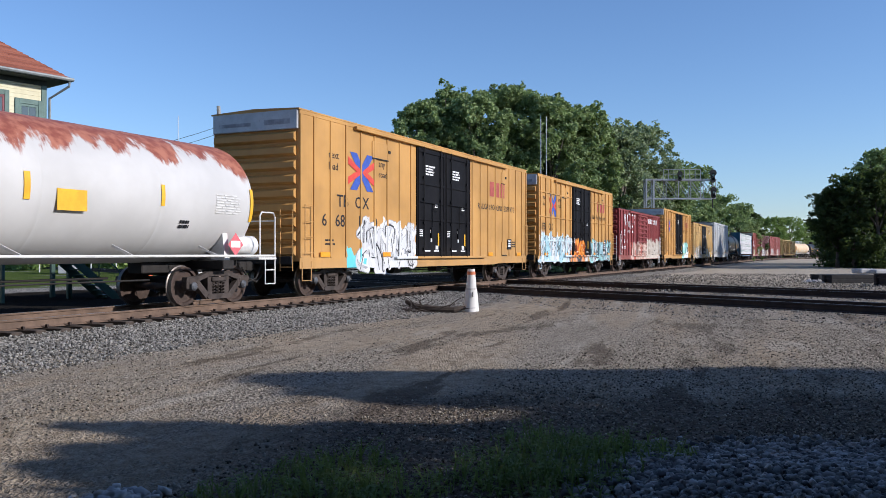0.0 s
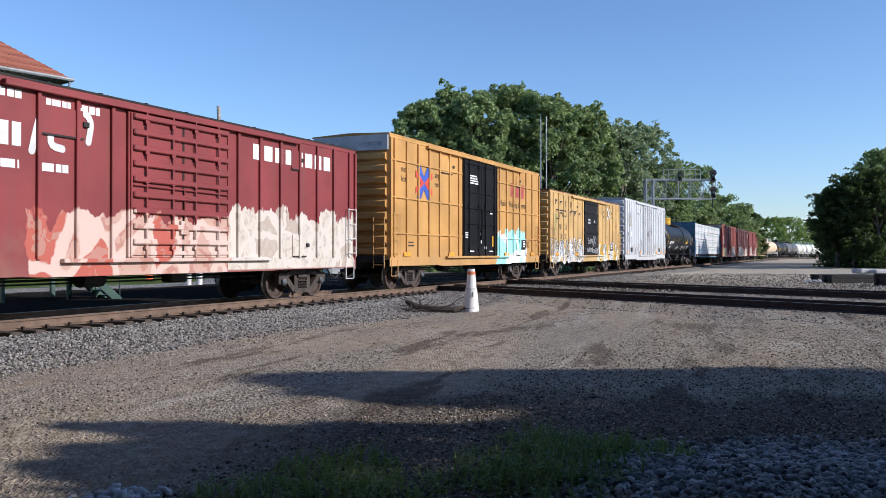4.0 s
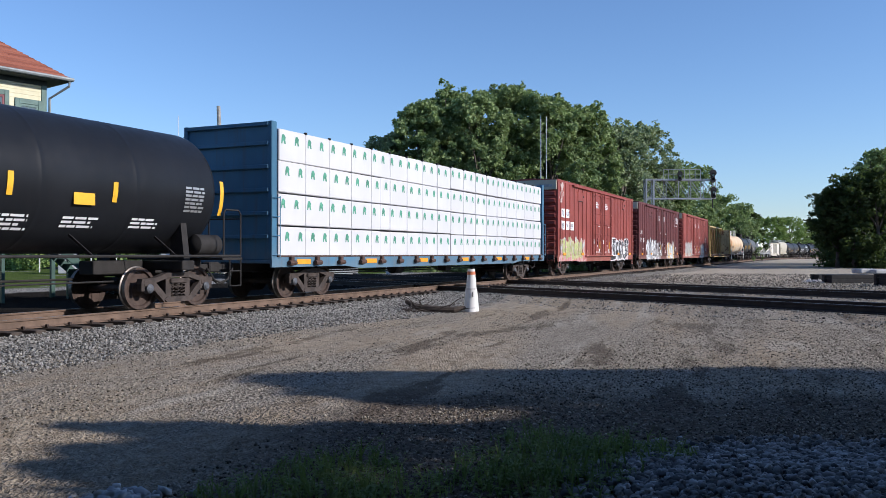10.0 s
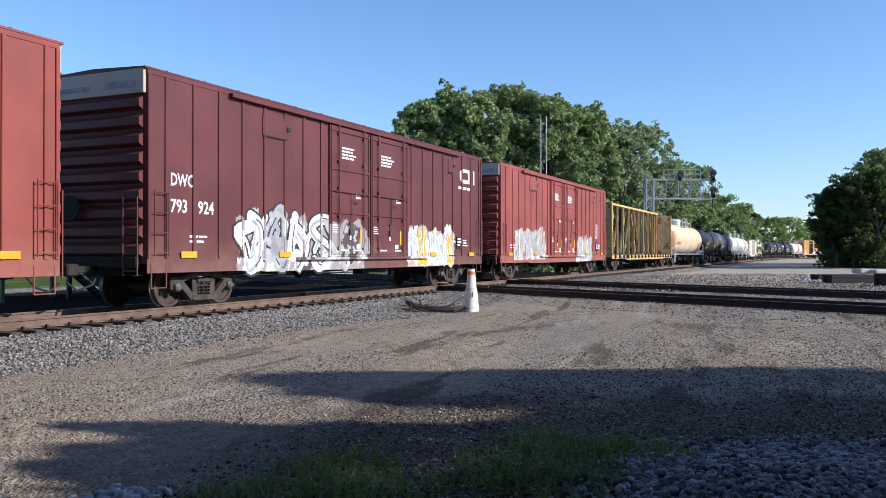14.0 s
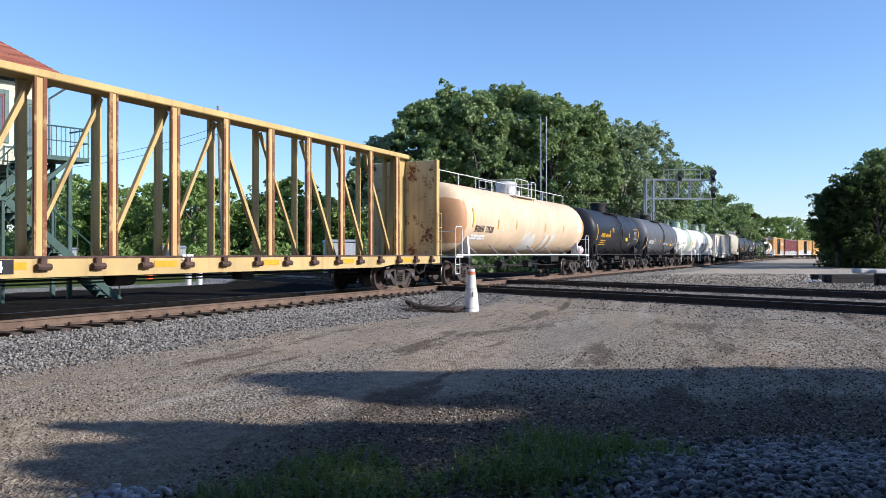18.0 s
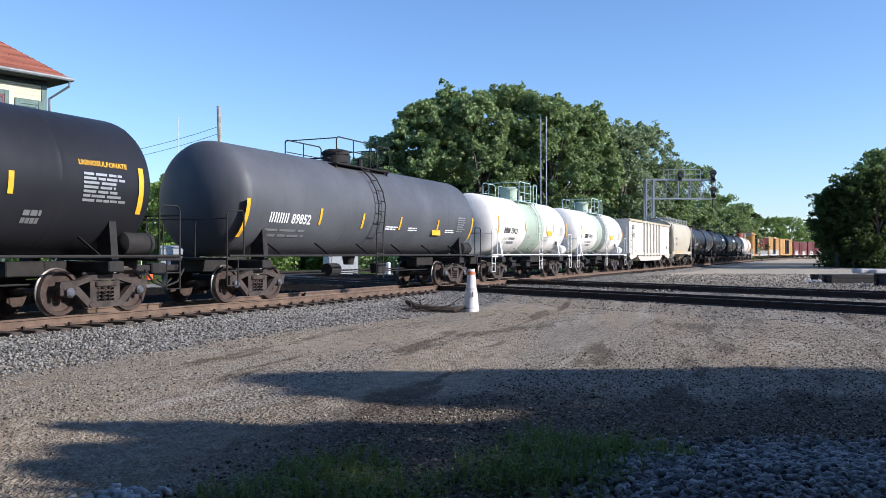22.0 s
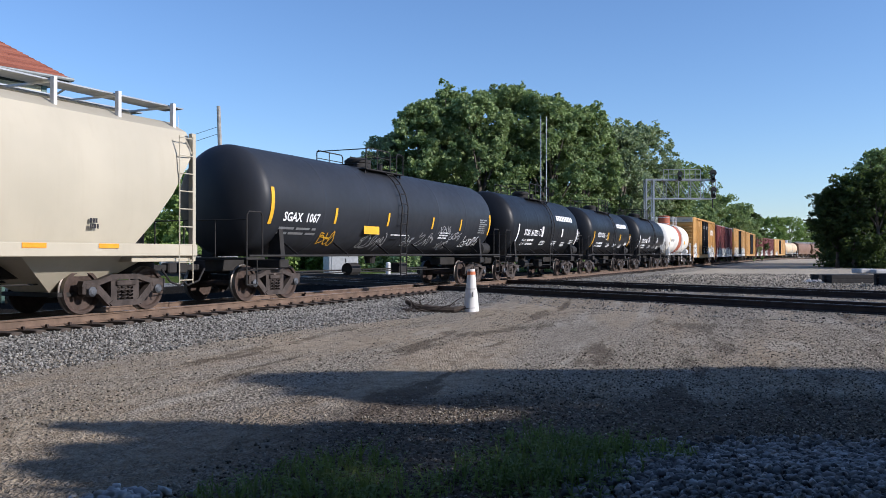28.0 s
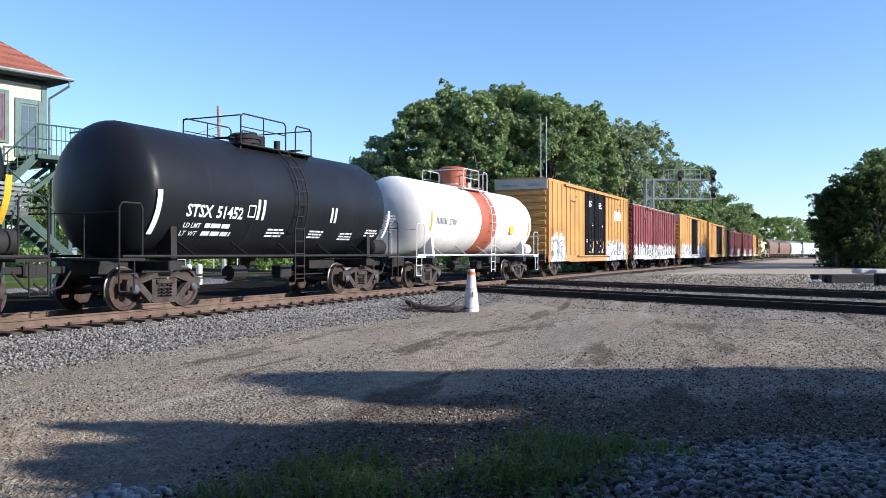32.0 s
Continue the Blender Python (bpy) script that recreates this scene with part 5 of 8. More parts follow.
M["black_tank"] = car_paint("black_tank_paint", (0.0125, 0.014, 0.0175), 0.40, 0.15, (0.028, 0.026, 0.025), dusty=0.0, spec=0.2)
M["grey_tank"] = car_paint("slate_tank_paint", (0.095, 0.101, 0.112), 0.5, 0.25, (0.035, 0.03, 0.028), dusty=0.15)
M["dark_tank"] = car_paint("charcoal_tank_paint", (0.020, 0.021, 0.0255), 0.42, 0.2, (0.035, 0.032, 0.028), dusty=0.02, spec=0.22)
M["white_tank"] = car_paint("white_tank_paint", (0.76, 0.735, 0.675), 0.55, 0.22, (0.36, 0.30, 0.22), dusty=0.22)
M["cream_tank"] = car_paint("stained_cream_tank_paint", (0.66, 0.49, 0.315), 0.55, 0.6, (0.70, 0.62, 0.48), fade=0.16, dusty=0.12, rust=0.2,
                            tags=[(-1.4, 0.5, 1.3, 2.2, (0.62, 0.60, 0.54), (0.60, 0.56, 0.48), (0.50, 0.34, 0.18), 3.0), (1.5, 3.5, 1.25, 2.15, (0.62, 0.60, 0.54), (0.60, 0.56, 0.48), (0.50, 0.34, 0.18), 3.0), (-9.4, -8.3, 1.6, 3.3, (0.46, 0.25, 0.12), (0.50, 0.30, 0.16), (0.46, 0.25, 0.12), 2.0)])
M["pale_green"] = car_paint("pale_green_band", (0.40, 0.48, 0.38), 0.5, 0.3, (0.3, 0.3, 0.25), dusty=0.08)
M["grey_band"] = car_paint("grey_band", (0.20, 0.21, 0.21), 0.6, 0.3, dusty=0.05)
M["red_band"] = car_paint("terracotta_band", (0.45, 0.13, 0.07), 0.55, 0.25, dusty=0.08)
M["box_black"] = car_paint("black_door_paint", (0.011, 0.011, 0.013), 0.6, 0.3, (0.03, 0.027, 0.025), dusty=0.04, spec=0.08)
M["lumber_wrap"] = car_paint("white_plastic_wrap", (0.60, 0.60, 0.61), 0.42, 0.16, (0.46, 0.48, 0.5), fade=0.06, dusty=0.0)
M["green_print"] = plain("green_print", (0.09, 0.30, 0.20), 0.6, 0.0, 0.3)
M["beam_blue"] = car_paint("blue_flatcar_paint", (0.06, 0.165, 0.265), 0.5, 0.4, rust=0.15)
M["beam_yellow"] = car_paint("worn_yellow_flatcar_paint", (0.54, 0.39, 0.15), 0.55, 0.45, (0.25, 0.12, 0.05), rust=0.25)
M["worn_yellow"] = car_paint("rusted_yellow_post", (0.40, 0.26, 0.12), 0.65, 0.8, (0.09, 0.042, 0.028), rust=1.3)
M["stained_sheet"] = car_paint("stained_cream_sheet", (0.62, 0.52, 0.30), 0.6, 0.6, (0.24, 0.13, 0.06), rust=0.75)
M["scuffed_tank"] = car_paint("faded_black_tank_paint", (0.027, 0.030, 0.037), 0.45, 0.2, (0.045, 0.042, 0.04), dusty=0.02, spec=0.25)
M["hopper_tan"] = car_paint("tan_hopper_paint", (0.47, 0.43, 0.335), 0.5, 0.14, (0.36, 0.29, 0.2), fade=0.08, dusty=0.2)
M["hopper_white"] = car_paint("dull_white_hopper_paint", (0.63, 0.595, 0.52), 0.5, 0.2, (0.34, 0.27, 0.19), fade=0.1, rust=0.05, dusty=0.3)
M["hopper_brown"] = car_paint("brown_hopper_paint", (0.20, 0.115, 0.075), 0.55, 0.3)


def rusty_white():
    """White shell whose crown is scorched with rust in ragged patches."""
    w = Mat("rusty_white_tank_paint")
    z, y = w.axes()[2], w.axes()[1]
    patch = w.math("ADD", w.noise(0.95, 6, w.scaled(w.coord, (1.0, 0.55, 0.55)), 0.62), w.math("ADD", w.math("MULTIPLY", w.math("SUBTRACT", z, 3.22), 0.42), w.math("MULTIPLY", w.math("SUBTRACT", w.noise(0.55, 2, w.scaled(w.coord, (1.0, 0.0, 0.0))), 0.5), 0.75)))
    c = w.mix(w.ramp(w.noise(0.7), 0.3, 0.7), (0.50, 0.495, 0.48), (0.58, 0.575, 0.56))
    rustc = w.mix(w.ramp(w.noise(5.0, 6), 0.35, 0.65), (0.24, 0.070, 0.045), (0.40, 0.16, 0.10))
    ragged = w.math("ADD", patch, w.math("MULTIPLY", w.math("SUBTRACT", w.noise(4.0, 6, w.scaled(w.coord, (3.0, 1.0, 0.5))), 0.5), 0.30))
    c = w.mix(w.math("MULTIPLY", w.ramp(ragged, 0.50, 0.60), w.ramp(z, 2.85, 3.15)), c, rustc)
    w.bump(w.noise(3.0, 3), 0.1, 0.02)
    return w.done(c, 0.5, 0.0, 0.4)


M["rusty_white"] = rusty_white()


def yellow(name, tags, **k):
    return car_paint(name, YEL, 0.5, 0.22, (0.33, 0.16, 0.05), tags=tags, **k)


def pool_marks(car, f, h, eave, x_logo=-6.7, logo=1.45, lx=-8.1, number="", nz=2.05, left=("next", "load"), tx=2.9, pool="Railcar Pooling Experts", pz=3.0, psize=0.34, block_z=3.55, proud=0.003):
    base, f = f, lambda z: f_side(z) - proud
    f_side = base
    stripes_x(car, x_logo, 3.12, logo + 0.12, 1.12, f)
    words(car, "next", 0.30, x_logo - 1.05, 3.95, M["black"], f)
    words(car, "load", 0.30, x_logo - 1.05, 3.62, M["black"], f)
    words(car, "any", 0.30, x_logo + logo + 0.35, 3.95, M["black"], f)
    words(car, "road", 0.30, x_logo + logo + 0.35, 3.62, M["black"], f)
    if number:
        blocks(car, 4, lx + 0.8, nz + 0.55, 1.5, 0.36, M["black"], f)
        words(car, number, 0.46, lx, nz, M["black"], f, 0.004)
    blocks(car, 3, tx + 1.3, block_z, 1.9, 0.62, M["faded_red"], f, "logo_shape")
    words(car, pool, psize, tx, pz, M["black"], f)


def small_marks(car, f, h, seed, light=None):
    r = random.Random(seed)
    m = light or M["black"]
    bars(car, h - 2.0, 1.75, 0.55, 3, m, f, 0.05, 0.05, seed)
    bars(car, -h + 1.3, 1.62, 0.6, 2, m, f, 0.05, 0.06, seed + 1)
    plate = side_plate(car, h - 2.6, h - 2.15, 1.4, 1.85, M["black"], f(1.6) - 0.03, "data_plate")
    bars(car, h - 2.55, 1.80, 0.35, 3, M["white"], lambda z: f(1.6) - 0.046, 0.07, 0.04, seed + 2)
    for x in (-h + 1.0, -h + 4.6, h - 4.9, h - 1.4):
        side_plate(car, x, x + 0.5, 1.12, 1.26, M["amber"], f(1.2) - 0.03)


def door_marks(car, f, doors, seed):
    for i, (a, c) in enumerate(doors):
        g = lambda z: f(z) - 0.068
        w, mid = c - a, (a + c) / 2
        bars(car, a + 0.62, 4.32, min(0.9, w * 0.36), 4, M["white"], g, 0.055, 0.04, seed + i)
        bars(car, c - 0.85, 3.0, 0.32, 2, M["white"], g, 0.05, 0.045, seed + i + 7)
        bars(car, a + 0.14, 2.05, 0.32, 4, M["white"], g, 0.035, 0.03, seed + i + 9)
        for dx, z0, z1 in ((-0.14, 1.95, 2.06), (0.1, 1.95, 2.06), (-0.1, 1.62, 1.84), (0.3, 1.36, 1.5)):
            side_plate(car, mid + dx, mid + dx + 0.10 + 0.12 * (z1 < 1.6), z0, z1, M["spray_white"], g(z0), "door_tag")
        for x0 in (a + 0.55, c - 0.95):
            side_plate(car, x0, x0 + 0.42, 1.26, 1.33, M["white"], g(1.3), "reflector")
        side_plate(car, c - 0.62, c - 0.52, 1.5, 1.95, M["yellow"], g(1.6), "reflector")


# 1 white tank with a rusted crown
c, f = tankcar(-2.4, 17.6, 1.46, 2.46, M["rusty_white"], "white tank car with rust-burnt crown and white railings", trim=M["whiterail"], plat=1.3, ladders=(0.3,),
               marks=[(-6.0, 0.12, 0.7, 2.4), (2.67, 0.13, 0.5, 2.43), (6.0, 0.11, 0.45, 2.46), (9.0, 0.11, 0.8, 2.39)], dome=0.5)
side_plate(c, 3.3, 3.98, 2.02, 2.42, M["yellow"], f(2.3), "warning_panel", "yellow warning panel")
bars(c, 7.7, 2.6, 1.0, 8, M["whiterail"], f, 0.03, 0.03, 3)
bars(c, 6.6, 1.95, 0.4, 2, M["black"], f, 0.07, 0.03, 4)
tank_end_gear(c, 20.0, M["whiterail"])
# 2 long yellow boxcar, two black plug doors
t = [(-6.0, -2.35, 0.4, 2.2, (0.70, 0.72, 0.72), (0.66, 0.69, 0.70), (0.60, 0.62, 0.63), 0.8), (-6.9, -5.7, 0.4, 1.45, (0.15, 0.58, 0.66), (0.15, 0.58, 0.66), (0.18, 0.6, 0.66), 2.0)]
c, f = boxcar(18.6, 37.15, 5.12, yellow("yellow_boxcar_a", t), "tall yellow boxcar with black double doors and white graffiti", M["box_black"], ((-2.27, -0.05), (0.03, 2.35)), 0.84, 0.022, band=M["grey"])
for x, txt in ((-8.15, "6"), (-7.45, "68"), (-6.2, "10"), (-5.25, "0")):
    words(c, txt, 0.50, x, 2.0, M["black"], f, 0.004, 1.1)
words(c, "TB", 0.50, -7.35, 2.58, M["black"], f, 0.004, 1.1)
words(c, "OX", 0.50, -6.35, 2.58, M["black"], f, 0.004, 1.1)
pool_marks(c, f, 9.27, 5.05, -6.75, 1.5, -8.25, "", pool="RAILCAR POOLING EXPERTS", tx=3.3, pz=3.05, psize=0.33, block_z=3.62)
small_marks(c, f, 9.27, 2)
graffiti(c, -1.466, -6.3, -2.45, 0.62, 2.25, 6, 301, M["spray_white"], M["spray_grey"], None, 0.15, M["spray_black"], 0.05)
door_marks(c, f, ((-2.27, -0.05), (0.03, 2.35)), 20)
# 3 yellow boxcar, single black door, large graffiti
t = [(-7.6, -1.8, 0.4, 2.2, (0.62, 0.70, 0.73), (0.40, 0.60, 0.68), (0.52, 0.66, 0.72), 0.8), (-2.4, 1.8, 0.4, 1.55, (0.72, 0.25, 0.06), (0.6, 0.6, 0.6), (0.05, 0.05, 0.05), 0.8), (1.9, 7.0, 0.4, 1.95, (0.40, 0.60, 0.66), (0.25, 0.45, 0.5), (0.12, 0.2, 0.24), 0.8)]
dp = car_paint("black_door_tagged", (0.011, 0.011, 0.013), 0.6, 0.3, (0.03, 0.027, 0.025), dusty=0.04, spec=0.08, tags=[(-1.5, 0.6, 1.0, 2.0, (0.75, 0.28, 0.05), (0.75, 0.35, 0.1), (0.4, 0.1, 0.03), 0.9)])
c, f = boxcar(38.8, 54.3, 5.13, yellow("yellow_boxcar_b", t), "tall yellow boxcar with black door and blue-white graffiti", dp, ((-1.76, 1.91),), 0.87, 0.045, (1.85, 3.04, 4.26), band=M["grey"])
pool_marks(c, f, 7.75, 5.05, -5.85, 1.2, -7.2, "", tx=2.5, pz=3.30, psize=0.36, block_z=3.75)
words(c, "FB", 0.48, -7.0, 2.42, M["black"], f, 0.004)
words(c, "OX", 0.48, -6.0, 2.42, M["black"], f, 0.004)
small_marks(c, f, 7.75, 5)
graffiti(c, -1.466, -7.5, -1.9, 0.7, 2.2, 7, 302, M["spray_white"], M["spray_black"], M["sky_blue"], 0.15, M["sky_blue"], 0.07)
graffiti(c, -1.466, 2.0, 6.9, 0.7, 2.1, 6, 303, M["spray_teal"], M["spray_black"], M["spray_white"], 0.16, M["spray_brown"], 0.12)
door_marks(c, f, ((-1.76, 1.91),), 40)
# 4 red boxcar with horizontal-ribbed door
t = [(-3.9, 1.6, 0.6, 2.0, (0.46, 0.30, 0.24), (0.40, 0.10, 0.07), (0.55, 0.42, 0.36), 0.9), (1.7, 7.4, 0.8, 2.3, (0.52, 0.47, 0.40), (0.40, 0.33, 0.27), (0.55, 0.5, 0.44), 0.5)]
c, f = boxcar(55.9, 71.0, 4.32, car_paint("red_boxcar_a", (0.22, 0.040, 0.040), 0.55, 0.3, tags=t, rust=0.1), "faded red boxcar with ribbed door and white lettering", None, ((-1.49, 1.64),), 0.85, 0.05,
              roof=M["dark"], end_ladder=M["whiterail"], sill_low=0.78)
for pts, wd in ((((0.1, 0.35), (0.35, 0.55), (0.55, 0.95), (0.75, 0.9), (0.7, 0.45), (1.0, 0.25), (1.25, 0.5), (1.35, 0.95)), 0.13), (((2.5, 0.1), (2.7, 0.8), (2.95, 0.85), (2.9, 0.3), (3.15, 0.2)), 0.14), (((3.4, 0.5), (3.55, 0.95), (3.8, 0.8), (3.75, 0.4)), 0.14)):
    drape(c, stroke_path(flowing(pts), wd), M["spray_white"], -6.2, 2.95, lambda z: f(z) - 0.003, "logo_shape")
blocks(c, 3, -4.6, 3.1, 0.75, 0.42, M["spray_white"], f, "logo_shape")
for x, z, w in ((-5.9, 2.78, 0.5), (-4.7, 2.72, 0.9), (-3.5, 2.72, 0.8), (-4.5, 3.95, 0.8), (-3.4, 3.9, 0.7), (-2.6, 3.9, 0.5)):
    bars(c, x, z + 0.14, w, 1, M["spray_white"], f, 0.15, 0.02, int(w * 10))
for x, txt, z in ((-6.87, "10", 1.95), (-5.98, "76", 1.95), (-5.15, "51", 1.95), (-6.87, "FS", 2.48), (-5.98, "RR", 2.48)):
    words(c, txt, 0.42, x, z, M["white"], f, 0.006, 0.95)
bars(c, -6.6, 1.75, 1.6, 2, M["white"], f, 0.06, 0.06, 9)
blocks(c, 8, 2.6, 3.55, 3.6, 0.38, M["white"], f, "logo_shape")
for z in np.arange(1.4, 4.0, 0.32):
    part("door_corrugation", B().box(-1.4, 1.55, -1.60, -1.52, z, z + 0.12, 0.02), bpy.data.materials["red_boxcar_a"], c)
# 5 yellow boxcar, teal graffiti
t = [(1.9, 5.6, 0.4, 2.2, (0.34, 0.66, 0.62), (0.36, 0.67, 0.63), (0.74, 0.76, 0.76), 1.1)]
c, f = boxcar(73.05, 88.45, 5.12, yellow("yellow_boxcar_c", t), "tall yellow boxcar with black door and teal graffiti", M["box_black"], ((-1.75, 1.84),), 0.87, 0.045, (1.85, 3.04, 4.26), band=M["grey"])
pool_marks(c, f, 7.7, 5.05, -5.8, 1.2, -7.3, "", tx=2.35, pz=3.30, psize=0.36, block_z=3.75)
small_marks(c, f, 7.7, 8)
door_marks(c, f, ((-1.75, 1.84),), 60)
# 6 older yellow boxcar, much graffiti
t = [(-7.6, -1.3, 0.55, 1.5, (0.62, 0.60, 0.52), (0.58, 0.36, 0.14), (0.45, 0.42, 0.36), 0.7), (1.8, 7.4, 0.55, 1.4, (0.62, 0.60, 0.50), (0.58, 0.42, 0.12), (0.45, 0.40, 0.30), 0.7)]
dp = car_paint("black_door_scrawled", (0.017, 0.0165, 0.018), 0.6, 0.4, (0.06, 0.045, 0.038), dusty=0.05, rust=0.2, spec=0.08)
c, f = boxcar(90.1, 105.7, 4.5, car_paint("yellow_boxcar_d", (0.52, 0.34, 0.13), 0.55, 0.3, (0.30, 0.15, 0.06), tags=t, rust=0.5), "older yellow boxcar with black door and heavy graffiti", dp, ((-1.2, 1.76),), 0.93, 0.03, roof=M["worn_yellow"], door_rods=False)
for x0, x1, z in ((-6.79, -6.47, 3.80), (-6.0, -5.65, 3.76), (-4.95, -4.79, 3.76), (-4.0, -3.84, 3.74), (-4.11, -3.80, 3.30), (-3.27, -2.92, 3.28), (-2.42, -2.05, 3.27)):
    drape(c, rects([(0, 0.10, 0, 0.24), (0.10, x1 - x0, 0.16, 0.24)] if x1 - x0 > 0.2 else [(0, 0.11, 0, 0.3)]), M["black"], x0, z, f, "logo_shape")
drape(c, rects([(0, 0.07, 0, 0.52), (0.07, 1.88, 0.45, 0.52), (1.81, 1.88, 0.16, 0.45), (1.2, 1.81, 0.16, 0.23), (1.2, 1.27, 0.23, 0.38), (0.62, 1.2, 0.31, 0.38), (0.62, 0.69, 0, 0.31), (0.07, 0.62, 0, 0.07)]), M["black"], -6.71, 3.02, f, "logo_shape")
scrawl(c, -7.2, 2.3, 0.75, 1.2, 431, M["moss"], f, 0.06)
for x, txt, z in ((-6.1, "RB", 2.5), (-5.24, "OX", 2.5), (-5.9, "38", 2.0), (-5.25, "232", 2.0)):
    words(c, txt, 0.40, x, z, M["black"], f, 0.0, 0.85)
bars(c, -0.7, 3.25, 0.7, 2, M["grey"], lambda zz: f(zz) - 0.115, 0.12, 0.06, 66)
bars(c, 0.6, 3.2, 0.45, 1, M["grey"], lambda zz: f(zz) - 0.115, 0.14, 0.06, 67)
words(c, "next", 0.26, 3.2, 3.75, M["black"], f)
words(c, "load", 0.26, 3.2, 3.47, M["black"], f)
words(c, "any", 0.26, 5.4, 3.75, M["black"], f)
words(c, "road", 0.26, 5.4, 3.47, M["black"], f)
for a, bb in (((0.1, 0.1), (0.75, 0.7)), ((0.1, 0.7), (0.75, 0.1))):
    drape(c, stroke_path((a, bb), 0.12), M["spray_white"] if a[1] else M["sky_blue"], 4.2, 3.35, lambda z: f(z) - (0.034 if a[1] else 0.038), "crossed_stripe")
small_marks(c, f, 7.8, 12)
graffiti(c, -1.466, -7.5, -1.4, 0.7, 2.0, 10, 304, M["spray_white"], M["spray_black"], M["spray_tan"], 0.12, M["spray_grey"], 0.07)
graffiti(c, -1.466, 1.9, 7.2, 0.7, 1.9, 9, 305, M["spray_white"], M["spray_black"], M["yellow"], 0.11, M["moss"], 0.06)
for i, (x, z, w, hgt, sd) in enumerate(((-0.8, 1.8, 1.7, 0.32, 1), (-1.0, 1.35, 1.2, 0.2, 2), (0.4, 1.28, 1.0, 0.22, 3))):
    scrawl(c, x, z, w, hgt, 400 + sd, M["grey"], lambda zz: f(zz) - 0.115, 0.032)
# 7 white boxcar
t = [(-1.6, 7.0, 0.9, 1.95, (0.54, 0.545, 0.54), (0.50, 0.50, 0.47), (0.44, 0.44, 0.43), 0.7)]
c, f = boxcar(107.4, 123.0, 5.1, car_paint("white_boxcar_paint", (0.50, 0.517, 0.53), 0.5, 0.12, (0.40, 0.39, 0.37), tags=t, fade=0.05, rust=0.03), "dusty white boxcar with a single plug door", car_paint("white_door_paint", (0.50, 0.515, 0.525), 0.5, 0.4, (0.25, 0.15, 0.10), fade=0.08, rust=0.62), ((-1.5, 1.5),), 0.74, 0.03, roof=M["grey"],
              end_ladder=M["whiterail"], sill_low=0.72)
drape(c, ([(0, 0.9), (0.0, 0.3), (0.5, 0.0), (1.0, 0.3), (1.0, 0.9), (0.5, 1.05)], [(0, 1, 2, 3, 4, 5)]), M["spray_grey"], -6.6, 3.15, lambda z: f(z) - 0.034, "shield_shape", "faded grey shield")
for z in (3.85, 3.6, 3.35):
    bars(c, -6.5, z, 0.8, 1, M["spray_tan"], lambda zz: f(zz) - 0.04, 0.13, 0.05, int(z * 9))
words(c, "10 97", 0.40, -6.9, 2.05, M["spray_grey"], f)
words(c, "CW", 0.34, -7.0, 2.55, M["spray_black"], f)
side_plate(c, -5.95, -5.5, 2.5, 2.78, M["white"], f(2.6), "number_board")
for i, (x, z, w, hgt) in enumerate(((-5.6, 1.3, 1.6, 0.6), (-3.6, 1.35, 1.5, 0.7), (2.2, 1.3, 1.8, 0.55), (4.6, 1.35, 1.6, 0.5))):
    scrawl(c, x, z, w, hgt, 470 + i, M["spray_cream"], f, 0.07)
for x, z, w, hgt in ((-7.0, 1.42, 0.32, 0.26), (-2.2, 1.75, 0.62, 0.5), (-4.5, 1.30, 0.5, 0.22), (2.6, 1.38, 0.42, 0.16), (5.9, 1.42, 0.4, 0.24)):
    side_plate(c, x, x + w, z, z + hgt, M["spray_grey"], f(1.4), "patch_panel")
scrawl(c, -7.2, 2.3, 0.8, 0.6, 436, M["spray_grey"], f, 0.03)
for x in (-7.3, -2.9, 0.0, 3.6, 5.6, 7.2):
    side_plate(c, x, x + 0.45, 1.2, 1.36, M["amber"], f(1.3) - 0.03)
for x in (-6.0, 4.6, 1.1):
    side_plate(c, x, x + 0.5, 1.35, 1.65, M["dark"], f(1.3) - 0.03, "patch_panel")
# 8 black tank with yellow manway
marks = [(-6.8, 0.16, 0.95, 2.49), (-3.66, 0.12, 0.42, 2.48), (-1.3, 0.12, 0.42, 2.48), (1.64, 0.12, 0.42, 2.45), (4.0, 0.12, 0.4, 2.44), (7.2, 0.12, 0.8, 2.5)]
c, f = tankcar(124.1, 139.9, 1.42, 2.63, M["black_tank"], "glossy black tank car with yellow manway and railed platform", trim=M["dark"], plat=2.1, ladders=(0.9,), marks=marks, dome_mat=M["yellow"], dome=0.5, dome_x=-0.3)
mark(c, "", "220424", -5.95, -4.95, 2.1, 0.34, M["white"], f, 0.010)
bars(c, -5.95, 1.93, 2.1, 2, M["white"], f, 0.06, 0.08, 31)
for x, z in ((-1.45, 1.92), (1.4, 1.92), (2.9, 1.92), (4.6, 1.95)):
    bars(c, x, z, 0.9, 4 if x < 2 else 3, M["white"], f, 0.045, 0.035, int(x * 7))
bars(c, 6.0, 2.7, 0.7, 7, M["steel"], f, 0.05, 0.035, 33)
side_plate(c, 3.0, 3.5, 2.15, 2.38, M["yellow"], f(2.3), "warning_panel")
tank_end_gear(c, 15.8, M["dark"], False)
# 9 centre-beam flatcar with wrapped timber
c, f = bulkhead_flat(141.1, 163.5, M["beam_blue"], "blue centre-beam flatcar stacked with white-wrapped timber packs", (M["lumber_wrap"], M["green_print"]), 4.6)
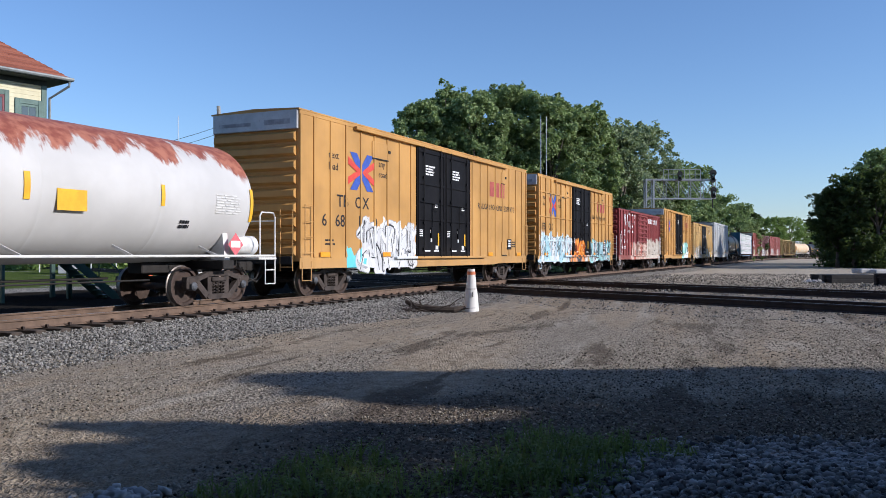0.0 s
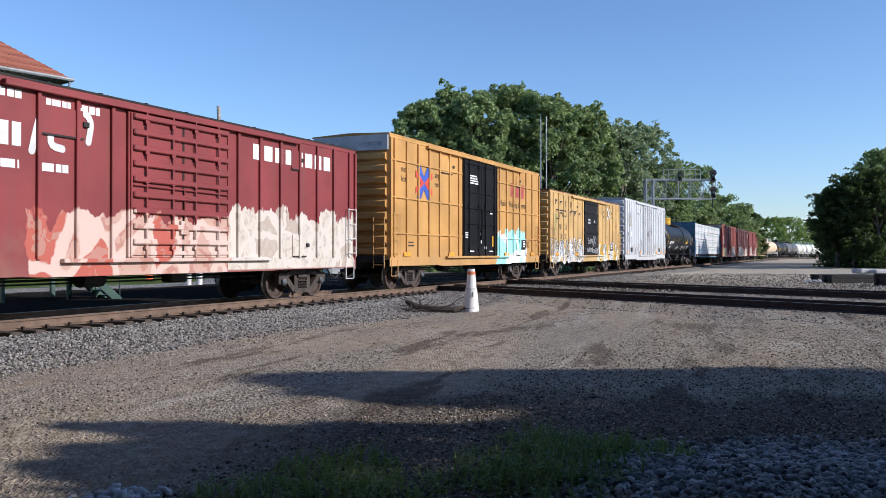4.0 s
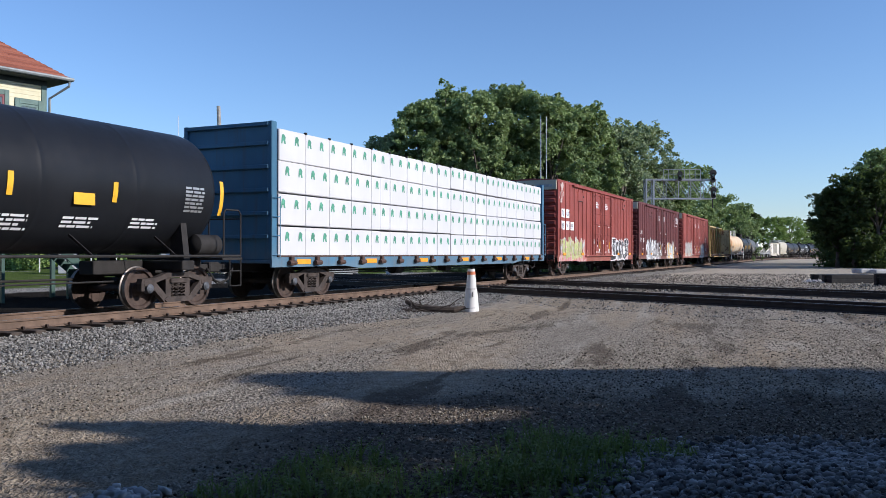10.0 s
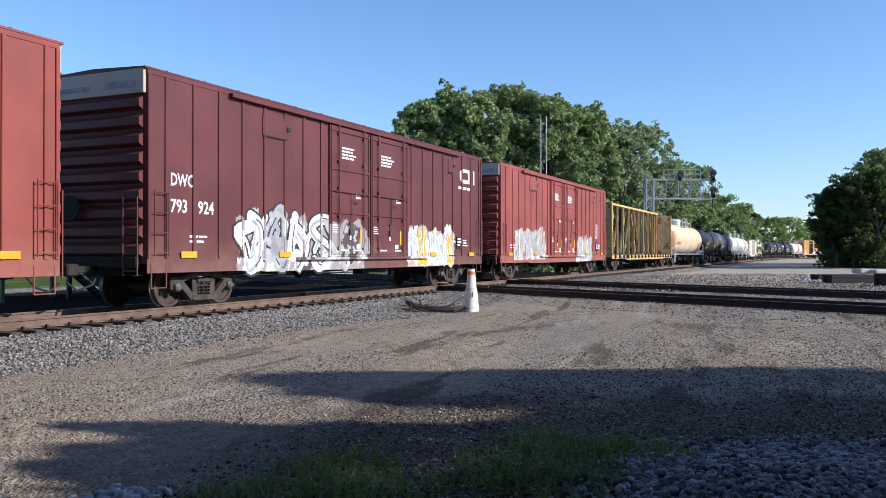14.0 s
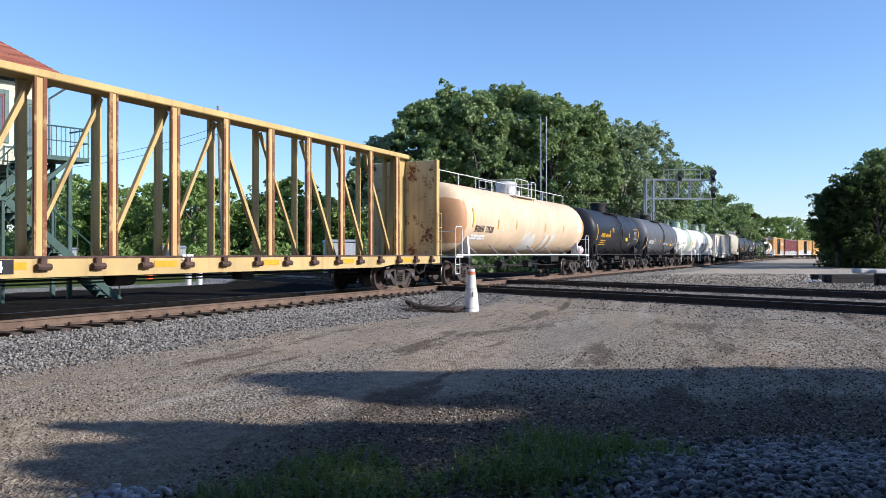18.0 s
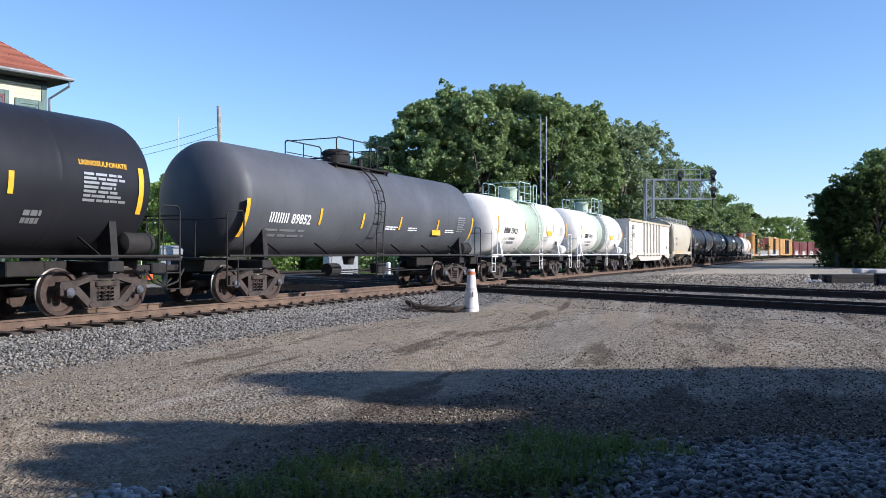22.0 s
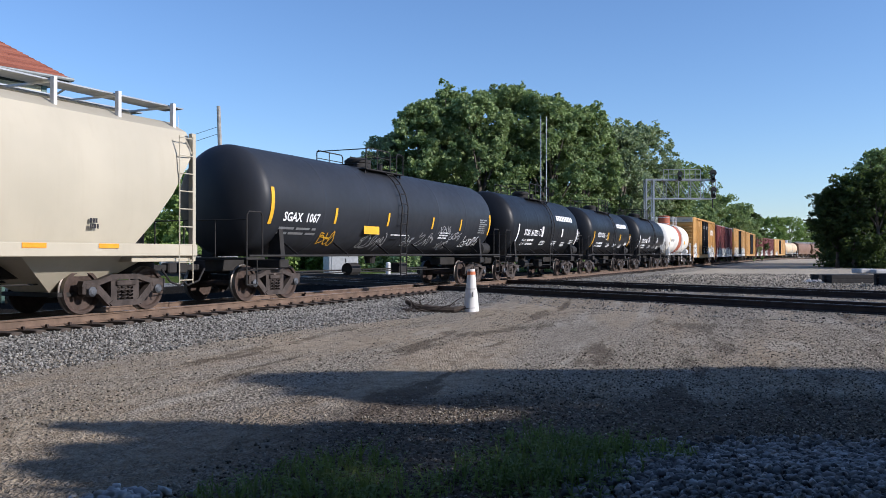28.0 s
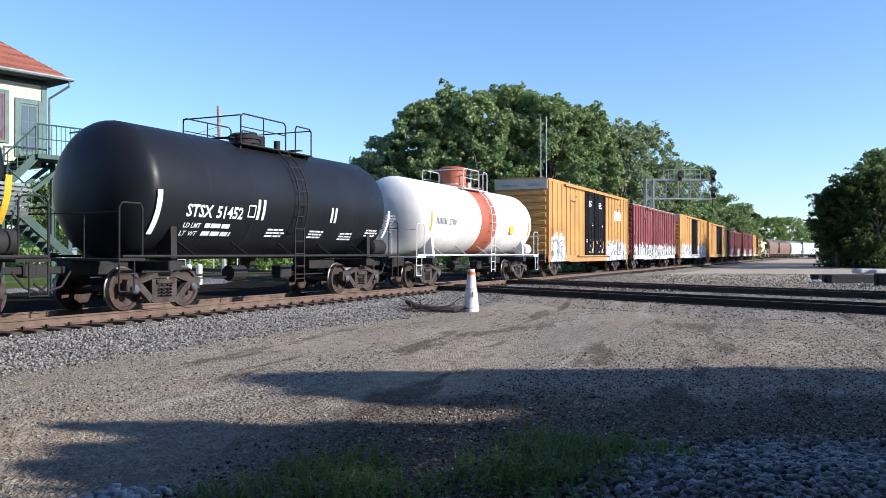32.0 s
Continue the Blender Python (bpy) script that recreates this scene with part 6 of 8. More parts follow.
# 10 red boxcar
t = [(-8.8, -3.9, 0.6, 2.0, (0.40, 0.42, 0.20), (0.52, 0.32, 0.31), (0.50, 0.50, 0.48), 0.6), (-8.9, -3.4, 0.5, 1.25, (0.50, 0.27, 0.26), (0.54, 0.36, 0.34), (0.44, 0.16, 0.14), 0.5), (2.55, 7.6, 0.75, 2.1, (0.70, 0.70, 0.70), (0.55, 0.40, 0.38), (0.66, 0.66, 0.66), 0.8), (-8.9, -8.0, 3.9, 5.0, (0.5, 0.4, 0.36), RED, RED, 0.5)]
c, f = boxcar(165.7, 184.2, 5.12, car_paint("red_boxcar_b", RED, 0.5, 0.25, (0.12, 0.04, 0.03), tags=t), "tall red boxcar with double doors and black-white graffiti", None, ((-2.2, -0.02), (0.06, 2.5)), 0.86, 0.022, band=M["hopper_tan"], roof=bpy.data.materials["red_boxcar_b"] if "red_boxcar_b" in bpy.data.materials else None)
for x, txt, z in ((-8.52, "TB", 3.15), (-7.68, "OX", 3.15), (-8.54, "88", 2.5), (-7.68, "94", 2.5), (-6.81, "84", 2.5)):
    side_plate(c, x, x + 0.65, z, z + 0.46, M["white"], f(3) + 0.002, "number_board")
    words(c, txt, 0.40, x + 0.07, z + 0.09, M["black"], lambda zz: f(3) - 0.013, 0.0, 0.95)
door_marks(c, f, ((-2.2, -0.02), (0.06, 2.5)), 71)
small_marks(c, f, 9.25, 41, M["white"])
graffiti(c, -1.466, 2.7, 7.4, 0.8, 2.2, 5, 306, M["spray_black"], M["spray_white"], None, 0.17, M["spray_black"], 0.16)
graffiti(c, -1.466, -8.4, -4.4, 0.85, 2.0, 7, 307, M["spray_lime"], M["spray_pink"], None, 0.13, M["moss"], 0.05)
# 11 maroon boxcar
t = [(-6.3, -0.2, 0.6, 2.2, (0.62, 0.62, 0.60), (0.08, 0.06, 0.06), (0.30, 0.26, 0.26), 0.8), (2.6, 6.6, 0.75, 2.1, (0.62, 0.66, 0.66), (0.66, 0.52, 0.24), (0.40, 0.34, 0.3), 0.8)]
c, f = boxcar(186.3, 204.85, 5.12, car_paint("maroon_boxcar", MAROON, 0.5, 0.25, (0.05, 0.03, 0.025), tags=t), "dark maroon boxcar with double doors and pale graffiti", None, ((-2.28, -0.02), (0.06, 2.54)), 0.86, 0.022, band=M["hopper_tan"])
words(c, "DWC", 0.38, -8.55, 2.70, M["white"], f, 0.008, 0.78)
words(c, "793", 0.40, -8.55, 2.12, M["white"], f, 0.008, 0.9)
words(c, "924", 0.40, -7.68, 2.12, M["white"], f, 0.008, 0.9)
drape(c, ([(0.9, 0.55), (0.35, 0.55), (0.12, 0.4), (0.12, 0.15), (0.35, 0.0), (0.9, 0.0), (0.9, 0.14), (0.4, 0.14), (0.28, 0.22), (0.28, 0.34), (0.4, 0.42), (0.9, 0.42)], [(0, 1, 2, 3, 4, 5, 6, 7, 8, 9, 10, 11)]), M["white"], 6.9, 3.95, f, "logo_shape")
drape(c, rects([(0, 0.12, 0, 0.55), (0.5, 0.62, 0, 0.55)]), M["white"], 7.85, 3.95, f, "logo_shape")
bars(c, 6.9, 3.8, 1.5, 1, M["white"], f, 0.1, 0.05, 3)
door_marks(c, f, ((-2.28, -0.02), (0.06, 2.54)), 81)
small_marks(c, f, 9.25, 51, M["white"])
graffiti(c, -1.466, -6.2, -0.4, 0.7, 2.4, 6, 308, M["spray_white"], M["spray_black"], M["spray_grey"], 0.20, M["spray_grey"], 0.12)
graffiti(c, -1.466, 2.7, 6.5, 0.75, 2.1, 5, 309, M["spray_white"], M["spray_grey"], M["yellow"], 0.15, M["sky_blue"], 0.08)
# 12 red boxcar
t = [(2.6, 6.0, 0.75, 2.1, (0.42, 0.40, 0.38), (0.30, 0.27, 0.26), (0.66, 0.66, 0.66), 0.7), (-7.5, -3.0, 0.9, 2.4, (0.42, 0.40, 0.38), (0.35, 0.2, 0.18), (0.6, 0.58, 0.56), 0.6)]
c, f = boxcar(206.9, 225.7, 5.17, car_paint("red_boxcar_c", (0.265, 0.066, 0.054), 0.5, 0.25, (0.10, 0.04, 0.03), tags=t), "faded red boxcar with double doors and silver graffiti", None, ((-2.28, -0.02), (0.06, 2.54)), 0.86, 0.022, band=M["hopper_tan"])
door_marks(c, f, ((-2.28, -0.02), (0.06, 2.54)), 91)
small_marks(c, f, 9.4, 61, M["white"])
graffiti(c, -1.466, 2.8, 6.0, 0.85, 2.2, 5, 310, M["spray_silver"], M["spray_grey"], None, 0.14, M["spray_pale"], 0.07)
graffiti(c, -1.466, -7.4, -3.1, 0.95, 2.3, 5, 311, M["spray_silver"], M["spray_grey"], None, 0.14, M["spray_pale"], 0.07)
blocks(c, 3, 6.9, 2.1, 0.6, 0.9, M["white"], f)
# 13 empty centre-beam flatcar
c, f = bulkhead_flat(227.5, 250.3, M["beam_yellow"], "empty rust-streaked yellow centre-beam flatcar", None, 4.85)
for x0, x1, txt in ((-9.25, -8.22, ""), (-7.78, -7.08, "861"), (-6.88, -6.18, "124")):
    side_plate(c, x0, x1, 0.86, 1.11, M["black"], f(1) - 0.004, "number_board")
    if txt:
        words(c, txt, 0.27, x0 + 0.08, 0.89, M["white"], lambda z: f(1) - 0.022, 0.008, 1.0)
    else:
        blocks(c, 4, x0 + 0.1, 0.89, 0.85, 0.19, M["white"], lambda z: f(1) - 0.022)
bars(c, -2.0, 1.2, 0.4, 2, M["white"], lambda z: f(1) - 0.02, 0.05, 0.03, 5)
# 14 cream stained tank
c, f = tankcar(251.5, 270.9, 1.45, 2.65, M["cream_tank"], "long cream tank car stained with brown streaks", trim=M["whiterail"], plat=1.5, ladders=(), marks=[(-7.8, 0.12, 0.8, 2.65), (-5.0, 0.1, 0.4, 2.48), (-2.7, 0.1, 0.4, 2.52), (1.5, 0.1, 0.4, 2.5), (4.6, 0.1, 0.4, 2.5), (8.5, 0.12, 0.9, 2.6)], dome=0.5, long_rail=True, over=0.6)
mark(c, "", "73528", -7.5, -6.4, 2.1, 0.36, M["black"], f, 0.004)
bars(c, -7.7, 1.98, 1.9, 2, M["white"], f, 0.08, 0.03, 4)
bars(c, 7.3, 2.95, 0.9, 8, M["white"], f, 0.04, 0.03, 6)
tank_end_gear(c, 19.4, M["whiterail"])
# 15 charcoal tank, yellow marks
c, f = tankcar(271.9, 286.4, 1.46, 2.62, M["dark_tank"], "charcoal tank car with yellow lettering and top platform", trim=M["dark"], plat=1.7, ladders=(0.2,), marks=[(-5.87, 0.13, 0.95, 2.55), (-2.6, 0.11, 0.42, 2.47), (0.33 + 0.5, 0.11, 0.4, 2.47), (3.04, 0.11, 0.4, 2.46), (6.06, 0.13, 0.95, 2.5)], dome=0.5, dome_x=0.1)
mark(c, "", "669444", -4.87, -3.8, 2.25, 0.34, M["yellow"], f, 0.004)
bars(c, -4.87, 2.08, 1.8, 3, M["yellow"], f, 0.05, 0.08, 8)
bars(c, -2.0, 2.9, 0.5, 4, M["yellow"], f, 0.04, 0.04, 9)
side_plate(c, 2.0, 2.6, 2.08, 2.3, M["yellow"], f(2.2), "warning_panel")
words(c, "LIGNOSULFONATE", 0.14, 4.5, 2.92, M["yellow"], f, 0.003)
bars(c, 4.6, 2.78, 1.1, 7, M["steel"], f, 0.05, 0.035, 10)
bars(c, 3.4, 2.0, 0.5, 2, M["steel"], f, 0.1, 0.04, 13)
tank_end_gear(c, 14.3, M["dark"], False)
# 16 slate-grey tank
c, f = tankcar(287.85, 303.75, 1.48, 2.61, M["grey_tank"], "slate-grey tank car with top platform and ladder", trim=M["dark"], plat=1.7, ladders=(-0.6,), marks=[(-7.1, 0.14, 0.95, 2.1), (-3.85, 0.11, 0.45, 2.25), (-1.5, 0.11, 0.45, 2.21), (0.95, 0.11, 0.42, 2.21), (3.85, 0.11, 0.45, 2.2), (7.0, 0.13, 0.85, 2.2)], dome=0.42, dome_h=0.38, dome_x=-0.55)
mark(c, "", "89852", -6.15, -5.2, 2.02, 0.36, M["white"], f, 0.008)
bars(c, -6.2, 1.86, 2.2, 2, M["steel"], f, 0.06, 0.08, 11)
bars(c, 5.6, 2.6, 0.8, 7, M["steel"], f, 0.05, 0.035, 12)
side_plate(c, 3.5, 4.2, 1.88, 2.08, M["yellow"], f(2.0), "warning_panel")
for x in (0.0, 1.6, 4.6):
    bars(c, x, 2.1, 0.9, 2, M["white"], f, 0.04, 0.03, int(x * 9))
tank_end_gear(c, 15.8, M["dark"], False)
# 17, 18 white tanks with pale green middles
for s0, s1, num, belt in ((304.9, 316.95, "35923", None), (318.0, 330.6, "35912", M["grey_band"])):
    c, f = tankcar(s0, s1, 1.38, 2.50, M["white_tank"], "short white tank car with pale green middle and white railings", trim=M["whiterail"], band=M["pale_green"], band_x=(-1.25, 1.35), band_paint=belt, top_trim=M["mint_rail"], plat=1.35,
                   ladders=(0.45,), marks=[(-4.9, 0.12, 0.75, 2.5), (-1.4, 0.1, 0.42, 2.5), (1.87, 0.12, 0.42, 2.43), (2.97, 0.12, 0.42, 2.48), (5.4, 0.13, 0.75, 2.48)], dome=0.42, dome_mat=M["pale_green"], rail_h=0.85, dome_x=0.25)
    mark(c, "", num, -4.16, -3.3, 2.13, 0.34, M["black"], f, 0.003)
    for z, txt in ((1.84, "LD LMT"), (1.66, "LT   WT")):
        words(c, txt, 0.15, -4.05, z, M["steel"], f, 0.0, 1.2)
        bars(c, -3.35, z + 0.11, 1.0, 1, M["steel"], f, 0.10, 0.05, int(z * 50))
    side_plate(c, 2.02, 2.76, 2.12, 2.36, M["yellow"], f(2.2), "warning_panel")
    bars(c, 4.1, 2.62, 0.75, 9, M["grey"], f, 0.03, 0.025, 22)
    side_plate(c, 3.8, 4.1, 1.68, 1.86, M["black"], f(1.8), "data_plate")
    for x in (-1.2, 1.5):
        bars(c, x, 2.05, 1.1, 4, M["grey"], f, 0.035, 0.04, 23)
    tank_end_gear(c, s1 - s0, M["whiterail"], False)
# 19 open white hopper
c, f = hopper_gondola(331.7, 348.1, M["hopper_white"], "dull white open-top hopper car with side posts")
words(c, "BISX", 0.42, -7.25, 2.98, M["black"], f, 0.006)
words(c, "30922", 0.42, -7.35, 2.4, M["black"], f, 0.006)
bars(c, -6.3, 1.5, 0.8, 2, M["black"], f, 0.04, 0.04, 4)
side_plate(c, 6.6, 6.85, 1.6, 1.85, M["black"], f(1.7), "data_plate")
# 20 covered hopper
c, f = covered_hopper(349.5, 361.2, M["hopper_tan"], "short cream covered hopper with roof walk and tan bays")
words(c, "MCEX", 0.36, -3.95, 2.45, M["black"], lambda z: f(2.2), 0.004)
words(c, "330010", 0.36, -4.0, 1.97, M["black"], lambda z: f(2.2), 0.004)
bars(c, -4.0, 1.8, 1.3, 2, M["grey"], lambda z: f(2.0), 0.05, 0.05, 6)
for x in (-3.9, -1.8, -0.3, 1.3, 3.0):
    side_plate(c, x, x + 0.85 if x < -3 else x + 0.5, 1.32, 1.41, M["amber"], f(1.3))
bars(c, 2.8, 1.9, 0.25, 2, M["black"], lambda z: f(1.8), 0.09, 0.02, 3)
# 21 black tank with scrawls
c, f = tankcar(362.85, 380.1, 1.46, 2.62, M["scuffed_tank"], "black tank car with yellow strips and scrawled tags", trim=M["dark"], ladders=(-0.4,), marks=[(-7.5, 0.14, 0.95, 2.45), (-4.44, 0.11, 0.45, 2.3), (-1.28, 0.11, 0.42, 2.31), (2.05, 0.11, 0.42, 2.3), (4.54, 0.11, 0.42, 2.31), (7.5, 0.13, 0.85, 2.4)], dome=0.40, dome_h=0.26, rail_h=0.6, plat=1.3, dome_x=-0.6)
words(c, "SGAX", 0.33, -6.95, 2.08, M["white"], f, 0.008)
words(c, "1067", 0.33, -5.92, 2.08, M["white"], f, 0.008)
bars(c, -7.0, 1.92, 2.4, 2, M["steel"], f, 0.06, 0.07, 14)
side_plate(c, -2.7, -1.75, 1.82, 2.12, M["yellow"], f(2.0), "warning_panel")
bars(c, 6.4, 2.6, 0.8, 7, M["steel"], f, 0.05, 0.035, 15)
for i, (xa, za, w, hgt, mm) in enumerate(((-4.9, 1.5, 0.8, 0.4, "yellow"), (-2.5, 1.42, 1.5, 0.42, "grey"), (0.3, 1.5, 0.7, 0.3, "grey"), (1.3, 1.5, 1.3, 0.55, "grey"), (2.8, 1.95, 0.9, 0.3, "spray_grey"), (3.2, 1.42, 0.8, 0.32, "grey"), (3.9, 1.75, 0.9, 0.3, "spray_grey"), (5.2, 1.5, 0.7, 0.4, "white"), (5.9, 1.55, 1.0, 0.36, "white"))):
    scrawl(c, xa, za, w, hgt, 90 + i, M[mm], lambda z: f(z) - 0.004, 0.028)
bars(c, 2.9, 2.0, 0.9, 3, M["white"], f, 0.05, 0.04, 77)
bars(c, -0.8, 1.85, 1.4, 1, M["white"], f, 0.04, 0.04, 78)
tank_end_gear(c, 17.0, M["dark"], False)
# 22 to 24 black syrup tanks
for s0, s1, num, mm, wm, dx, zt in ((380.8, 393.4, "61322", M["white"], True, 0.0, 2.08), (394.6, 406.8, "3215", M["yellow"], True, -0.05, 2.24), (408.35, 420.35, "51452", M["white"], False, -0.33, 2.05)):
    c, f = tankcar(s0, s1, 1.50 if wm else 1.53, 2.58 if wm else 2.61, M["black_tank"], "short black tank car with white lettering and top railing", trim=M["dark"], over=0.52, plat=1.6, ladders=(0.25,),
                   marks=[(-4.55 + dx, 0.15, 0.95, 2.1), (5.2, 0.13, 0.85, 2.15)] + ([(-1.0, 0.26, 0.5, 2.3), (2.3, 0.22, 0.42, 2.3)] if num == "61322" else [(-1.16 + dx, 0.1, 0.5, 2.3), (-0.95 + dx, 0.1, 0.5, 2.3), (2.2 + dx, 0.1, 0.42, 2.3), (2.4 + dx, 0.1, 0.42, 2.3)]), mark_mat=mm, dome=0.4, dome_h=0.25, rail_h=0.68, dome_x=0.1)
    words(c, "STSX", 0.38, -3.68 + dx, zt, M["white"], f, 0.010)
    words(c, num, 0.38, -2.68 + dx, zt, M["white"], f, 0.010)
    for z, txt in ((1.80, "LD LMT"), (1.62, "LT  WT")):
        words(c, txt, 0.15, -3.65 + dx, z, M["white"], f, 0.003, 1.1)
        bars(c, -2.95 + dx, z + 0.11, 1.2, 1, M["white"], f, 0.10, 0.05, int(z * 50))
    drape(c, rects([(0, 0.28, 0, 0.03), (0, 0.28, 0.27, 0.3), (0, 0.03, 0.03, 0.27), (0.25, 0.28, 0.03, 0.27)]), M["white"], -1.55 + dx, 2.1, f, "code_box")
    if wm:
        blocks(c, 9, 1.35, 2.92, 2.95, 0.27, M["white"], f, "logo_shape")
    bars(c, 5.0, 2.45, 0.75, 7, M["steel"], f, 0.05, 0.035, 17)
    for x, z in ((-0.9, 1.85), (1.0, 1.85), (2.6, 1.82), (4.0, 1.95)):
        bars(c, x, z, 0.9, 3, M["white"], f, 0.045, 0.035, int(x * 5 + 8))
    tank_end_gear(c, s1 - s0, M["dark"], False)
# 25 white tank with terracotta band
c, f = tankcar(421.6, 434.9, 1.45, 2.58, M["white_tank"], "white tank car with terracotta band and manway", trim=M["whiterail"], band=M["red_band"], band_x=(-0.6, 1.1), plat=1.3, ladders=(0.5,), dome=0.55, dome_mat=M["red_band"], dome_h=0.75, marks=[(-5.3, 0.12, 0.7, 2.4), (5.3, 0.12, 0.7, 2.4)])
mark(c, "", "2700", -4.9, -3.8, 2.3, 0.34, M["steel"], f, 0.003)
side_plate(c, 2.7, 3.2, 2.1, 2.45, M["yellow"], f(2.3), "warning_panel")
tank_end_gear(c, 13.3, M["whiterail"], False)
# 26 to 32 the boxcars behind
tagw = lambda a, b, z: (a, b, 0.6, z, (0.66, 0.67, 0.66), (0.55, 0.55, 0.52), (0.25, 0.25, 0.25), 0.5)
Y2 = yellow("yellow_boxcar_e", [tagw(-8.8, -6.2, 2.2), tagw(3.0, 8.6, 2.0)])
c, f = boxcar(436.5, 455.0, 5.05, Y2, "tall yellow boxcar with black double doors", M["box_black"], ((-2.27, -0.05), (0.03, 2.35)), 0.84, 0.03, band=M["hopper_tan"])
door_marks(c, f, ((-2.27, -0.05), (0.03, 2.35)), 15)
side_plate(c, 5.0, 7.0, 3.4, 4.0, M["white"], f(3) + 0.006, "logo_shape")
R2 = car_paint("red_boxcar_d", (0.20, 0.045, 0.045), 0.55, 0.5, (0.5, 0.42, 0.38), tags=[tagw(-9, 9, 1.9)], rust=0.1)
boxcar(456.6, 474.9, 4.85, R2, "weathered red boxcar with whitened ribs", None, ((-1.5, 1.5),), 0.9, 0.05, roof=M["grey"])
Y3 = yellow("yellow_boxcar_f", [tagw(-9, 8.6, 2.1)])
boxcar(477.4, 496.8, 5.0, Y3, "yellow boxcar with black doors and white graffiti", M["box_black"], ((-1.8, 1.8),), 1.2, 0.03, band=M["hopper_tan"])
boxcar(498.6, 518.0, 4.9, yellow("yellow_boxcar_g", []), "yellow boxcar with wide black door", M["box_black"], ((-2.0, 3.6),), 1.2, 0.03)
R3 = car_paint("red_boxcar_e", (0.16, 0.040, 0.038), 0.55, 0.4, tags=[tagw(-7.6, -3.0, 1.9), tagw(3.0, 7.6, 1.9)])
boxcar(520.0, 539.4, 4.5, R3, "dark red boxcar with pale tags", None, ((-1.5, 1.5),), 1.1, 0.04)
boxcar(541.3, 560.6, 4.6, R3, "dark red boxcar with pale tags", None, ((-1.5, 1.5),), 1.1, 0.04)
boxcar(562.4, 581.0, 4.7, yellow("yellow_boxcar_h", [tagw(-7.5, -4.0, 1.7)]), "yellow boxcar with dark door", M["box_black"], ((-1.5, 1.5),), 1.2, 0.03)
tankcar(582.4, 600.2, 1.50, 2.65, M["cream_tank"], "cream tank car with white railings", trim=M["whiterail"], plat=1.4)
covered_hopper(601.6, 619.6, M["hopper_brown"], "brown covered hopper with roof walk")
covered_hopper(621.0, 638.8, M["hopper_brown"], "brown covered hopper with roof walk")
covered_hopper(640.2, 656.6, M["hopper_white"], "pale grey covered hopper with roof walk")
bulkhead_flat(658.0, 680.2, M["beam_blue"], "centre-beam flatcar stacked with white-wrapped timber packs", (M["lumber_wrap"], M["green_print"]), 4.5)
boxcar(682.0, 700.6, 4.8, car_paint("brown_boxcar", (0.10, 0.05, 0.04), 0.6, 0.3), "dark brown boxcar with plain sides", None, ((-1.5, 1.5),), 1.2, 0.03)
for o in list(TRUCK.children_recursive) + [TRUCK]:
    bpy.data.objects.remove(o)

# ---------------------------------------------------------------- trees
def leaf_material(name, lo, hi):
    w = Mat(name)
    c = w.mix(w.island(), lo, hi)
    c = w.mix(w.ramp(w.noise(0.35, 3), 0.35, 0.65), c, tint(hi, 1.15))
    w.put(w.bsdf.inputs["Transmission Weight"], 0.0)
    m = w.done(c, 0.6, 0.0, 0.3)
    tr = w.n.new("ShaderNodeBsdfTranslucent")
    w.put(tr.inputs["Color"], w.mix(0.5, c, (0.20, 0.30, 0.06)))
    mix = w.n.new("ShaderNodeMixShader")
    mix.inputs[0].default_value = 0.36
    w.link(w.bsdf.outputs[0], mix.inputs[1])
    w.link(tr.outputs[0], mix.inputs[2])
    w.link(mix.outputs[0], w.n["Material Output"].inputs["Surface"])
    return m


M["leaf"] = leaf_material("oak_leaves", (0.11, 0.165, 0.070), (0.27, 0.345, 0.150))
M["leaf_pale"] = leaf_material("poplar_leaves", (0.155, 0.205, 0.12), (0.31, 0.37, 0.22))
M["leaf_mid"] = leaf_material("scrub_leaves", (0.11, 0.175, 0.045), (0.26, 0.355, 0.105))
# near-black copy of the leaf colours, with the trees' own shade in it
M["leaf_dark"] = leaf_material("shaded_leaves", (0.016, 0.030, 0.011), (0.042, 0.066, 0.022))
M["bark"] = plain("grey_bark", (0.13, 0.11, 0.09), 0.9, 0.0, 0.35, 4.0, 0.6)


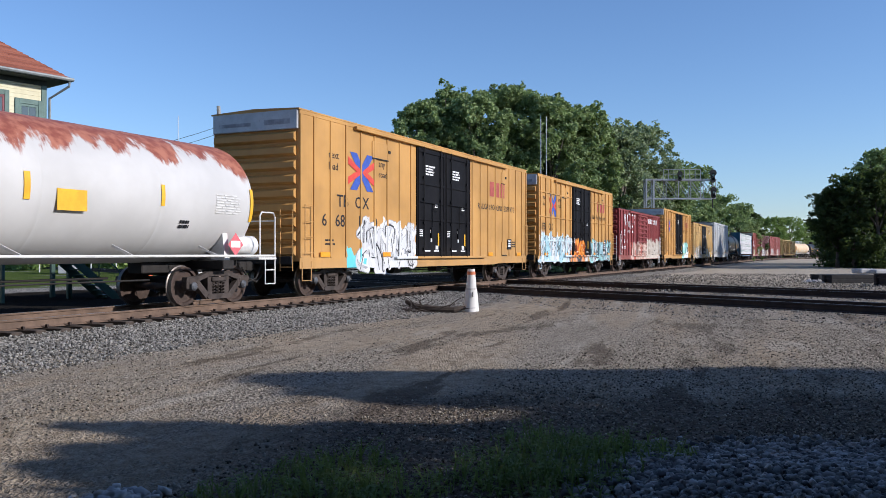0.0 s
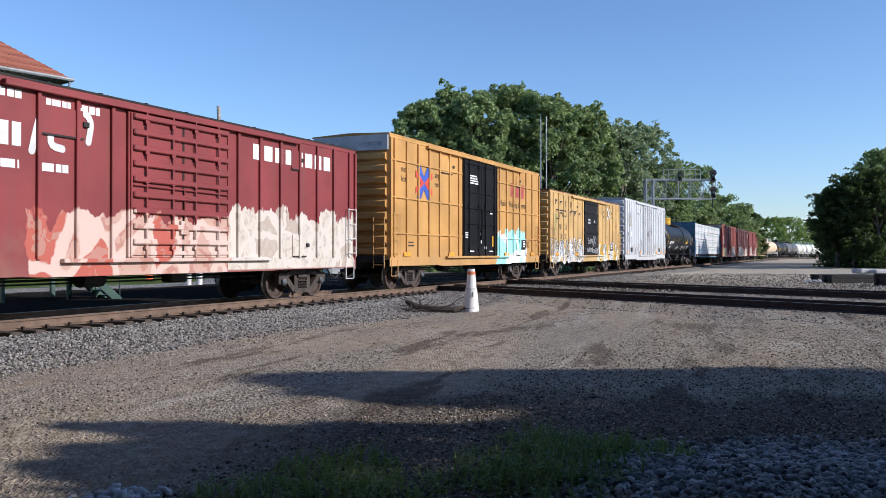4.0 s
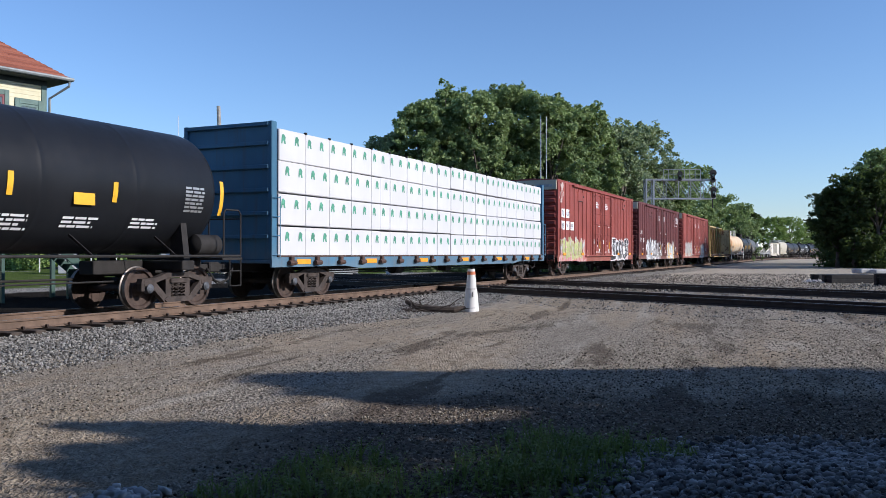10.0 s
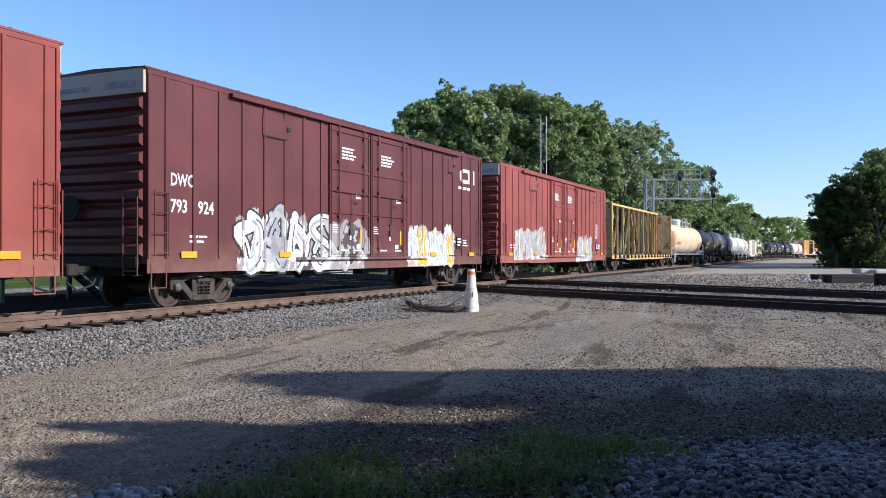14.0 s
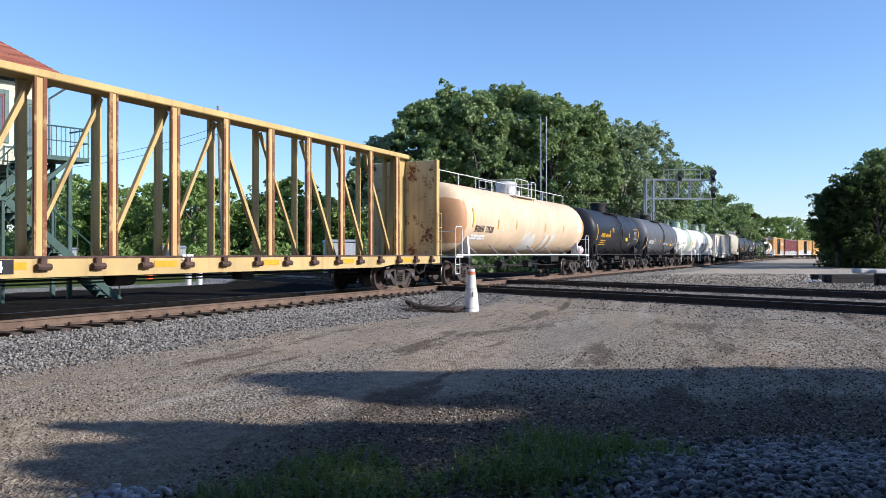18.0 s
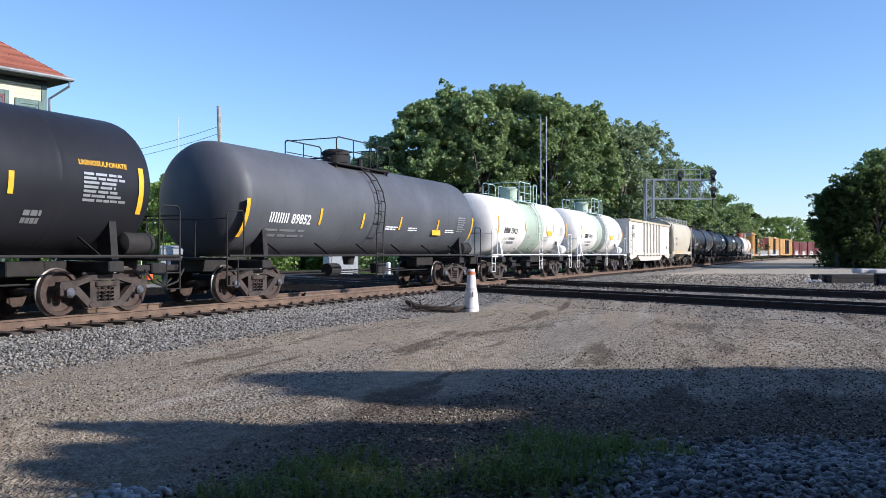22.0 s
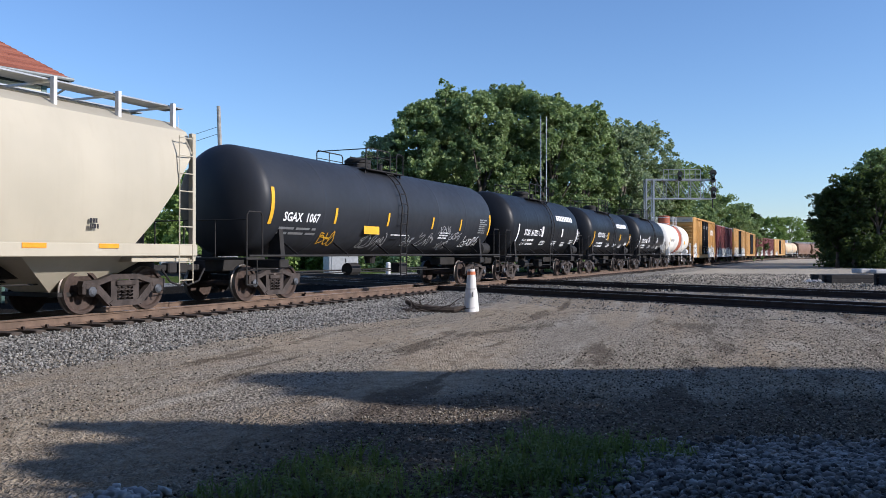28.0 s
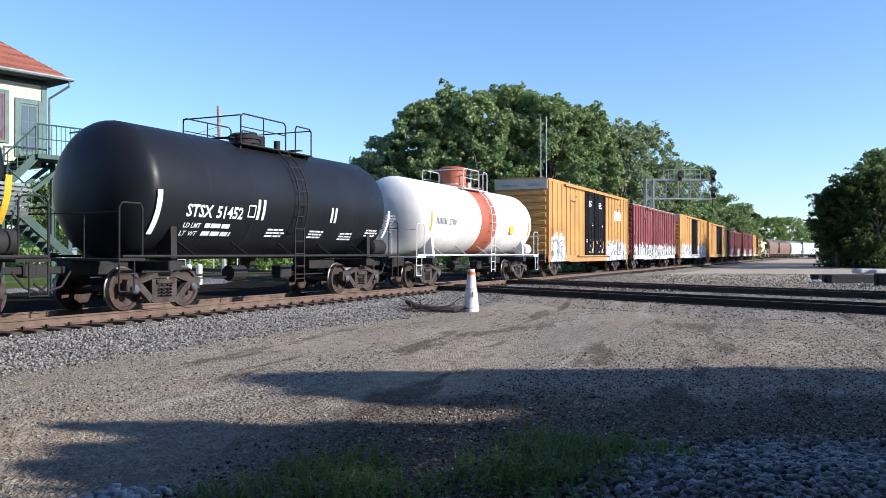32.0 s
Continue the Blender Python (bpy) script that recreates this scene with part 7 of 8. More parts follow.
def tree(x, y, height, spread, seed, leaves, leaf=0.4, count=5200, base=0.22, label="tall broad-leaved tree in full leaf", lobes=20, z=None, group="trees"):
    """Tapered trunk with limbs, and a crown of leaf sprays gathered in uneven clumps."""
    r = np.random.default_rng(seed)
    z0 = GROUND - 0.05 if z is None else z
    root = thing("tree", label, "tree", group, m=pose(x, y, z0, 0, 0, float(r.uniform(0, 360))))
    trunk_r = 0.018 * height + 0.05
    b = B()
    lean = r.normal(0, 0.03, 2)
    pts = [(lean[0] * height * k ** 1.5, lean[1] * height * k ** 1.5, height * 0.72 * k) for k in np.linspace(0, 1, 7)]
    b.tube(pts, [trunk_r * (1.25 if k == 0 else 1 - 0.13 * k) for k in range(7)], 8)
    centres, sizes = [], []
    for k in range(lobes):
        a = k * 2.4 + r.uniform(-0.4, 0.4)
        hz = base + (1 - base) * ((k + 0.5) / lobes) ** 0.85
        prof = math.sin(math.pi * min(1.0, 0.16 + 0.80 * (hz - base) / (1 - base))) ** 0.6
        rad = spread * prof * r.uniform(0.45, 0.82)
        cz = height * min(hz, 0.93)
        centres.append((rad * math.cos(a), rad * math.sin(a), cz))
        sizes.append(spread * r.uniform(0.30, 0.46))
        if k % 2 == 0:
            fork = height * max(0.16, hz * 0.55)
            b.tube([(lean[0] * fork, lean[1] * fork, fork), (rad * 0.45 * math.cos(a), rad * 0.45 * math.sin(a), (fork + cz) / 2 + 0.2), (rad * 0.9 * math.cos(a), rad * 0.9 * math.sin(a), cz)], [trunk_r * 0.45, trunk_r * 0.28, trunk_r * 0.08], 6)
    part("trunk", b, M["bark"], root)
    centres.append((0, 0, height * 0.93))
    sizes.append(spread * 0.3)
    centres, sizes = np.array(centres), np.array(sizes)
    # boughs round each lobe, twigs on the skin of each bough, leaves on the skin of each twig
    nsub = len(sizes) * 13
    pick = r.integers(0, len(sizes), nsub)
    d = r.normal(0, 1, (nsub, 3))
    d /= np.linalg.norm(d, axis=1)[:, None]
    sub = centres[pick] + d * (sizes[pick] * r.uniform(0.45, 1.08, nsub))[:, None] * np.array([1, 1, 0.9])
    ssz = sizes[pick] * r.uniform(0.24, 0.44, nsub)
    ntwig = max(nsub, count // 26)
    tp = r.integers(0, nsub, ntwig)
    d = r.normal(0, 1, (ntwig, 3))
    d /= np.linalg.norm(d, axis=1)[:, None]
    twig = sub[tp] + d * (ssz[tp] * r.uniform(0.5, 1.1, ntwig))[:, None]
    tsz = leaf * r.uniform(0.7, 1.9, ntwig)
    pk = r.integers(0, ntwig, count)
    g = r.normal(0, 1, (count, 3))
    g /= np.linalg.norm(g, axis=1)[:, None]
    pos = twig[pk] + g * (tsz[pk] * r.uniform(0.2, 1.0, count) ** 0.5)[:, None] * np.array([1, 1, 0.75])
    pos = pos[(pos[:, 2] > height * base * 0.5) & (pos[:, 2] < height * (0.99 + 0.03 * np.sin(pos[:, 0] * 2.1 + pos[:, 1])))]
    n = len(pos)
    u = r.normal(0, 1, (n, 3))
    u[:, 2] *= 0.6
    u /= np.linalg.norm(u, axis=1)[:, None]
    w = np.cross(u, r.normal(0, 1, (n, 3)))
    w /= np.linalg.norm(w, axis=1)[:, None] + 1e-9
    s = leaf * r.uniform(0.5, 1.2, n)[:, None]
    fold = np.cross(u, w) * s * 0.18
    quad = np.stack([pos - u * s * 0.6, pos + w * s * 0.42 + fold, pos + u * s * 0.6, pos - w * s * 0.42 + fold], 1).reshape(-1, 3)
    idx = np.arange(n)[:, None] * 4
    tri = np.concatenate([idx + np.array([[0, 1, 2]]), idx + np.array([[0, 2, 3]])])
    crown = new("crown", quick_mesh("crown", quad, tri, leaves))
    crown.parent = root
    return root


def bushes(name, pts, lo, hi, leaves, count, leaf, label, seed):
    """A low thicket of leaf clumps as one piece of stuff."""
    r = np.random.default_rng(seed)
    pts = np.array(pts, float)
    pk = r.integers(0, len(pts), count)
    sz = r.uniform(lo, hi, len(pts))
    g = r.normal(0, 1, (count, 3))
    g /= np.linalg.norm(g, axis=1)[:, None]
    pos = np.c_[pts[pk], np.zeros(count)] + g * (sz[pk] * r.uniform(0.5, 1.05, count))[:, None] * np.array([1, 1, 0.9])
    pos[:, 2] = np.abs(pos[:, 2] + sz[pk] * 0.5) + GROUND
    u = r.normal(0, 1, (count, 3))
    u /= np.linalg.norm(u, axis=1)[:, None]
    w = np.cross(u, r.normal(0, 1, (count, 3)))
    w /= np.linalg.norm(w, axis=1)[:, None] + 1e-9
    s = leaf * r.uniform(0.5, 1.2, count)[:, None]
    quad = np.stack([pos - u * s * 0.6, pos + w * s * 0.42, pos + u * s * 0.6, pos - w * s * 0.42], 1).reshape(-1, 3)
    f = np.arange(count * 4).reshape(-1, 4)
    ob = new(name, quick_mesh(name, quad, f, leaves))
    tagged(ob, label, "bushes", kind="stuff")


def at(px, z):
    """The plan place at depth z on the sight line numbered px."""
    return (px - 784) / 1475 * z, z


# the clump beyond the main line
for i, (px, dz, hh, sp, m) in enumerate(((650, 84, 11.6, 3.0, "leaf_pale"), (690, 86, 14.0, 3.2, "leaf_pale"), (745, 84, 17.0, 4.2, "leaf"), (790, 88, 19.0, 5.0, "leaf"), (850, 84, 17.6, 5.0, "leaf"), (905, 88, 19.4, 5.2, "leaf"), (975, 86, 17.8, 5.2, "leaf"),
                                         (1030, 90, 17.4, 5.0, "leaf"), (1095, 94, 16.6, 5.0, "leaf_pale"), (1135, 100, 17.0, 4.6, "leaf_pale"), (1075, 112, 16.0, 6.5, "leaf"), (820, 92, 16.0, 7.0, "leaf"), (930, 94, 16.0, 7.0, "leaf"), (1000, 100, 17.0, 7.0, "leaf"), (720, 92, 13.0, 5.5, "leaf"), (1160, 104, 12.5, 5.0, "leaf"), (1120, 104, 11.0, 6.0, "leaf"))):
    x, y = at(px, dz)
    tree(x, y, hh, sp, 100 + i, M[m], 0.30, 38000 if m == "leaf" else 24000, 0.08, label="tall green broad-leaved tree beyond the track" if m == "leaf" else "pale green poplar-like tree beyond the track", lobes=24)
# trees further along the line
for i, (px, dz, hh, sp, m) in enumerate(((1190, 125, 15.2, 5.5, "leaf"), (1225, 135, 15.8, 5.0, "leaf"), (1180, 112, 9.0, 4.5, "leaf"), (1225, 122, 8.6, 4.5, "leaf"), (1262, 150, 12.0, 6.0, "leaf"), (1305, 165, 11.6, 5.0, "leaf"),
                                         (1328, 185, 10.6, 4.0, "leaf_dark"), (1365, 255, 12.8, 6.0, "leaf_mid"), (1395, 262, 13.0, 7.0, "leaf_mid"), (1432, 270, 11.5, 8.0, "leaf_mid"), (1475, 280, 11.5, 8.0, "leaf_mid"), (1340, 300, 9.0, 8.0, "leaf_mid"))):
    x, y = at(px, dz)
    tree(x, y, hh, sp, 140 + i, M[m], 0.40, 12000, 0.05, label="green tree along the railway", lobes=18)
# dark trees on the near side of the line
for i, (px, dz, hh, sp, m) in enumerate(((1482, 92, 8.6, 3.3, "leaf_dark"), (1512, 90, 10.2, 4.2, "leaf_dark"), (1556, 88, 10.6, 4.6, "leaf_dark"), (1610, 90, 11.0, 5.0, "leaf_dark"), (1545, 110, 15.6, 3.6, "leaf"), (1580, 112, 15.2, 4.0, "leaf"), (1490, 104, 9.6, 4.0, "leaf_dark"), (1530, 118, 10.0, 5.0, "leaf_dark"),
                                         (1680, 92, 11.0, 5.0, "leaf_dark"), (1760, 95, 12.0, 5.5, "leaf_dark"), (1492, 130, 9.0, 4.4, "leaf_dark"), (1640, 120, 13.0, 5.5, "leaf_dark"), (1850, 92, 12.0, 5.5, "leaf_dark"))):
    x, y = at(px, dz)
    tree(x, y, hh, sp, 170 + i, M[m], 0.27, 17000, 0.30 if i in (0, 6) else 0.10, label="dense green tree beside the yard, shade put into its leaf colour" if m == "leaf_dark" else "tall green tree behind the darker trees", lobes=22)
# wood behind the tower and the fence
for i, px in enumerate((60, 120, 175, 230, 285, 340, 395, 450, 505, 560, 610, 650)):
    dz = 92 + 10 * math.sin(i * 2.3)
    x, y = at(px, dz)
    tree(x, y, 9.6 + 1.6 * math.sin(i * 1.7) - 0.004 * px * 0.8, 4.8, 200 + i, M["leaf_mid"] if i % 3 else M["leaf"], 0.40, 12000, 0.04, label="green tree beyond the fence", lobes=16)
bushes("thicket", [at(px, 84 + 6 * math.sin(px)) for px in range(20, 680, 18)], 1.2, 2.6, M["leaf_mid"], 22000, 0.38, "green undergrowth below the trees", 9)
bushes("thicket", [at(px, 98 + 8 * math.sin(px * 1.3)) for px in range(-20, 700, 17)], 2.2, 4.6, M["leaf_mid"], 42000, 0.40, "sunlit green scrub beyond the yard", 14)
bushes("thicket", [at(px, 74 + 3 * math.sin(px)) for px in range(640, 1030, 20)], 1.6, 3.0, M["leaf"], 14000, 0.36, "green undergrowth along the track", 10)
bushes("thicket", [at(px, 92 + 6 * math.sin(px)) for px in range(1472, 1840, 13)], 1.2, 2.3, M["leaf_dark"], 14000, 0.34, "undergrowth below the trees, shade put into its leaf colour", 12)
# trees beside the camera, whose shade lies on the yard: limbs (shade's place on the ground, height, size)
def shade_tree(x, y, height, limbs, seed, label, dense=1500):
    r = np.random.default_rng(seed)
    root = thing("tree", label, "tree", "trees", m=pose(x, y, GROUND - 0.05))
    b = B()
    tr = 0.02 * height + 0.06
    b.tube([(0, 0, 0), (0.1, 0.05, height * 0.35), (0.05, -0.1, height * 0.7), (0, 0, height * 0.95)], [tr * 1.3, tr, tr * 0.6, 0.05], 9)
    pos = []
    # each limb gets a higher copy on its sun ray, added to block sky
    for gx, gy, hz, rad in [q for l in limbs for q in (l, (l[0], l[1], l[2] * 1.28, l[3] * 0.85))]:
        c = np.array((gx + SUN_DIR.x / SUN_DIR.z * hz - x, gy + SUN_DIR.y / SUN_DIR.z * hz - y, hz))
        b.tube([(0.05, 0, min(hz * 0.55, height * 0.6)), tuple(c * np.array([0.5, 0.5, 0.85])), tuple(c)], [tr * 0.45, tr * 0.25, 0.02], 6)
        n = int(dense * rad ** 2) + 220
        g = r.normal(0, 1, (n, 3))
        g /= np.linalg.norm(g, axis=1)[:, None]
        pos.append(c + g * (rad * r.uniform(0.1, 1.0, n) ** 0.5)[:, None] * (1 + 0.12 * np.sin(g[:, :1] * 9 + seed)))
    part("trunk", b, M["bark"], root)
    pos = np.concatenate(pos)
    n = len(pos)
    u = r.normal(0, 1, (n, 3))
    u /= np.linalg.norm(u, axis=1)[:, None]
    w = np.cross(u, r.normal(0, 1, (n, 3)))
    w /= np.linalg.norm(w, axis=1)[:, None] + 1e-9
    s = 0.20 * r.uniform(0.5, 1.2, n)[:, None]
    quad = np.stack([pos - u * s * 0.6, pos + w * s * 0.42, pos + u * s * 0.6, pos - w * s * 0.42], 1).reshape(-1, 3)
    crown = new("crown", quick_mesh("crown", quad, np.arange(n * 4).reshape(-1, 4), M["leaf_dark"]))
    crown.parent = root


shade_tree(17.6, 4.2, 10.5, ((-1.95, 10.5, 8.4, 0.3), (-0.85, 10.1, 8.6, 0.82), (-0.75, 9.35, 8.0, 0.55), (-0.2, 8.95, 8.2, 0.48), (0.55, 10.15, 8.8, 0.78), (1.6, 10.2, 8.9, 0.85), (2.4, 9.6, 8.0, 0.9), (1.9, 8.75, 7.6, 0.6)), 301, "broad-leaved tree beside the yard")
shade_tree(21.5, 3.6, 11.5, ((3.6, 10.1, 8.9, 1.0), (5.6, 10.05, 9.3, 1.25), (4.6, 8.7, 8.4, 1.1), (7.2, 9.4, 9.0, 1.5), (9.5, 9.2, 9.0, 1.6), (6.4, 7.6, 8.0, 1.3)), 302, "tall broad-leaved tree beside the yard")
shade_tree(14.6, 2.0, 8.6, ((-3.35, 7.72, 7.0, 0.16), (-3.0, 7.66, 7.0, 0.2), (-2.6, 7.5, 7.0, 0.26), (-2.15, 7.3, 6.9, 0.37), (-0.9, 7.35, 7.1, 0.26), (-0.1, 7.3, 7.0, 0.3), (-1.2, 6.95, 7.0, 0.46), (-2.0, 6.25, 6.4, 0.48), (-1.3, 6.6, 6.6, 0.45), (-0.7, 6.75, 6.8, 0.28), (-1.8, 5.75, 6.2, 0.42), (-2.45, 5.95, 6.3, 0.32), (-2.0, 6.8, 6.6, 0.36), (-2.75, 6.7, 6.6, 0.22), (-1.5, 7.0, 6.8, 0.36), (-2.8, 6.15, 6.3, 0.2), (1.3, 7.1, 7.2, 0.6), (2.4, 7.6, 7.4, 0.9), (0.6, 5.3, 6.4, 0.35)), 303, "young broad-leaved tree beside the yard", 1100)
shade_tree(17.5, 0.2, 9.6, ((3.9, 7.2, 7.6, 1.15), (2.5, 6.1, 7.0, 1.2), (5.2, 6.0, 7.4, 1.4), (4.2, 4.6, 6.8, 1.3), (7.5, 6.2, 8.2, 1.5)), 304, "broad-leaved tree beside the yard")
shade_tree(13.6, -2.2, 8.2, ((-1.2, 4.8, 6.0, 0.45), (1.2, 4.4, 6.2, 1.1), (-0.2, 3.2, 6.0, 1.0), (2.4, 3.0, 6.2, 1.3), (-2.0, 3.6, 5.8, 0.6)), 305, "young broad-leaved tree beside the yard")
# unseen crown spread over the camera, added to keep sky light off the ground
shade_tree(4.6, -2.6, 11.0, tuple((3.6 * math.cos(a) * k + 1.6 - SUN_DIR.x / SUN_DIR.z * hz, 3.8 * math.sin(a) * k + 1.6 - SUN_DIR.y / SUN_DIR.z * hz, hz, 1.5) for k, a, hz in ((0.1, 0, 8.4), (0.9, 0.3, 6.9), (1.0, 1.2, 6.6), (0.8, 2.0, 7.2), (1.0, 2.9, 6.8), (0.9, 4.0, 7.4), (0.9, 5.2, 7.2), (0.5, 1.5, 8.0), (0.6, 3.6, 8.6))), 306, "unseen wide oak, its crown added over the camera to block sky light")
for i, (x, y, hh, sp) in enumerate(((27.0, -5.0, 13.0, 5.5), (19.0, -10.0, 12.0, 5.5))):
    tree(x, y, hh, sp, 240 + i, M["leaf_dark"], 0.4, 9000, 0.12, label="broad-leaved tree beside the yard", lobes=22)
# unseen trees behind the camera, added to darken the fill from the sky
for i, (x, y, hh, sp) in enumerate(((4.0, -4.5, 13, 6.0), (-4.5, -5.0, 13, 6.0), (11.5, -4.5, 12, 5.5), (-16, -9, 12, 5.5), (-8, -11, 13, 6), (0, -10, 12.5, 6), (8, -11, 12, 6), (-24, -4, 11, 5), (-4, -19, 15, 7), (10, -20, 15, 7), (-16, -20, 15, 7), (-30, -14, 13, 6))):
    tree(x, y, hh, sp, 260 + i, M["leaf_dark"], 0.7, 4600, 0.40 if i < 3 else 0.06, label="unseen broad-leaved tree added behind the camera to cut sky light", lobes=18)
# far wood that closes the horizon
far = []
for k in range(150):
    a = 2 * math.pi * k / 150
    if abs((a + math.pi) % (2 * math.pi) - math.pi) < radians(31):
        rr = 420
    else:
        rr = 240
    far.append((rr * math.sin(a), rr * math.cos(a)))
bushes("far_wood", far, 7.0, 11.0, M["leaf"], 26000, 2.2, "distant green wood along the horizon", 13)


# ---------------------------------------------------------------- weeds
def weeds():
    r = np.random.default_rng(21)
    M["weed"] = leaf_material("weed_leaves", (0.085, 0.125, 0.035), (0.20, 0.25, 0.08))
    clumps = [(-0.85, 5.35, 0.4), (-0.35, 5.45, 0.35), (0.5, 6.1, 0.35), (0.35, 5.6, 0.35), (0.95, 5.6, 0.35), (0.75, 6.7, 0.3), (1.6, 6.0, 0.2), (-1.2, 5.2, 0.34), (-0.9, 5.85, 0.28), (-0.6, 6.1, 0.24), (-0.55, 5.2, 0.35), (0.55, 5.5, 0.28), (0.8, 5.9, 0.34), (0.95, 6.3, 0.32), (1.2, 6.2, 0.28), (1.45, 6.4, 0.22), (0.75, 5.3, 0.3)]
    vs, fs = [], []
    for cx, cy, rad in clumps:
        n = int(120 * rad / 0.3)
        for k in range(n):
            a, d = r.uniform(0, 6.283), rad * r.uniform(0, 1) ** 0.6 * 1.25
            x, y = cx + d * math.cos(a), cy + d * math.sin(a)
            z = float(ground_height(np.array(x), np.array(y))) - 0.01
            hgt = r.uniform(0.03, 0.24) * max(0.3, 1.2 - d / rad * 0.6)
            lean, w = r.normal(0, 0.35, 2) * hgt, r.uniform(0.003, 0.008)
            t = r.uniform(0, 6.283)
            ux, uy = math.cos(t) * w, math.sin(t) * w
            b0 = len(vs)
            vs += [(x - ux, y - uy, z), (x + ux, y + uy, z), (x + lean[0] * 0.4 + ux, y + lean[1] * 0.4 + uy, z + hgt * 0.6), (x + lean[0] * 0.4 - ux, y + lean[1] * 0.4 - uy, z + hgt * 0.6), (x + lean[0], y + lean[1], z + hgt)]
            fs += [(b0, b0 + 1, b0 + 2), (b0, b0 + 2, b0 + 3), (b0 + 3, b0 + 2, b0 + 4)]
            if k % 2 == 0:
                for q in range(6):
                    zz = z + hgt * (0.2 + 0.14 * q)
                    aa = r.uniform(0, 6.283)
                    l = r.uniform(0.015, 0.05)
                    b1 = len(vs)
                    xx, yy = x + lean[0] * 0.5, y + lean[1] * 0.5
                    ca, sa = math.cos(aa), math.sin(aa)
                    vs += [(xx, yy, zz), (xx + ca * l * 0.6 - sa * l * 0.3, yy + sa * l * 0.6 + ca * l * 0.3, zz + l * 0.2), (xx + ca * l * 1.2, yy + sa * l * 1.2, zz + l * 0.1), (xx + ca * l * 0.6 + sa * l * 0.3, yy + sa * l * 0.6 - ca * l * 0.3, zz + l * 0.2)]
                    fs += [(b1, b1 + 1, b1 + 2), (b1, b1 + 2, b1 + 3)]
    ob = new("weeds", quick_mesh("weeds", np.array(vs), np.array(fs), M["weed"]))
    tagged(ob, "low green weeds growing through the gravel", "weeds", kind="stuff")


weeds()

# ---------------------------------------------------------------- interlocking tower
def siding_material():
    w = Mat("cream_clapboard")
    c = w.mix(w.ramp(w.noise(2.0), 0.3, 0.7), (0.60, 0.56, 0.38), (0.70, 0.66, 0.47))
    w.bump(w.noise(40.0), 0.1, 0.005)
    return w.done(c, 0.7, 0.0, 0.3)


M["siding"] = siding_material()
M["trim_green"] = plain("green_trim_paint", (0.095, 0.165, 0.145), 0.55, 0.0, 0.2, 3.0, 0.1)
M["stair_green"] = plain("dark_green_stair_paint", (0.035, 0.085, 0.068), 0.55, 0.0, 0.25, 3.0, 0.1)
M["sash_red"] = plain("maroon_sash_paint", (0.16, 0.028, 0.040), 0.5, 0.0, 0.2, 3.0, 0.05)
M["soffit"] = plain("dark_soffit", (0.05, 0.06, 0.055), 0.8, 0.0, 0.2)
M["gutter"] = plain("grey_gutter", (0.22, 0.24, 0.24), 0.5, 0.3, 0.2)
wsh = Mat("red_shingle")
M["shingle"] = wsh.done(wsh.mix(wsh.object_random(), (0.20, 0.070, 0.046), (0.33, 0.125, 0.080)), 0.9, 0.0, 0.2)
wgl = Mat("window_glass")
M["glass"] = wgl.done(wgl.mix(wgl.noise(0.8), (0.05, 0.075, 0.085), (0.09, 0.12, 0.13)), 0.06, 0.0, 0.8)


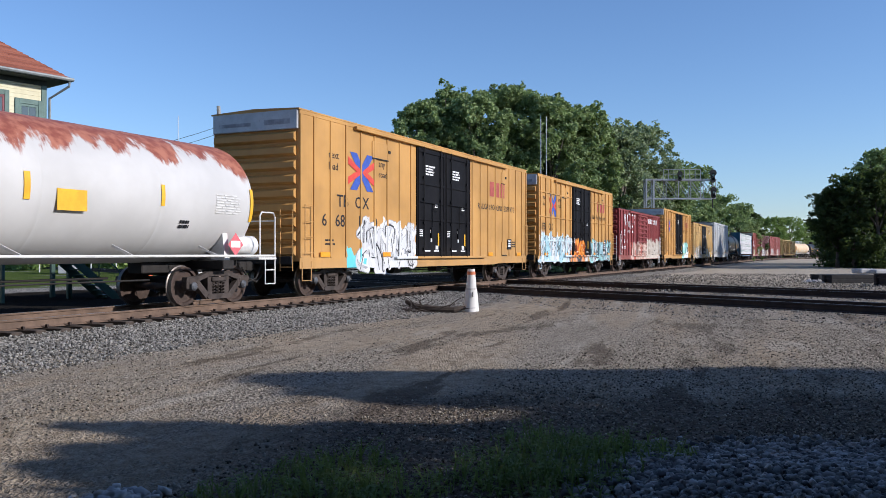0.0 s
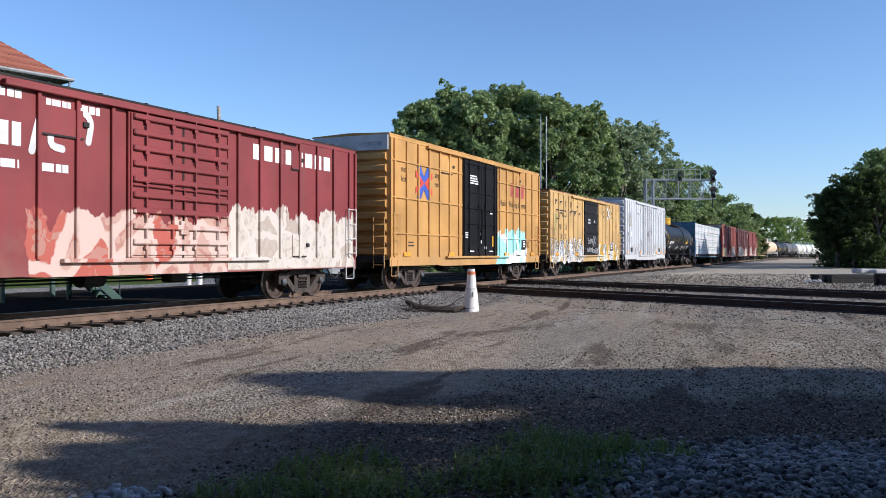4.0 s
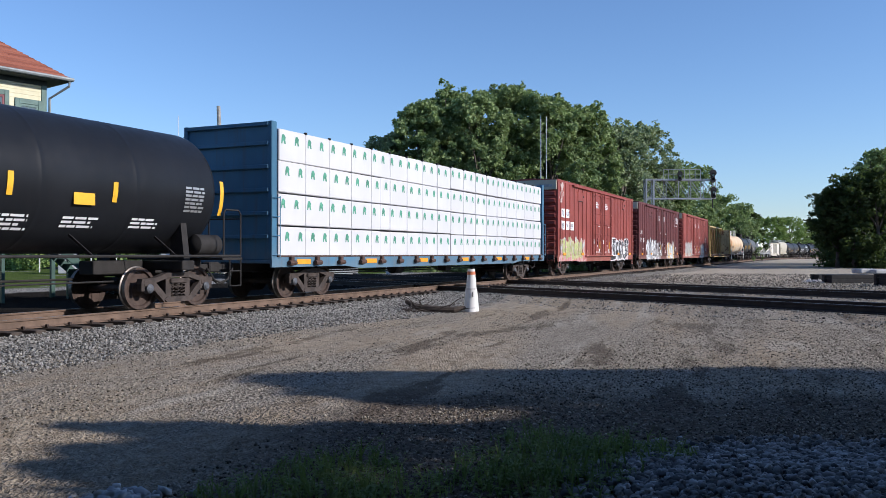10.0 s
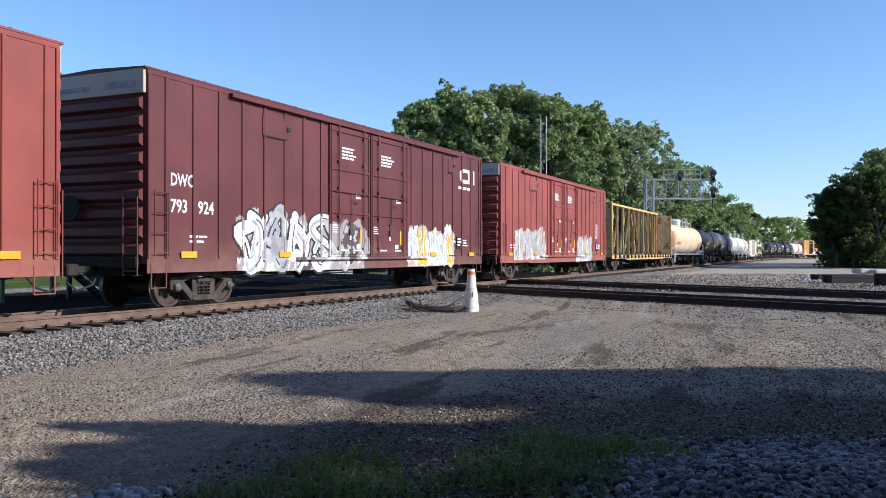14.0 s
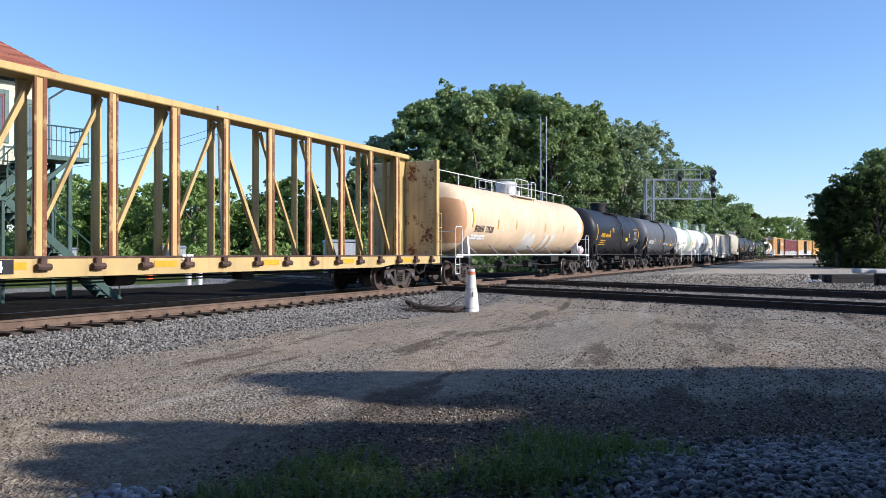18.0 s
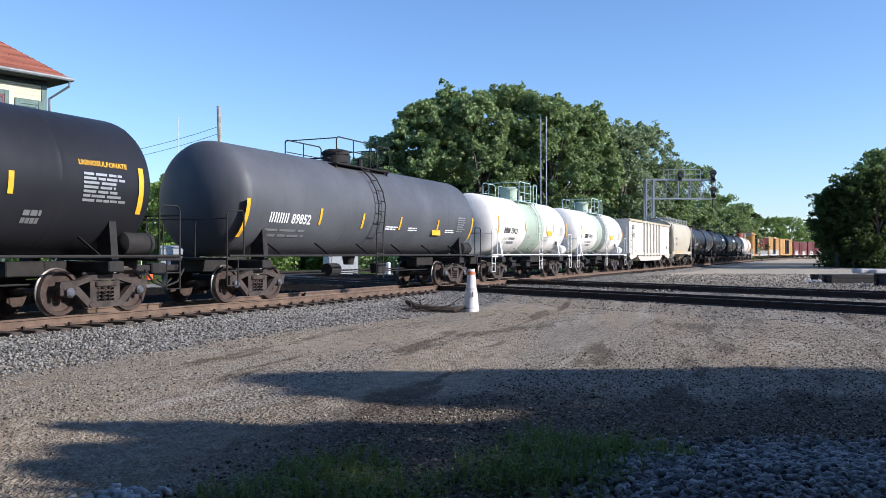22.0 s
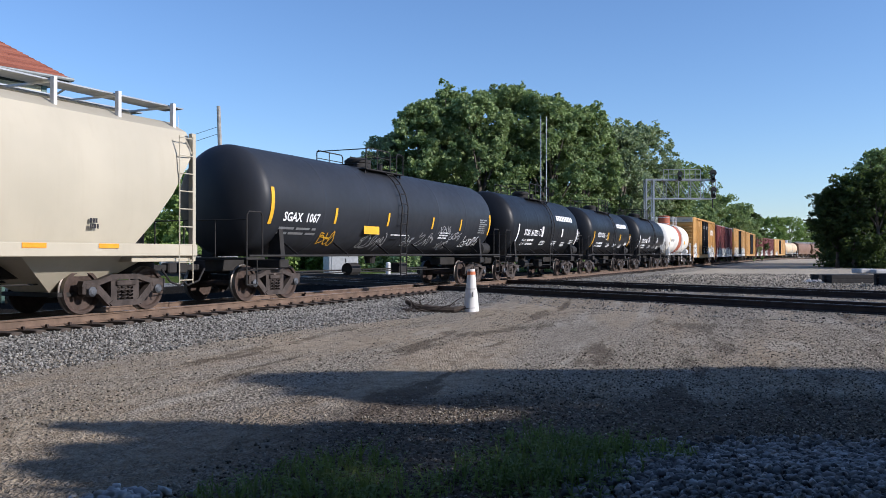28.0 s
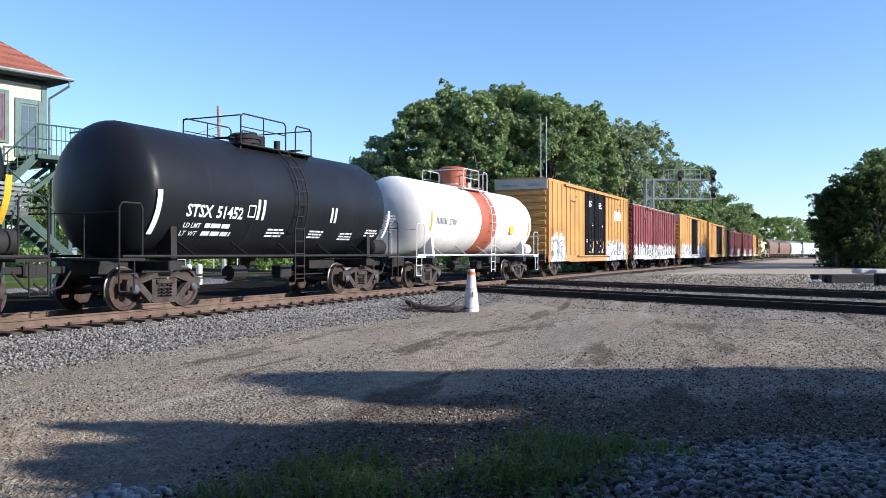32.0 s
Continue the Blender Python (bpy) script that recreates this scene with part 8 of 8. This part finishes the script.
def tower():
    """Two-storey tower; local x along the facade, the facade faces -y."""
    x, y = -14.35, 30.0
    yaw = 90 - 38.0
    root = thing("signal_tower", "cream clapboard railway tower with red hipped roof and green trim", "building", m=pose(x, y, 0, 0, 0, yaw))
    wlen, dep, eave, base = 7.0, 5.0, 7.55, GROUND
    low, jut = -2.75, 4.30         # the lower storey stops short, the upper one juts over it
    part("wall", B().box(-wlen, 0, 0, 0.2, jut, eave).box(-wlen, 0, dep - 0.2, dep, jut, eave).box(-wlen, -wlen + 0.2, 0.2, dep - 0.2, base - 0.2, eave).box(-0.2, 0, 0.2, dep - 0.2, jut, eave), M["siding"], root)
    part("lower_wall", B().box(-wlen, low, 0.003, 0.2, base - 0.2, jut - 0.003).box(-wlen, low, dep - 0.2, dep - 0.003, base - 0.2, jut - 0.003).box(low - 0.2, low, 0.2, dep - 0.2, base - 0.2, jut - 0.003), M["siding"], root)
    part("upper_floor", B().box(-wlen + 0.2, -0.2, 0.2, dep - 0.2, jut, jut + 0.15), M["soffit"], root)
    k = 0
    zz = base
    short = mesh_of("clapboard", B().box(-wlen + 0.02, low, -0.025, 0.0, 0.0, 0.145, 0.0), M["siding"])
    lap = mesh_of("clapboard", B().box(-wlen + 0.02, -0.02, -0.028, 0.0, 0.0, 0.145, 0.0).add([], []), M["siding"])
    while zz < eave - 0.1:
        o = new("clapboard", lap if zz > jut else short)
        o.parent = root
        o.matrix_basis = Matrix.Translation((0, 0, zz)) @ Matrix.Rotation(radians(0), 4, "X")
        if zz < jut:
            zz += 0.15
            continue
        o2 = new("clapboard", lap)
        o2.parent = root
        o2.matrix_basis = Matrix.Translation((0, 0.0, zz)) @ Matrix.Rotation(radians(90), 4, "Z") @ Matrix.Diagonal(((dep - 0.04) / wlen, 1, 1, 1)) @ Matrix.Translation((wlen, 0, 0))
        zz += 0.15
    for cx in (0.0, -wlen):
        part("corner_board", B().box(cx - 0.14, cx + 0.05, -0.06, 0.10, jut if cx == 0.0 else base, eave - 0.02, 0.01), M["trim_green"], root)
    part("frieze", B().box(-wlen - 0.06, 0.06, -0.065, 0.0, eave - 0.32, eave - 0.01, 0.01).box(0.0, 0.065, -0.06, dep, eave - 0.32, eave - 0.01, 0.01), M["soffit"], root)
    # hipped roof with overhang
    ov, rise = 0.62, 2.35
    x0, x1, y0, y1 = -wlen - ov, ov, -ov, dep + ov
    ym = dep / 2
    rx0, rx1 = x0 + 3.2, x1 - 3.2
    zr = eave + rise
    b = B().add([(x0, y0, eave - 0.02), (x1, y0, eave - 0.02), (x1, y1, eave - 0.02), (x0, y1, eave - 0.02), (rx0, ym, zr), (rx1, ym, zr), (x0, y0, eave - 0.14), (x1, y0, eave - 0.14), (x1, y1, eave - 0.14), (x0, y1, eave - 0.14)],
                [(0, 1, 5, 4), (1, 2, 5), (2, 3, 4, 5), (3, 0, 4), (6, 9, 8, 7), (0, 6, 7, 1), (1, 7, 8, 2), (2, 8, 9, 3), (3, 9, 6, 0)])
    roof = part("roof", b, M["soffit"], root)
    # shingle courses on the two slopes that show
    n = 22
    for f in range(n):
        t0, t1 = f / n, (f + 1) / n
        for (a0, a1, b0, b1, down) in (((x0, y0), (x1, y0), (rx0, ym), (rx1, ym), 0), ((x1, y0), (x1, y1), (rx1, ym), (rx1, ym), 1)):
            def P(u, t, lift):
                ax, ay = a0[0] + (a1[0] - a0[0]) * u, a0[1] + (a1[1] - a0[1]) * u
                bx, by = b0[0] + (b1[0] - b0[0]) * u, b0[1] + (b1[1] - b0[1]) * u
                return (ax + (bx - ax) * t, ay + (by - ay) * t, eave - 0.02 + (zr - eave) * t + lift)
            m = 7
            for q in range(m):
                u0, u1 = max(0.0, (q - 0.5 * (f % 2)) / m), min(1.0, (q + 1 - 0.5 * (f % 2)) / m + (0.5 / m if f % 2 and q == m - 1 else 0.0)) - 0.0012
                bb = B().loft([[P(u0, t0, 0.045), P(u1, t0, 0.045), P(u1, t0, 0.005), P(u0, t0, 0.005)], [P(u0, t1, 0.02), P(u1, t1, 0.02), P(u1, t1, 0.002), P(u0, t1, 0.002)]])
                part("shingle", bb, M["shingle"], root)
    part("gutter", B().tube([(x0, y0 - 0.06, eave - 0.06), (x1 + 0.06, y0 - 0.06, eave - 0.06), (x1 + 0.06, y1, eave - 0.06)], 0.075, 8), M["gutter"], root)
    part("downpipe", B().tube([(x1 - 0.05, y0 - 0.04, eave - 0.14), (x1 - 0.05, y0 - 0.04, eave - 0.3), (0.12, -0.12, eave - 0.75), (0.12, -0.12, 4.3)], 0.045, 8), M["gutter"], root)

    def opening(ax, w, z0, z1, sash, panes, name):
        fr = part(name, B().box(ax - 0.16, ax, -0.075, 0.02, z0 - 0.1, z1 + 0.18, 0.01).box(ax + w, ax + w + 0.16, -0.075, 0.02, z0 - 0.1, z1 + 0.18, 0.01).box(ax, ax + w, -0.075, 0.02, z1, z1 + 0.18, 0.01).box(ax, ax + w, -0.095, 0.02, z0 - 0.1, z0, 0.01), M["trim_green"], root)
        part("sash", B().box(ax, ax + 0.07, -0.055, 0.0, z0, z1).box(ax + w - 0.07, ax + w, -0.055, 0.0, z0, z1).box(ax + 0.07, ax + w - 0.07, -0.055, 0.0, z1 - 0.08, z1).box(ax + 0.07, ax + w - 0.07, -0.055, 0.0, z0, z0 + 0.09), sash, fr)
        cols, rows = panes
        for i in range(cols):
            for j in range(rows):
                pw, ph = (w - 0.14) / cols, (z1 - z0 - 0.17) / rows
                part("pane", B().box(ax + 0.07 + i * pw + 0.015, ax + 0.07 + (i + 1) * pw - 0.015, -0.042, -0.034, z0 + 0.09 + j * ph + 0.015, z0 + 0.09 + (j + 1) * ph - 0.015), M["glass"], fr)
        part("muntin", B().box(ax + 0.07, ax + w - 0.07, -0.034, -0.03, z0 + 0.09, z1 - 0.08), sash, fr)
        return fr

    opening(-0.92, 0.66, 4.72, 6.50, M["trim_green"], (2, 3), "upper_door")
    opening(-2.25, 0.82, 5.15, 6.72, M["sash_red"], (2, 2), "window")
    opening(-3.9, 0.82, 5.15, 6.72, M["sash_red"], (2, 2), "window")
    opening(-5.6, 0.82, 5.15, 6.72, M["sash_red"], (2, 2), "window")
    opening(-4.6, 0.95, 1.4, 3.0, M["sash_red"], (2, 2), "window")
    # landing and stairs
    zl = 4.62
    st = thing("stair", "dark green outside stair with landing and railings", "stairs", m=pose(x, y, 0, 0, 0, yaw))
    part("landing", B().box(-0.95, 0.9, -1.45, -0.1, zl - 0.16, zl, 0.01), M["stair_green"], st)
    b = B()
    for py in (-1.38, -0.2):
        b.bar((0.2, py, zl - 0.16), (-2.3, py, zl - 2.3), 0.14, 0.12, (0, 1, 0))
    b.bar((0.2, -1.38, GROUND - 0.05), (0.2, -1.38, zl - 0.1), 0.14, 0.14, (0, 1, 0))
    b.bar((0.2, -0.2, GROUND - 0.05), (0.2, -0.2, zl - 0.1), 0.14, 0.14, (0, 1, 0))
    part("bracket", b, M["stair_green"], st)
    b = B()
    for yy, xa, xb in ((-1.42, -0.95, 0.87),):
        b.tube([(xa, yy, zl + 1.02), (xb, yy, zl + 1.02), (xb, -0.12, zl + 1.02)], 0.03, 6)
        b.tube([(xa, yy, zl + 0.52), (xb, yy, zl + 0.52), (xb, -0.12, zl + 0.52)], 0.02, 6)
        for k in range(12):
            px = xa + (xb - xa) * k / 11
            b.tube([(px, yy, zl), (px, yy, zl + 1.02)], 0.022 if k in (0, 11) else 0.013, 5)
    part("railing", b, M["stair_green"], st)
    # two flights along the facade, turning at a half landing
    for (xa, za, xb, zb, yy) in ((-0.95, zl, -2.5, zl - 1.62, -0.8), (-2.5, zl - 1.62, 1.4, GROUND, -2.1)):
        b = B()
        for o in (-0.5, 0.5):
            b.bar((xa, yy + o, za - 0.1), (xb, yy + o, zb - 0.1), 0.05, 0.26, (0, 0, 1))
        part("stringer", b, M["stair_green"], st)
        n = 9 if zb > 1 else 18
        for k in range(n):
            t = (k + 0.5) / n
            px, pz = xa + (xb - xa) * t, za + (zb - za) * t
            part("tread", B().box(px - 0.14, px + 0.14, yy - 0.48, yy + 0.48, pz - 0.03, pz + 0.01), M["stair_green"], st)
        b = B()
        b.tube([(xa, yy - 0.5, za + 0.95), (xb, yy - 0.5, zb + 0.95)], 0.028, 6)
        for k in range(6):
            t = k / 5
            px, pz = xa + (xb - xa) * t, za + (zb - za) * t
            b.tube([(px, yy - 0.5, pz - 0.1), (px, yy - 0.5, pz + 0.95)], 0.02, 5)
        part("railing", b, M["stair_green"], st)
    part("half_landing", B().box(-3.6, -2.5, -2.65, -0.25, zl - 1.74, zl - 1.62, 0.01), M["stair_green"], st)
    b = B()
    for px, py in ((-3.5, -2.55), (-3.5, -0.35), (-2.6, -2.55)):
        b.box(px - 0.05, px + 0.05, py - 0.05, py + 0.05, GROUND - 0.1, zl - 1.7)
    part("stair_post", b, M["stair_green"], st)


tower()


# ---------------------------------------------------------------- signal bridge, poles and yard furniture
def signal_bridge():
    zc = 88.0
    xl, _ = at(1142, zc)
    xm, _ = at(1155, zc)
    xr, _ = at(1264, zc)
    root = thing("signal_bridge", "grey steel cantilever signal bridge over the tracks", "signal", m=pose(0, zc, 0))
    zb, zt = 7.0, 8.95
    b = B()
    for px in (xl, xm):
        for py in (-0.45, 0.45):
            b.bar((px, py, GROUND - 0.1), (px, py, zt + 0.1), 0.16, 0.16, (0, 1, 0))
    k = 0
    z = 0.4
    while z < zt - 0.5:
        for py in (-0.45, 0.45):
            b.bar((xl, py, z), (xm, py, z + 0.8), 0.06, 0.06, (0, 1, 0))
        z += 0.9
    part("mast", b, M["steel"], root)
    b = B()
    for py in (-0.45, 0.45):
        b.bar((xl, py, zb), (xr, py, zb), 0.09, 0.11, (0, 0, 1))
        b.bar((xl, py, zt), (xr + 0.1, py, zt), 0.09, 0.11, (0, 0, 1))
    part("chord", b, M["steel"], root)
    n = 5
    for k in range(n + 1):
        px = xm + (xr - xm) * k / n
        for py in (-0.45, 0.45):
            part("truss_post", B().bar((px, py, zb), (px, py, zt), 0.065, 0.065, (0, 1, 0)), M["steel"], root)
            if k < n:
                qx = xm + (xr - xm) * (k + 1) / n
                part("truss_brace", B().bar((px, py, zt), (qx, py, zb), 0.05, 0.05, (0, 1, 0)), M["steel"], root)
    part("walkway", B().box(xl, xr, -0.5, 0.5, zt + 0.07, zt + 0.12), M["steel"], root)
    b = B()
    for py in (-0.5,):
        for zz in (zt + 0.6, zt + 1.1):
            b.bar((xm + 2.0 * 0.5, py, zz), (xr - 1.6, py, zz), 0.05, 0.05)
        for k in range(8):
            px = xm + 1.0 + (xr - 1.6 - xm - 1.0) * k / 7
            b.bar((px, py, zt + 0.1), (px, py, zt + 1.1), 0.05, 0.05, (0, 1, 0))
    part("guard_rail", b, M["steel"], root)
    for hx, hz, s in ((at(1200, zc)[0], 9.0, 0.6), (xr - 0.35, 8.9, 0.8), (xr - 0.3, 7.2, 0.7)):
        head = B().tube([(hx, -0.7, hz), (hx, -0.78, hz)], 0.33 * s, 16).box(hx - 0.24 * s, hx + 0.24 * s, -0.78, -0.45, hz - 0.05, hz + 1.0 * s, 0.03)
        head.tube([(hx, -0.7, hz + 0.95 * s), (hx, -0.78, hz + 0.95 * s)], 0.46 * s, 18)
        head.tube([(hx, -0.4, hz - 1.2), (hx, -0.4, hz + 1.2 * s)], 0.05, 8)
        h = part("signal_head", head, M["black"], root, "black signal head with round target")
        part("lens", B().tube([(hx, -0.79, hz + 0.62 * s), (hx, -0.84, hz + 0.62 * s)], 0.11, 12), M["glass"], h)


signal_bridge()
M["pole_wood"] = plain("weathered_pole_wood", (0.34, 0.32, 0.29), 0.9, 0.0, 0.25, 3.0, 0.3)
M["wire"] = plain("wire", (0.03, 0.03, 0.03), 0.6)


def pole(px, z, top_px, r, label, lean=0.0, arm=False, mat=None, base_px=None):
    x, y = at(px, z)
    h = (449 - top_px) / 1475 * z + 1.215 - GROUND
    root = thing("utility_pole", label, "pole", "poles", m=pose(x, y, GROUND))
    part("shaft", B().tube([(0, 0, -0.2), (lean * 0.5, 0, h * 0.5), (lean, 0, h)], [r * 1.25, r * 1.1, r * 0.85], 9), mat or M["pole_wood"], root)
    if arm:
        part("crossarm", B().bar((lean - 1.0, 0, h - 2.2), (lean + 1.0, 0, h - 2.2), 0.1, 0.12), M["pole_wood"], root)
        for e in (-0.9, -0.5, 0.5, 0.9):
            part("insulator", B().tube([(lean + e, 0, h - 2.15), (lean + e, 0, h - 1.95)], 0.04, 6), M["steel"], root)
    return root


pole(397, 58, 188, 0.15, "leaning grey wooden utility pole", -0.42, False)
pole(957, 70, 205, 0.045, "thin grey radio mast", 0, mat=M["steel"])
pole(967, 71, 206, 0.035, "thin grey radio mast", 0, mat=M["steel"])
pole(205, 105, 305, 0.12, "distant utility pole with crossarm", 0, True)
pole(315, 110, 205, 0.05, "thin grey radio mast", 0, mat=M["steel"])
b = B()
xa, ya = at(60, 62)
xb, yb = at(390, 58)
for dz in (0.0, 0.5):
    b.tube([(xa + (xb - xa) * t, ya + (yb - ya) * t, 7.4 + dz + 2.2 * t - 2.0 * t * (1 - t)) for t in np.linspace(0, 1, 9)], 0.015, 4)
solo("overhead_wire", b, M["wire"], "thin dark overhead wires to the pole", "wire")

# white marker post with orange band
M["post_white"] = car_paint("scuffed_white_post", (0.80, 0.79, 0.76), 0.6, 0.25, (0.4, 0.36, 0.3), dusty=0.1)
M["post_orange"] = plain("faded_orange_band", (0.62, 0.19, 0.08), 0.6, 0.0, 0.2)
px, py = at(834, 23.6)
zg = float(ground_height(np.array(px), np.array(py)))
post = thing("marker_post", "scuffed white tapered marker post with orange band", "post", m=pose(px, py, zg))
part("shaft", B().tube([(0, 0, -0.05), (0, 0, 0.62), (0, 0, 0.64), (0, 0, 1.2)], [0.225, 0.165, 0.15, 0.10], 20), M["post_white"], post, smooth=30)
part("band", B().tube([(0, 0, 1.04), (0, 0, 1.13)], [0.122, 0.115], 20), M["post_orange"], post, smooth=30)
part("lettering_bar", B().box(0.02, 0.05, -0.205, -0.19, 0.42, 0.56), M["black"], post)
part("rope", B().tube([(0.16 * math.cos(a), 0.16 * math.sin(a), 0.64) for a in np.linspace(0, 6.0, 18)], 0.012, 5), M["pole_wood"], post)
# dead branches beside it
M["twig"] = plain("dead_twig", (0.05, 0.038, 0.03), 0.9, 0.0, 0.3)
r = random.Random(4)
b = B()
for k in range(26):
    x0, y0 = px - 1.3 + r.uniform(-0.6, 1.0), py + r.uniform(-0.6, 0.35)
    z0 = float(ground_height(np.array(x0), np.array(y0)))
    a, l, up = r.uniform(0, 6.283), r.uniform(0.4, 1.0), r.uniform(0.05, 0.5)
    b.tube([(x0, y0, z0 + 0.01), (x0 + l * 0.5 * math.cos(a), y0 + l * 0.4 * math.sin(a), z0 + up * 0.7), (x0 + l * math.cos(a + 0.3), y0 + l * math.sin(a + 0.3), z0 + up)], [0.018, 0.012, 0.004], 5)
b.tube([(px - 1.85, py + 0.35, zg + 0.26), (px - 1.5, py, zg + 0.10), (px - 1.0, py - 0.2, zg + 0.06), (px - 0.5, py - 0.25, zg + 0.06), (px - 0.1, py - 0.05, zg + 0.12)], [0.06, 0.10, 0.11, 0.09, 0.04], 8)
solo("dead_branches", b, M["twig"], "tangle of dead branches on the gravel", "branches")

# beyond the train: cabinets, bollards, barrel, fence rail
M["cabinet"] = plain("grey_cabinet", (0.40, 0.42, 0.43), 0.45, 0.3, 0.15)
for pxl, z, w, hh, lab in ((120, 66, 1.4, 1.9, "small grey equipment cabinet"), (305, 60, 1.7, 2.0, "grey steel equipment cabinet by the fence"), (603, 52, 1.9, 2.3, "grey steel equipment hut beyond the track")):
    x, y = at(pxl, z)
    c = thing("equipment_cabinet", lab, "cabinet", "equipment cabinets", m=pose(x, y, GROUND, 0, 0, 25))
    part("body", B().box(-w / 2, w / 2, -0.6, 0.6, 0.0, hh, 0.03), M["cabinet"], c)
    part("roof", B().loft([[(-w / 2 - 0.08, -0.7, hh), (w / 2 + 0.08, -0.7, hh), (w / 2 + 0.08, 0.7, hh), (-w / 2 - 0.08, 0.7, hh)], [(-w / 2, -0.4, hh + 0.14), (w / 2, -0.4, hh + 0.14), (w / 2, 0.4, hh + 0.14), (-w / 2, 0.4, hh + 0.14)]]), M["cabinet"], c)
    d = part("door", B().box(-w / 2 + 0.15, w / 2 - 0.15, -0.63, -0.59, 0.12, hh - 0.15, 0.01), M["cabinet"], c)
    part("handle", B().box(0.1, 0.14, -0.67, -0.63, hh * 0.45, hh * 0.55), M["dark"], d)
for pxl, z in ((334, 42), (353, 42), (687, 52)):
    x, y = at(pxl, z)
    bo = thing("bollard", "white steel pipe bollard", "bollard", "white bollards", m=pose(x, y, GROUND))
    part("pipe", B().tube([(0, 0, -0.1), (0, 0, 0.98), (0, 0, 1.04)], [0.15, 0.15, 0.09], 14), M["whiterail"], bo, smooth=30)
    part("collar", B().tube([(0, 0, 0.5), (0, 0, 0.56)], 0.157, 14), M["grey"], bo)
x, y = at(264, 48)
ba = thing("traffic_barrel", "orange and white traffic channelizer", "barrel", m=pose(x, y, GROUND))
M["hi_orange"] = plain("bright_orange_plastic", (0.75, 0.12, 0.03), 0.5, 0.0, 0.1)
part("body", B().tube([(0, 0, 0.06), (0, 0, 0.85), (0, 0, 0.95)], [0.22, 0.17, 0.08], 14), M["hi_orange"], ba, smooth=30)
for zz in (0.4, 0.66):
    part("stripe", B().tube([(0, 0, zz), (0, 0, zz + 0.11)], [0.205 - 0.06 * zz + 0.02, 0.205 - 0.06 * zz + 0.012], 14), M["white"], ba)
part("foot", B().box(-0.3, 0.3, -0.3, 0.3, 0.0, 0.06, 0.02), M["dark"], ba)
fence = thing("guard_rail", "low white pipe rail on posts before the trees", "fence")
(xa, ya), (xb, yb) = at(70, 70), at(420, 74)
part("rail", B().tube([(xa, ya, 0.95), (xb, yb, 0.95)], 0.05, 6), M["whiterail"], fence)
for k in range(9):
    t = k / 8
    part("post", B().tube([(xa + (xb - xa) * t, ya + (yb - ya) * t, GROUND), (xa + (xb - xa) * t, ya + (yb - ya) * t, 0.95)], 0.05, 6), M["whiterail"], fence)

# stacked track panels and concrete blocks by the dark trees
M["concrete"] = plain("pale_concrete", (0.48, 0.47, 0.45), 0.85, 0.0, 0.2, 3.0, 0.3)
for pxa, pxb, z, zlo, zhi, mat, nm, lab in ((1462, 1548, 45, -0.36, 0.08, "dark", "timber_stack", "stack of timbers with their shade put into the black"), (1440, 1540, 50, -0.36, -0.02, "tie", "timber_stack", "low stack of weathered timbers"), (1514, 1545, 47, 0.09, 0.36, "concrete", "concrete_block", "pale broken concrete block on the timbers"),
                                            (1540, 1590, 46.5, 0.09, 0.33, "concrete", "concrete_block", "pale concrete block on the timbers"), (1556, 1600, 40, -0.36, 0.25, "dark", "timber_stack", "stack of timbers with their shade put into the black")):
    x0, x1 = at(pxa, z)[0], at(pxb, z)[0]
    st = thing(nm, lab, "block" if mat == "concrete" else "timber", m=pose((x0 + x1) / 2, z, 0, 0, 0, 3))
    w = (x1 - x0) / 2
    if mat == "concrete":
        part("block", B().box(-w, w, -0.5, 0.5, zlo, zhi, 0.05), M[mat], st)
    else:
        nrow = max(1, int((zhi - zlo) / 0.2))
        dz = (zhi - zlo) / nrow
        for a in range(nrow):
            for q in range(4):
                # black underframe paint stands in for the shade that lies on the stacks
                part("timber", B().box(-w + 0.05 * ((a * 3 + q) % 3), w - 0.06 * ((a + q) % 3), -0.5 + q * 0.26, -0.26 + q * 0.26, zlo + a * dz, zlo + (a + 1) * dz - 0.01, 0.015), M["dark"], st)
x, y = at(1440, 46)
gx, gy = np.random.default_rng(8).normal(x, 0.35, 26), np.random.default_rng(9).normal(y, 0.3, 26)
scatter_stones("pale_rubble", gx, gy, 0.1, 0.28, M["rock"], "small heap of pale rubble", 44, 0.1)


# ---------------------------------------------------------------- motion
def motions():
    """The train rolls by at one speed; every car sits on the track by its two trucks."""
    for car, mid, half in CARS:
        rows = []
        times = [0.0]
        t = 1.0
        while t < 32.0:
            if mid - SPEED * (t - 1.0) > BEND - 20:
                times.append(t)
            t += 1.0
        times.append(32.0)
        for t in times:
            s = mid - SPEED * t
            xa, ya, ha = path(s - half)
            xb, yb, hb = path(s + half)
            yaw = math.degrees(math.atan2(yb - ya, xb - xa))
            rows.append((t, pose((xa + xb) / 2, (ya + yb) / 2, 0, 0, 0, yaw)))
        walk(car, rows)
    # wheels roll; all wheels in one place of a truck share one track of keys
    step = 1 / FPS
    for k, group in enumerate(WHEELS):
        rows = []
        for i in range(0, 32 * FPS + 1):
            spin = -math.degrees(SPEED * i * step / 0.457) % 360
            rows.append((i * step, pose(-0.89 if k == 0 else 0.89, 0, 0.457, 0, spin, 0)))
        walk(group[0], rows)
        first = group[0].animation_data
        for other in group[1:]:
            other.rotation_mode = "QUATERNION"
            data = other.animation_data_create()
            data.action = first.action
            data.action_slot = first.action_slot


motions()
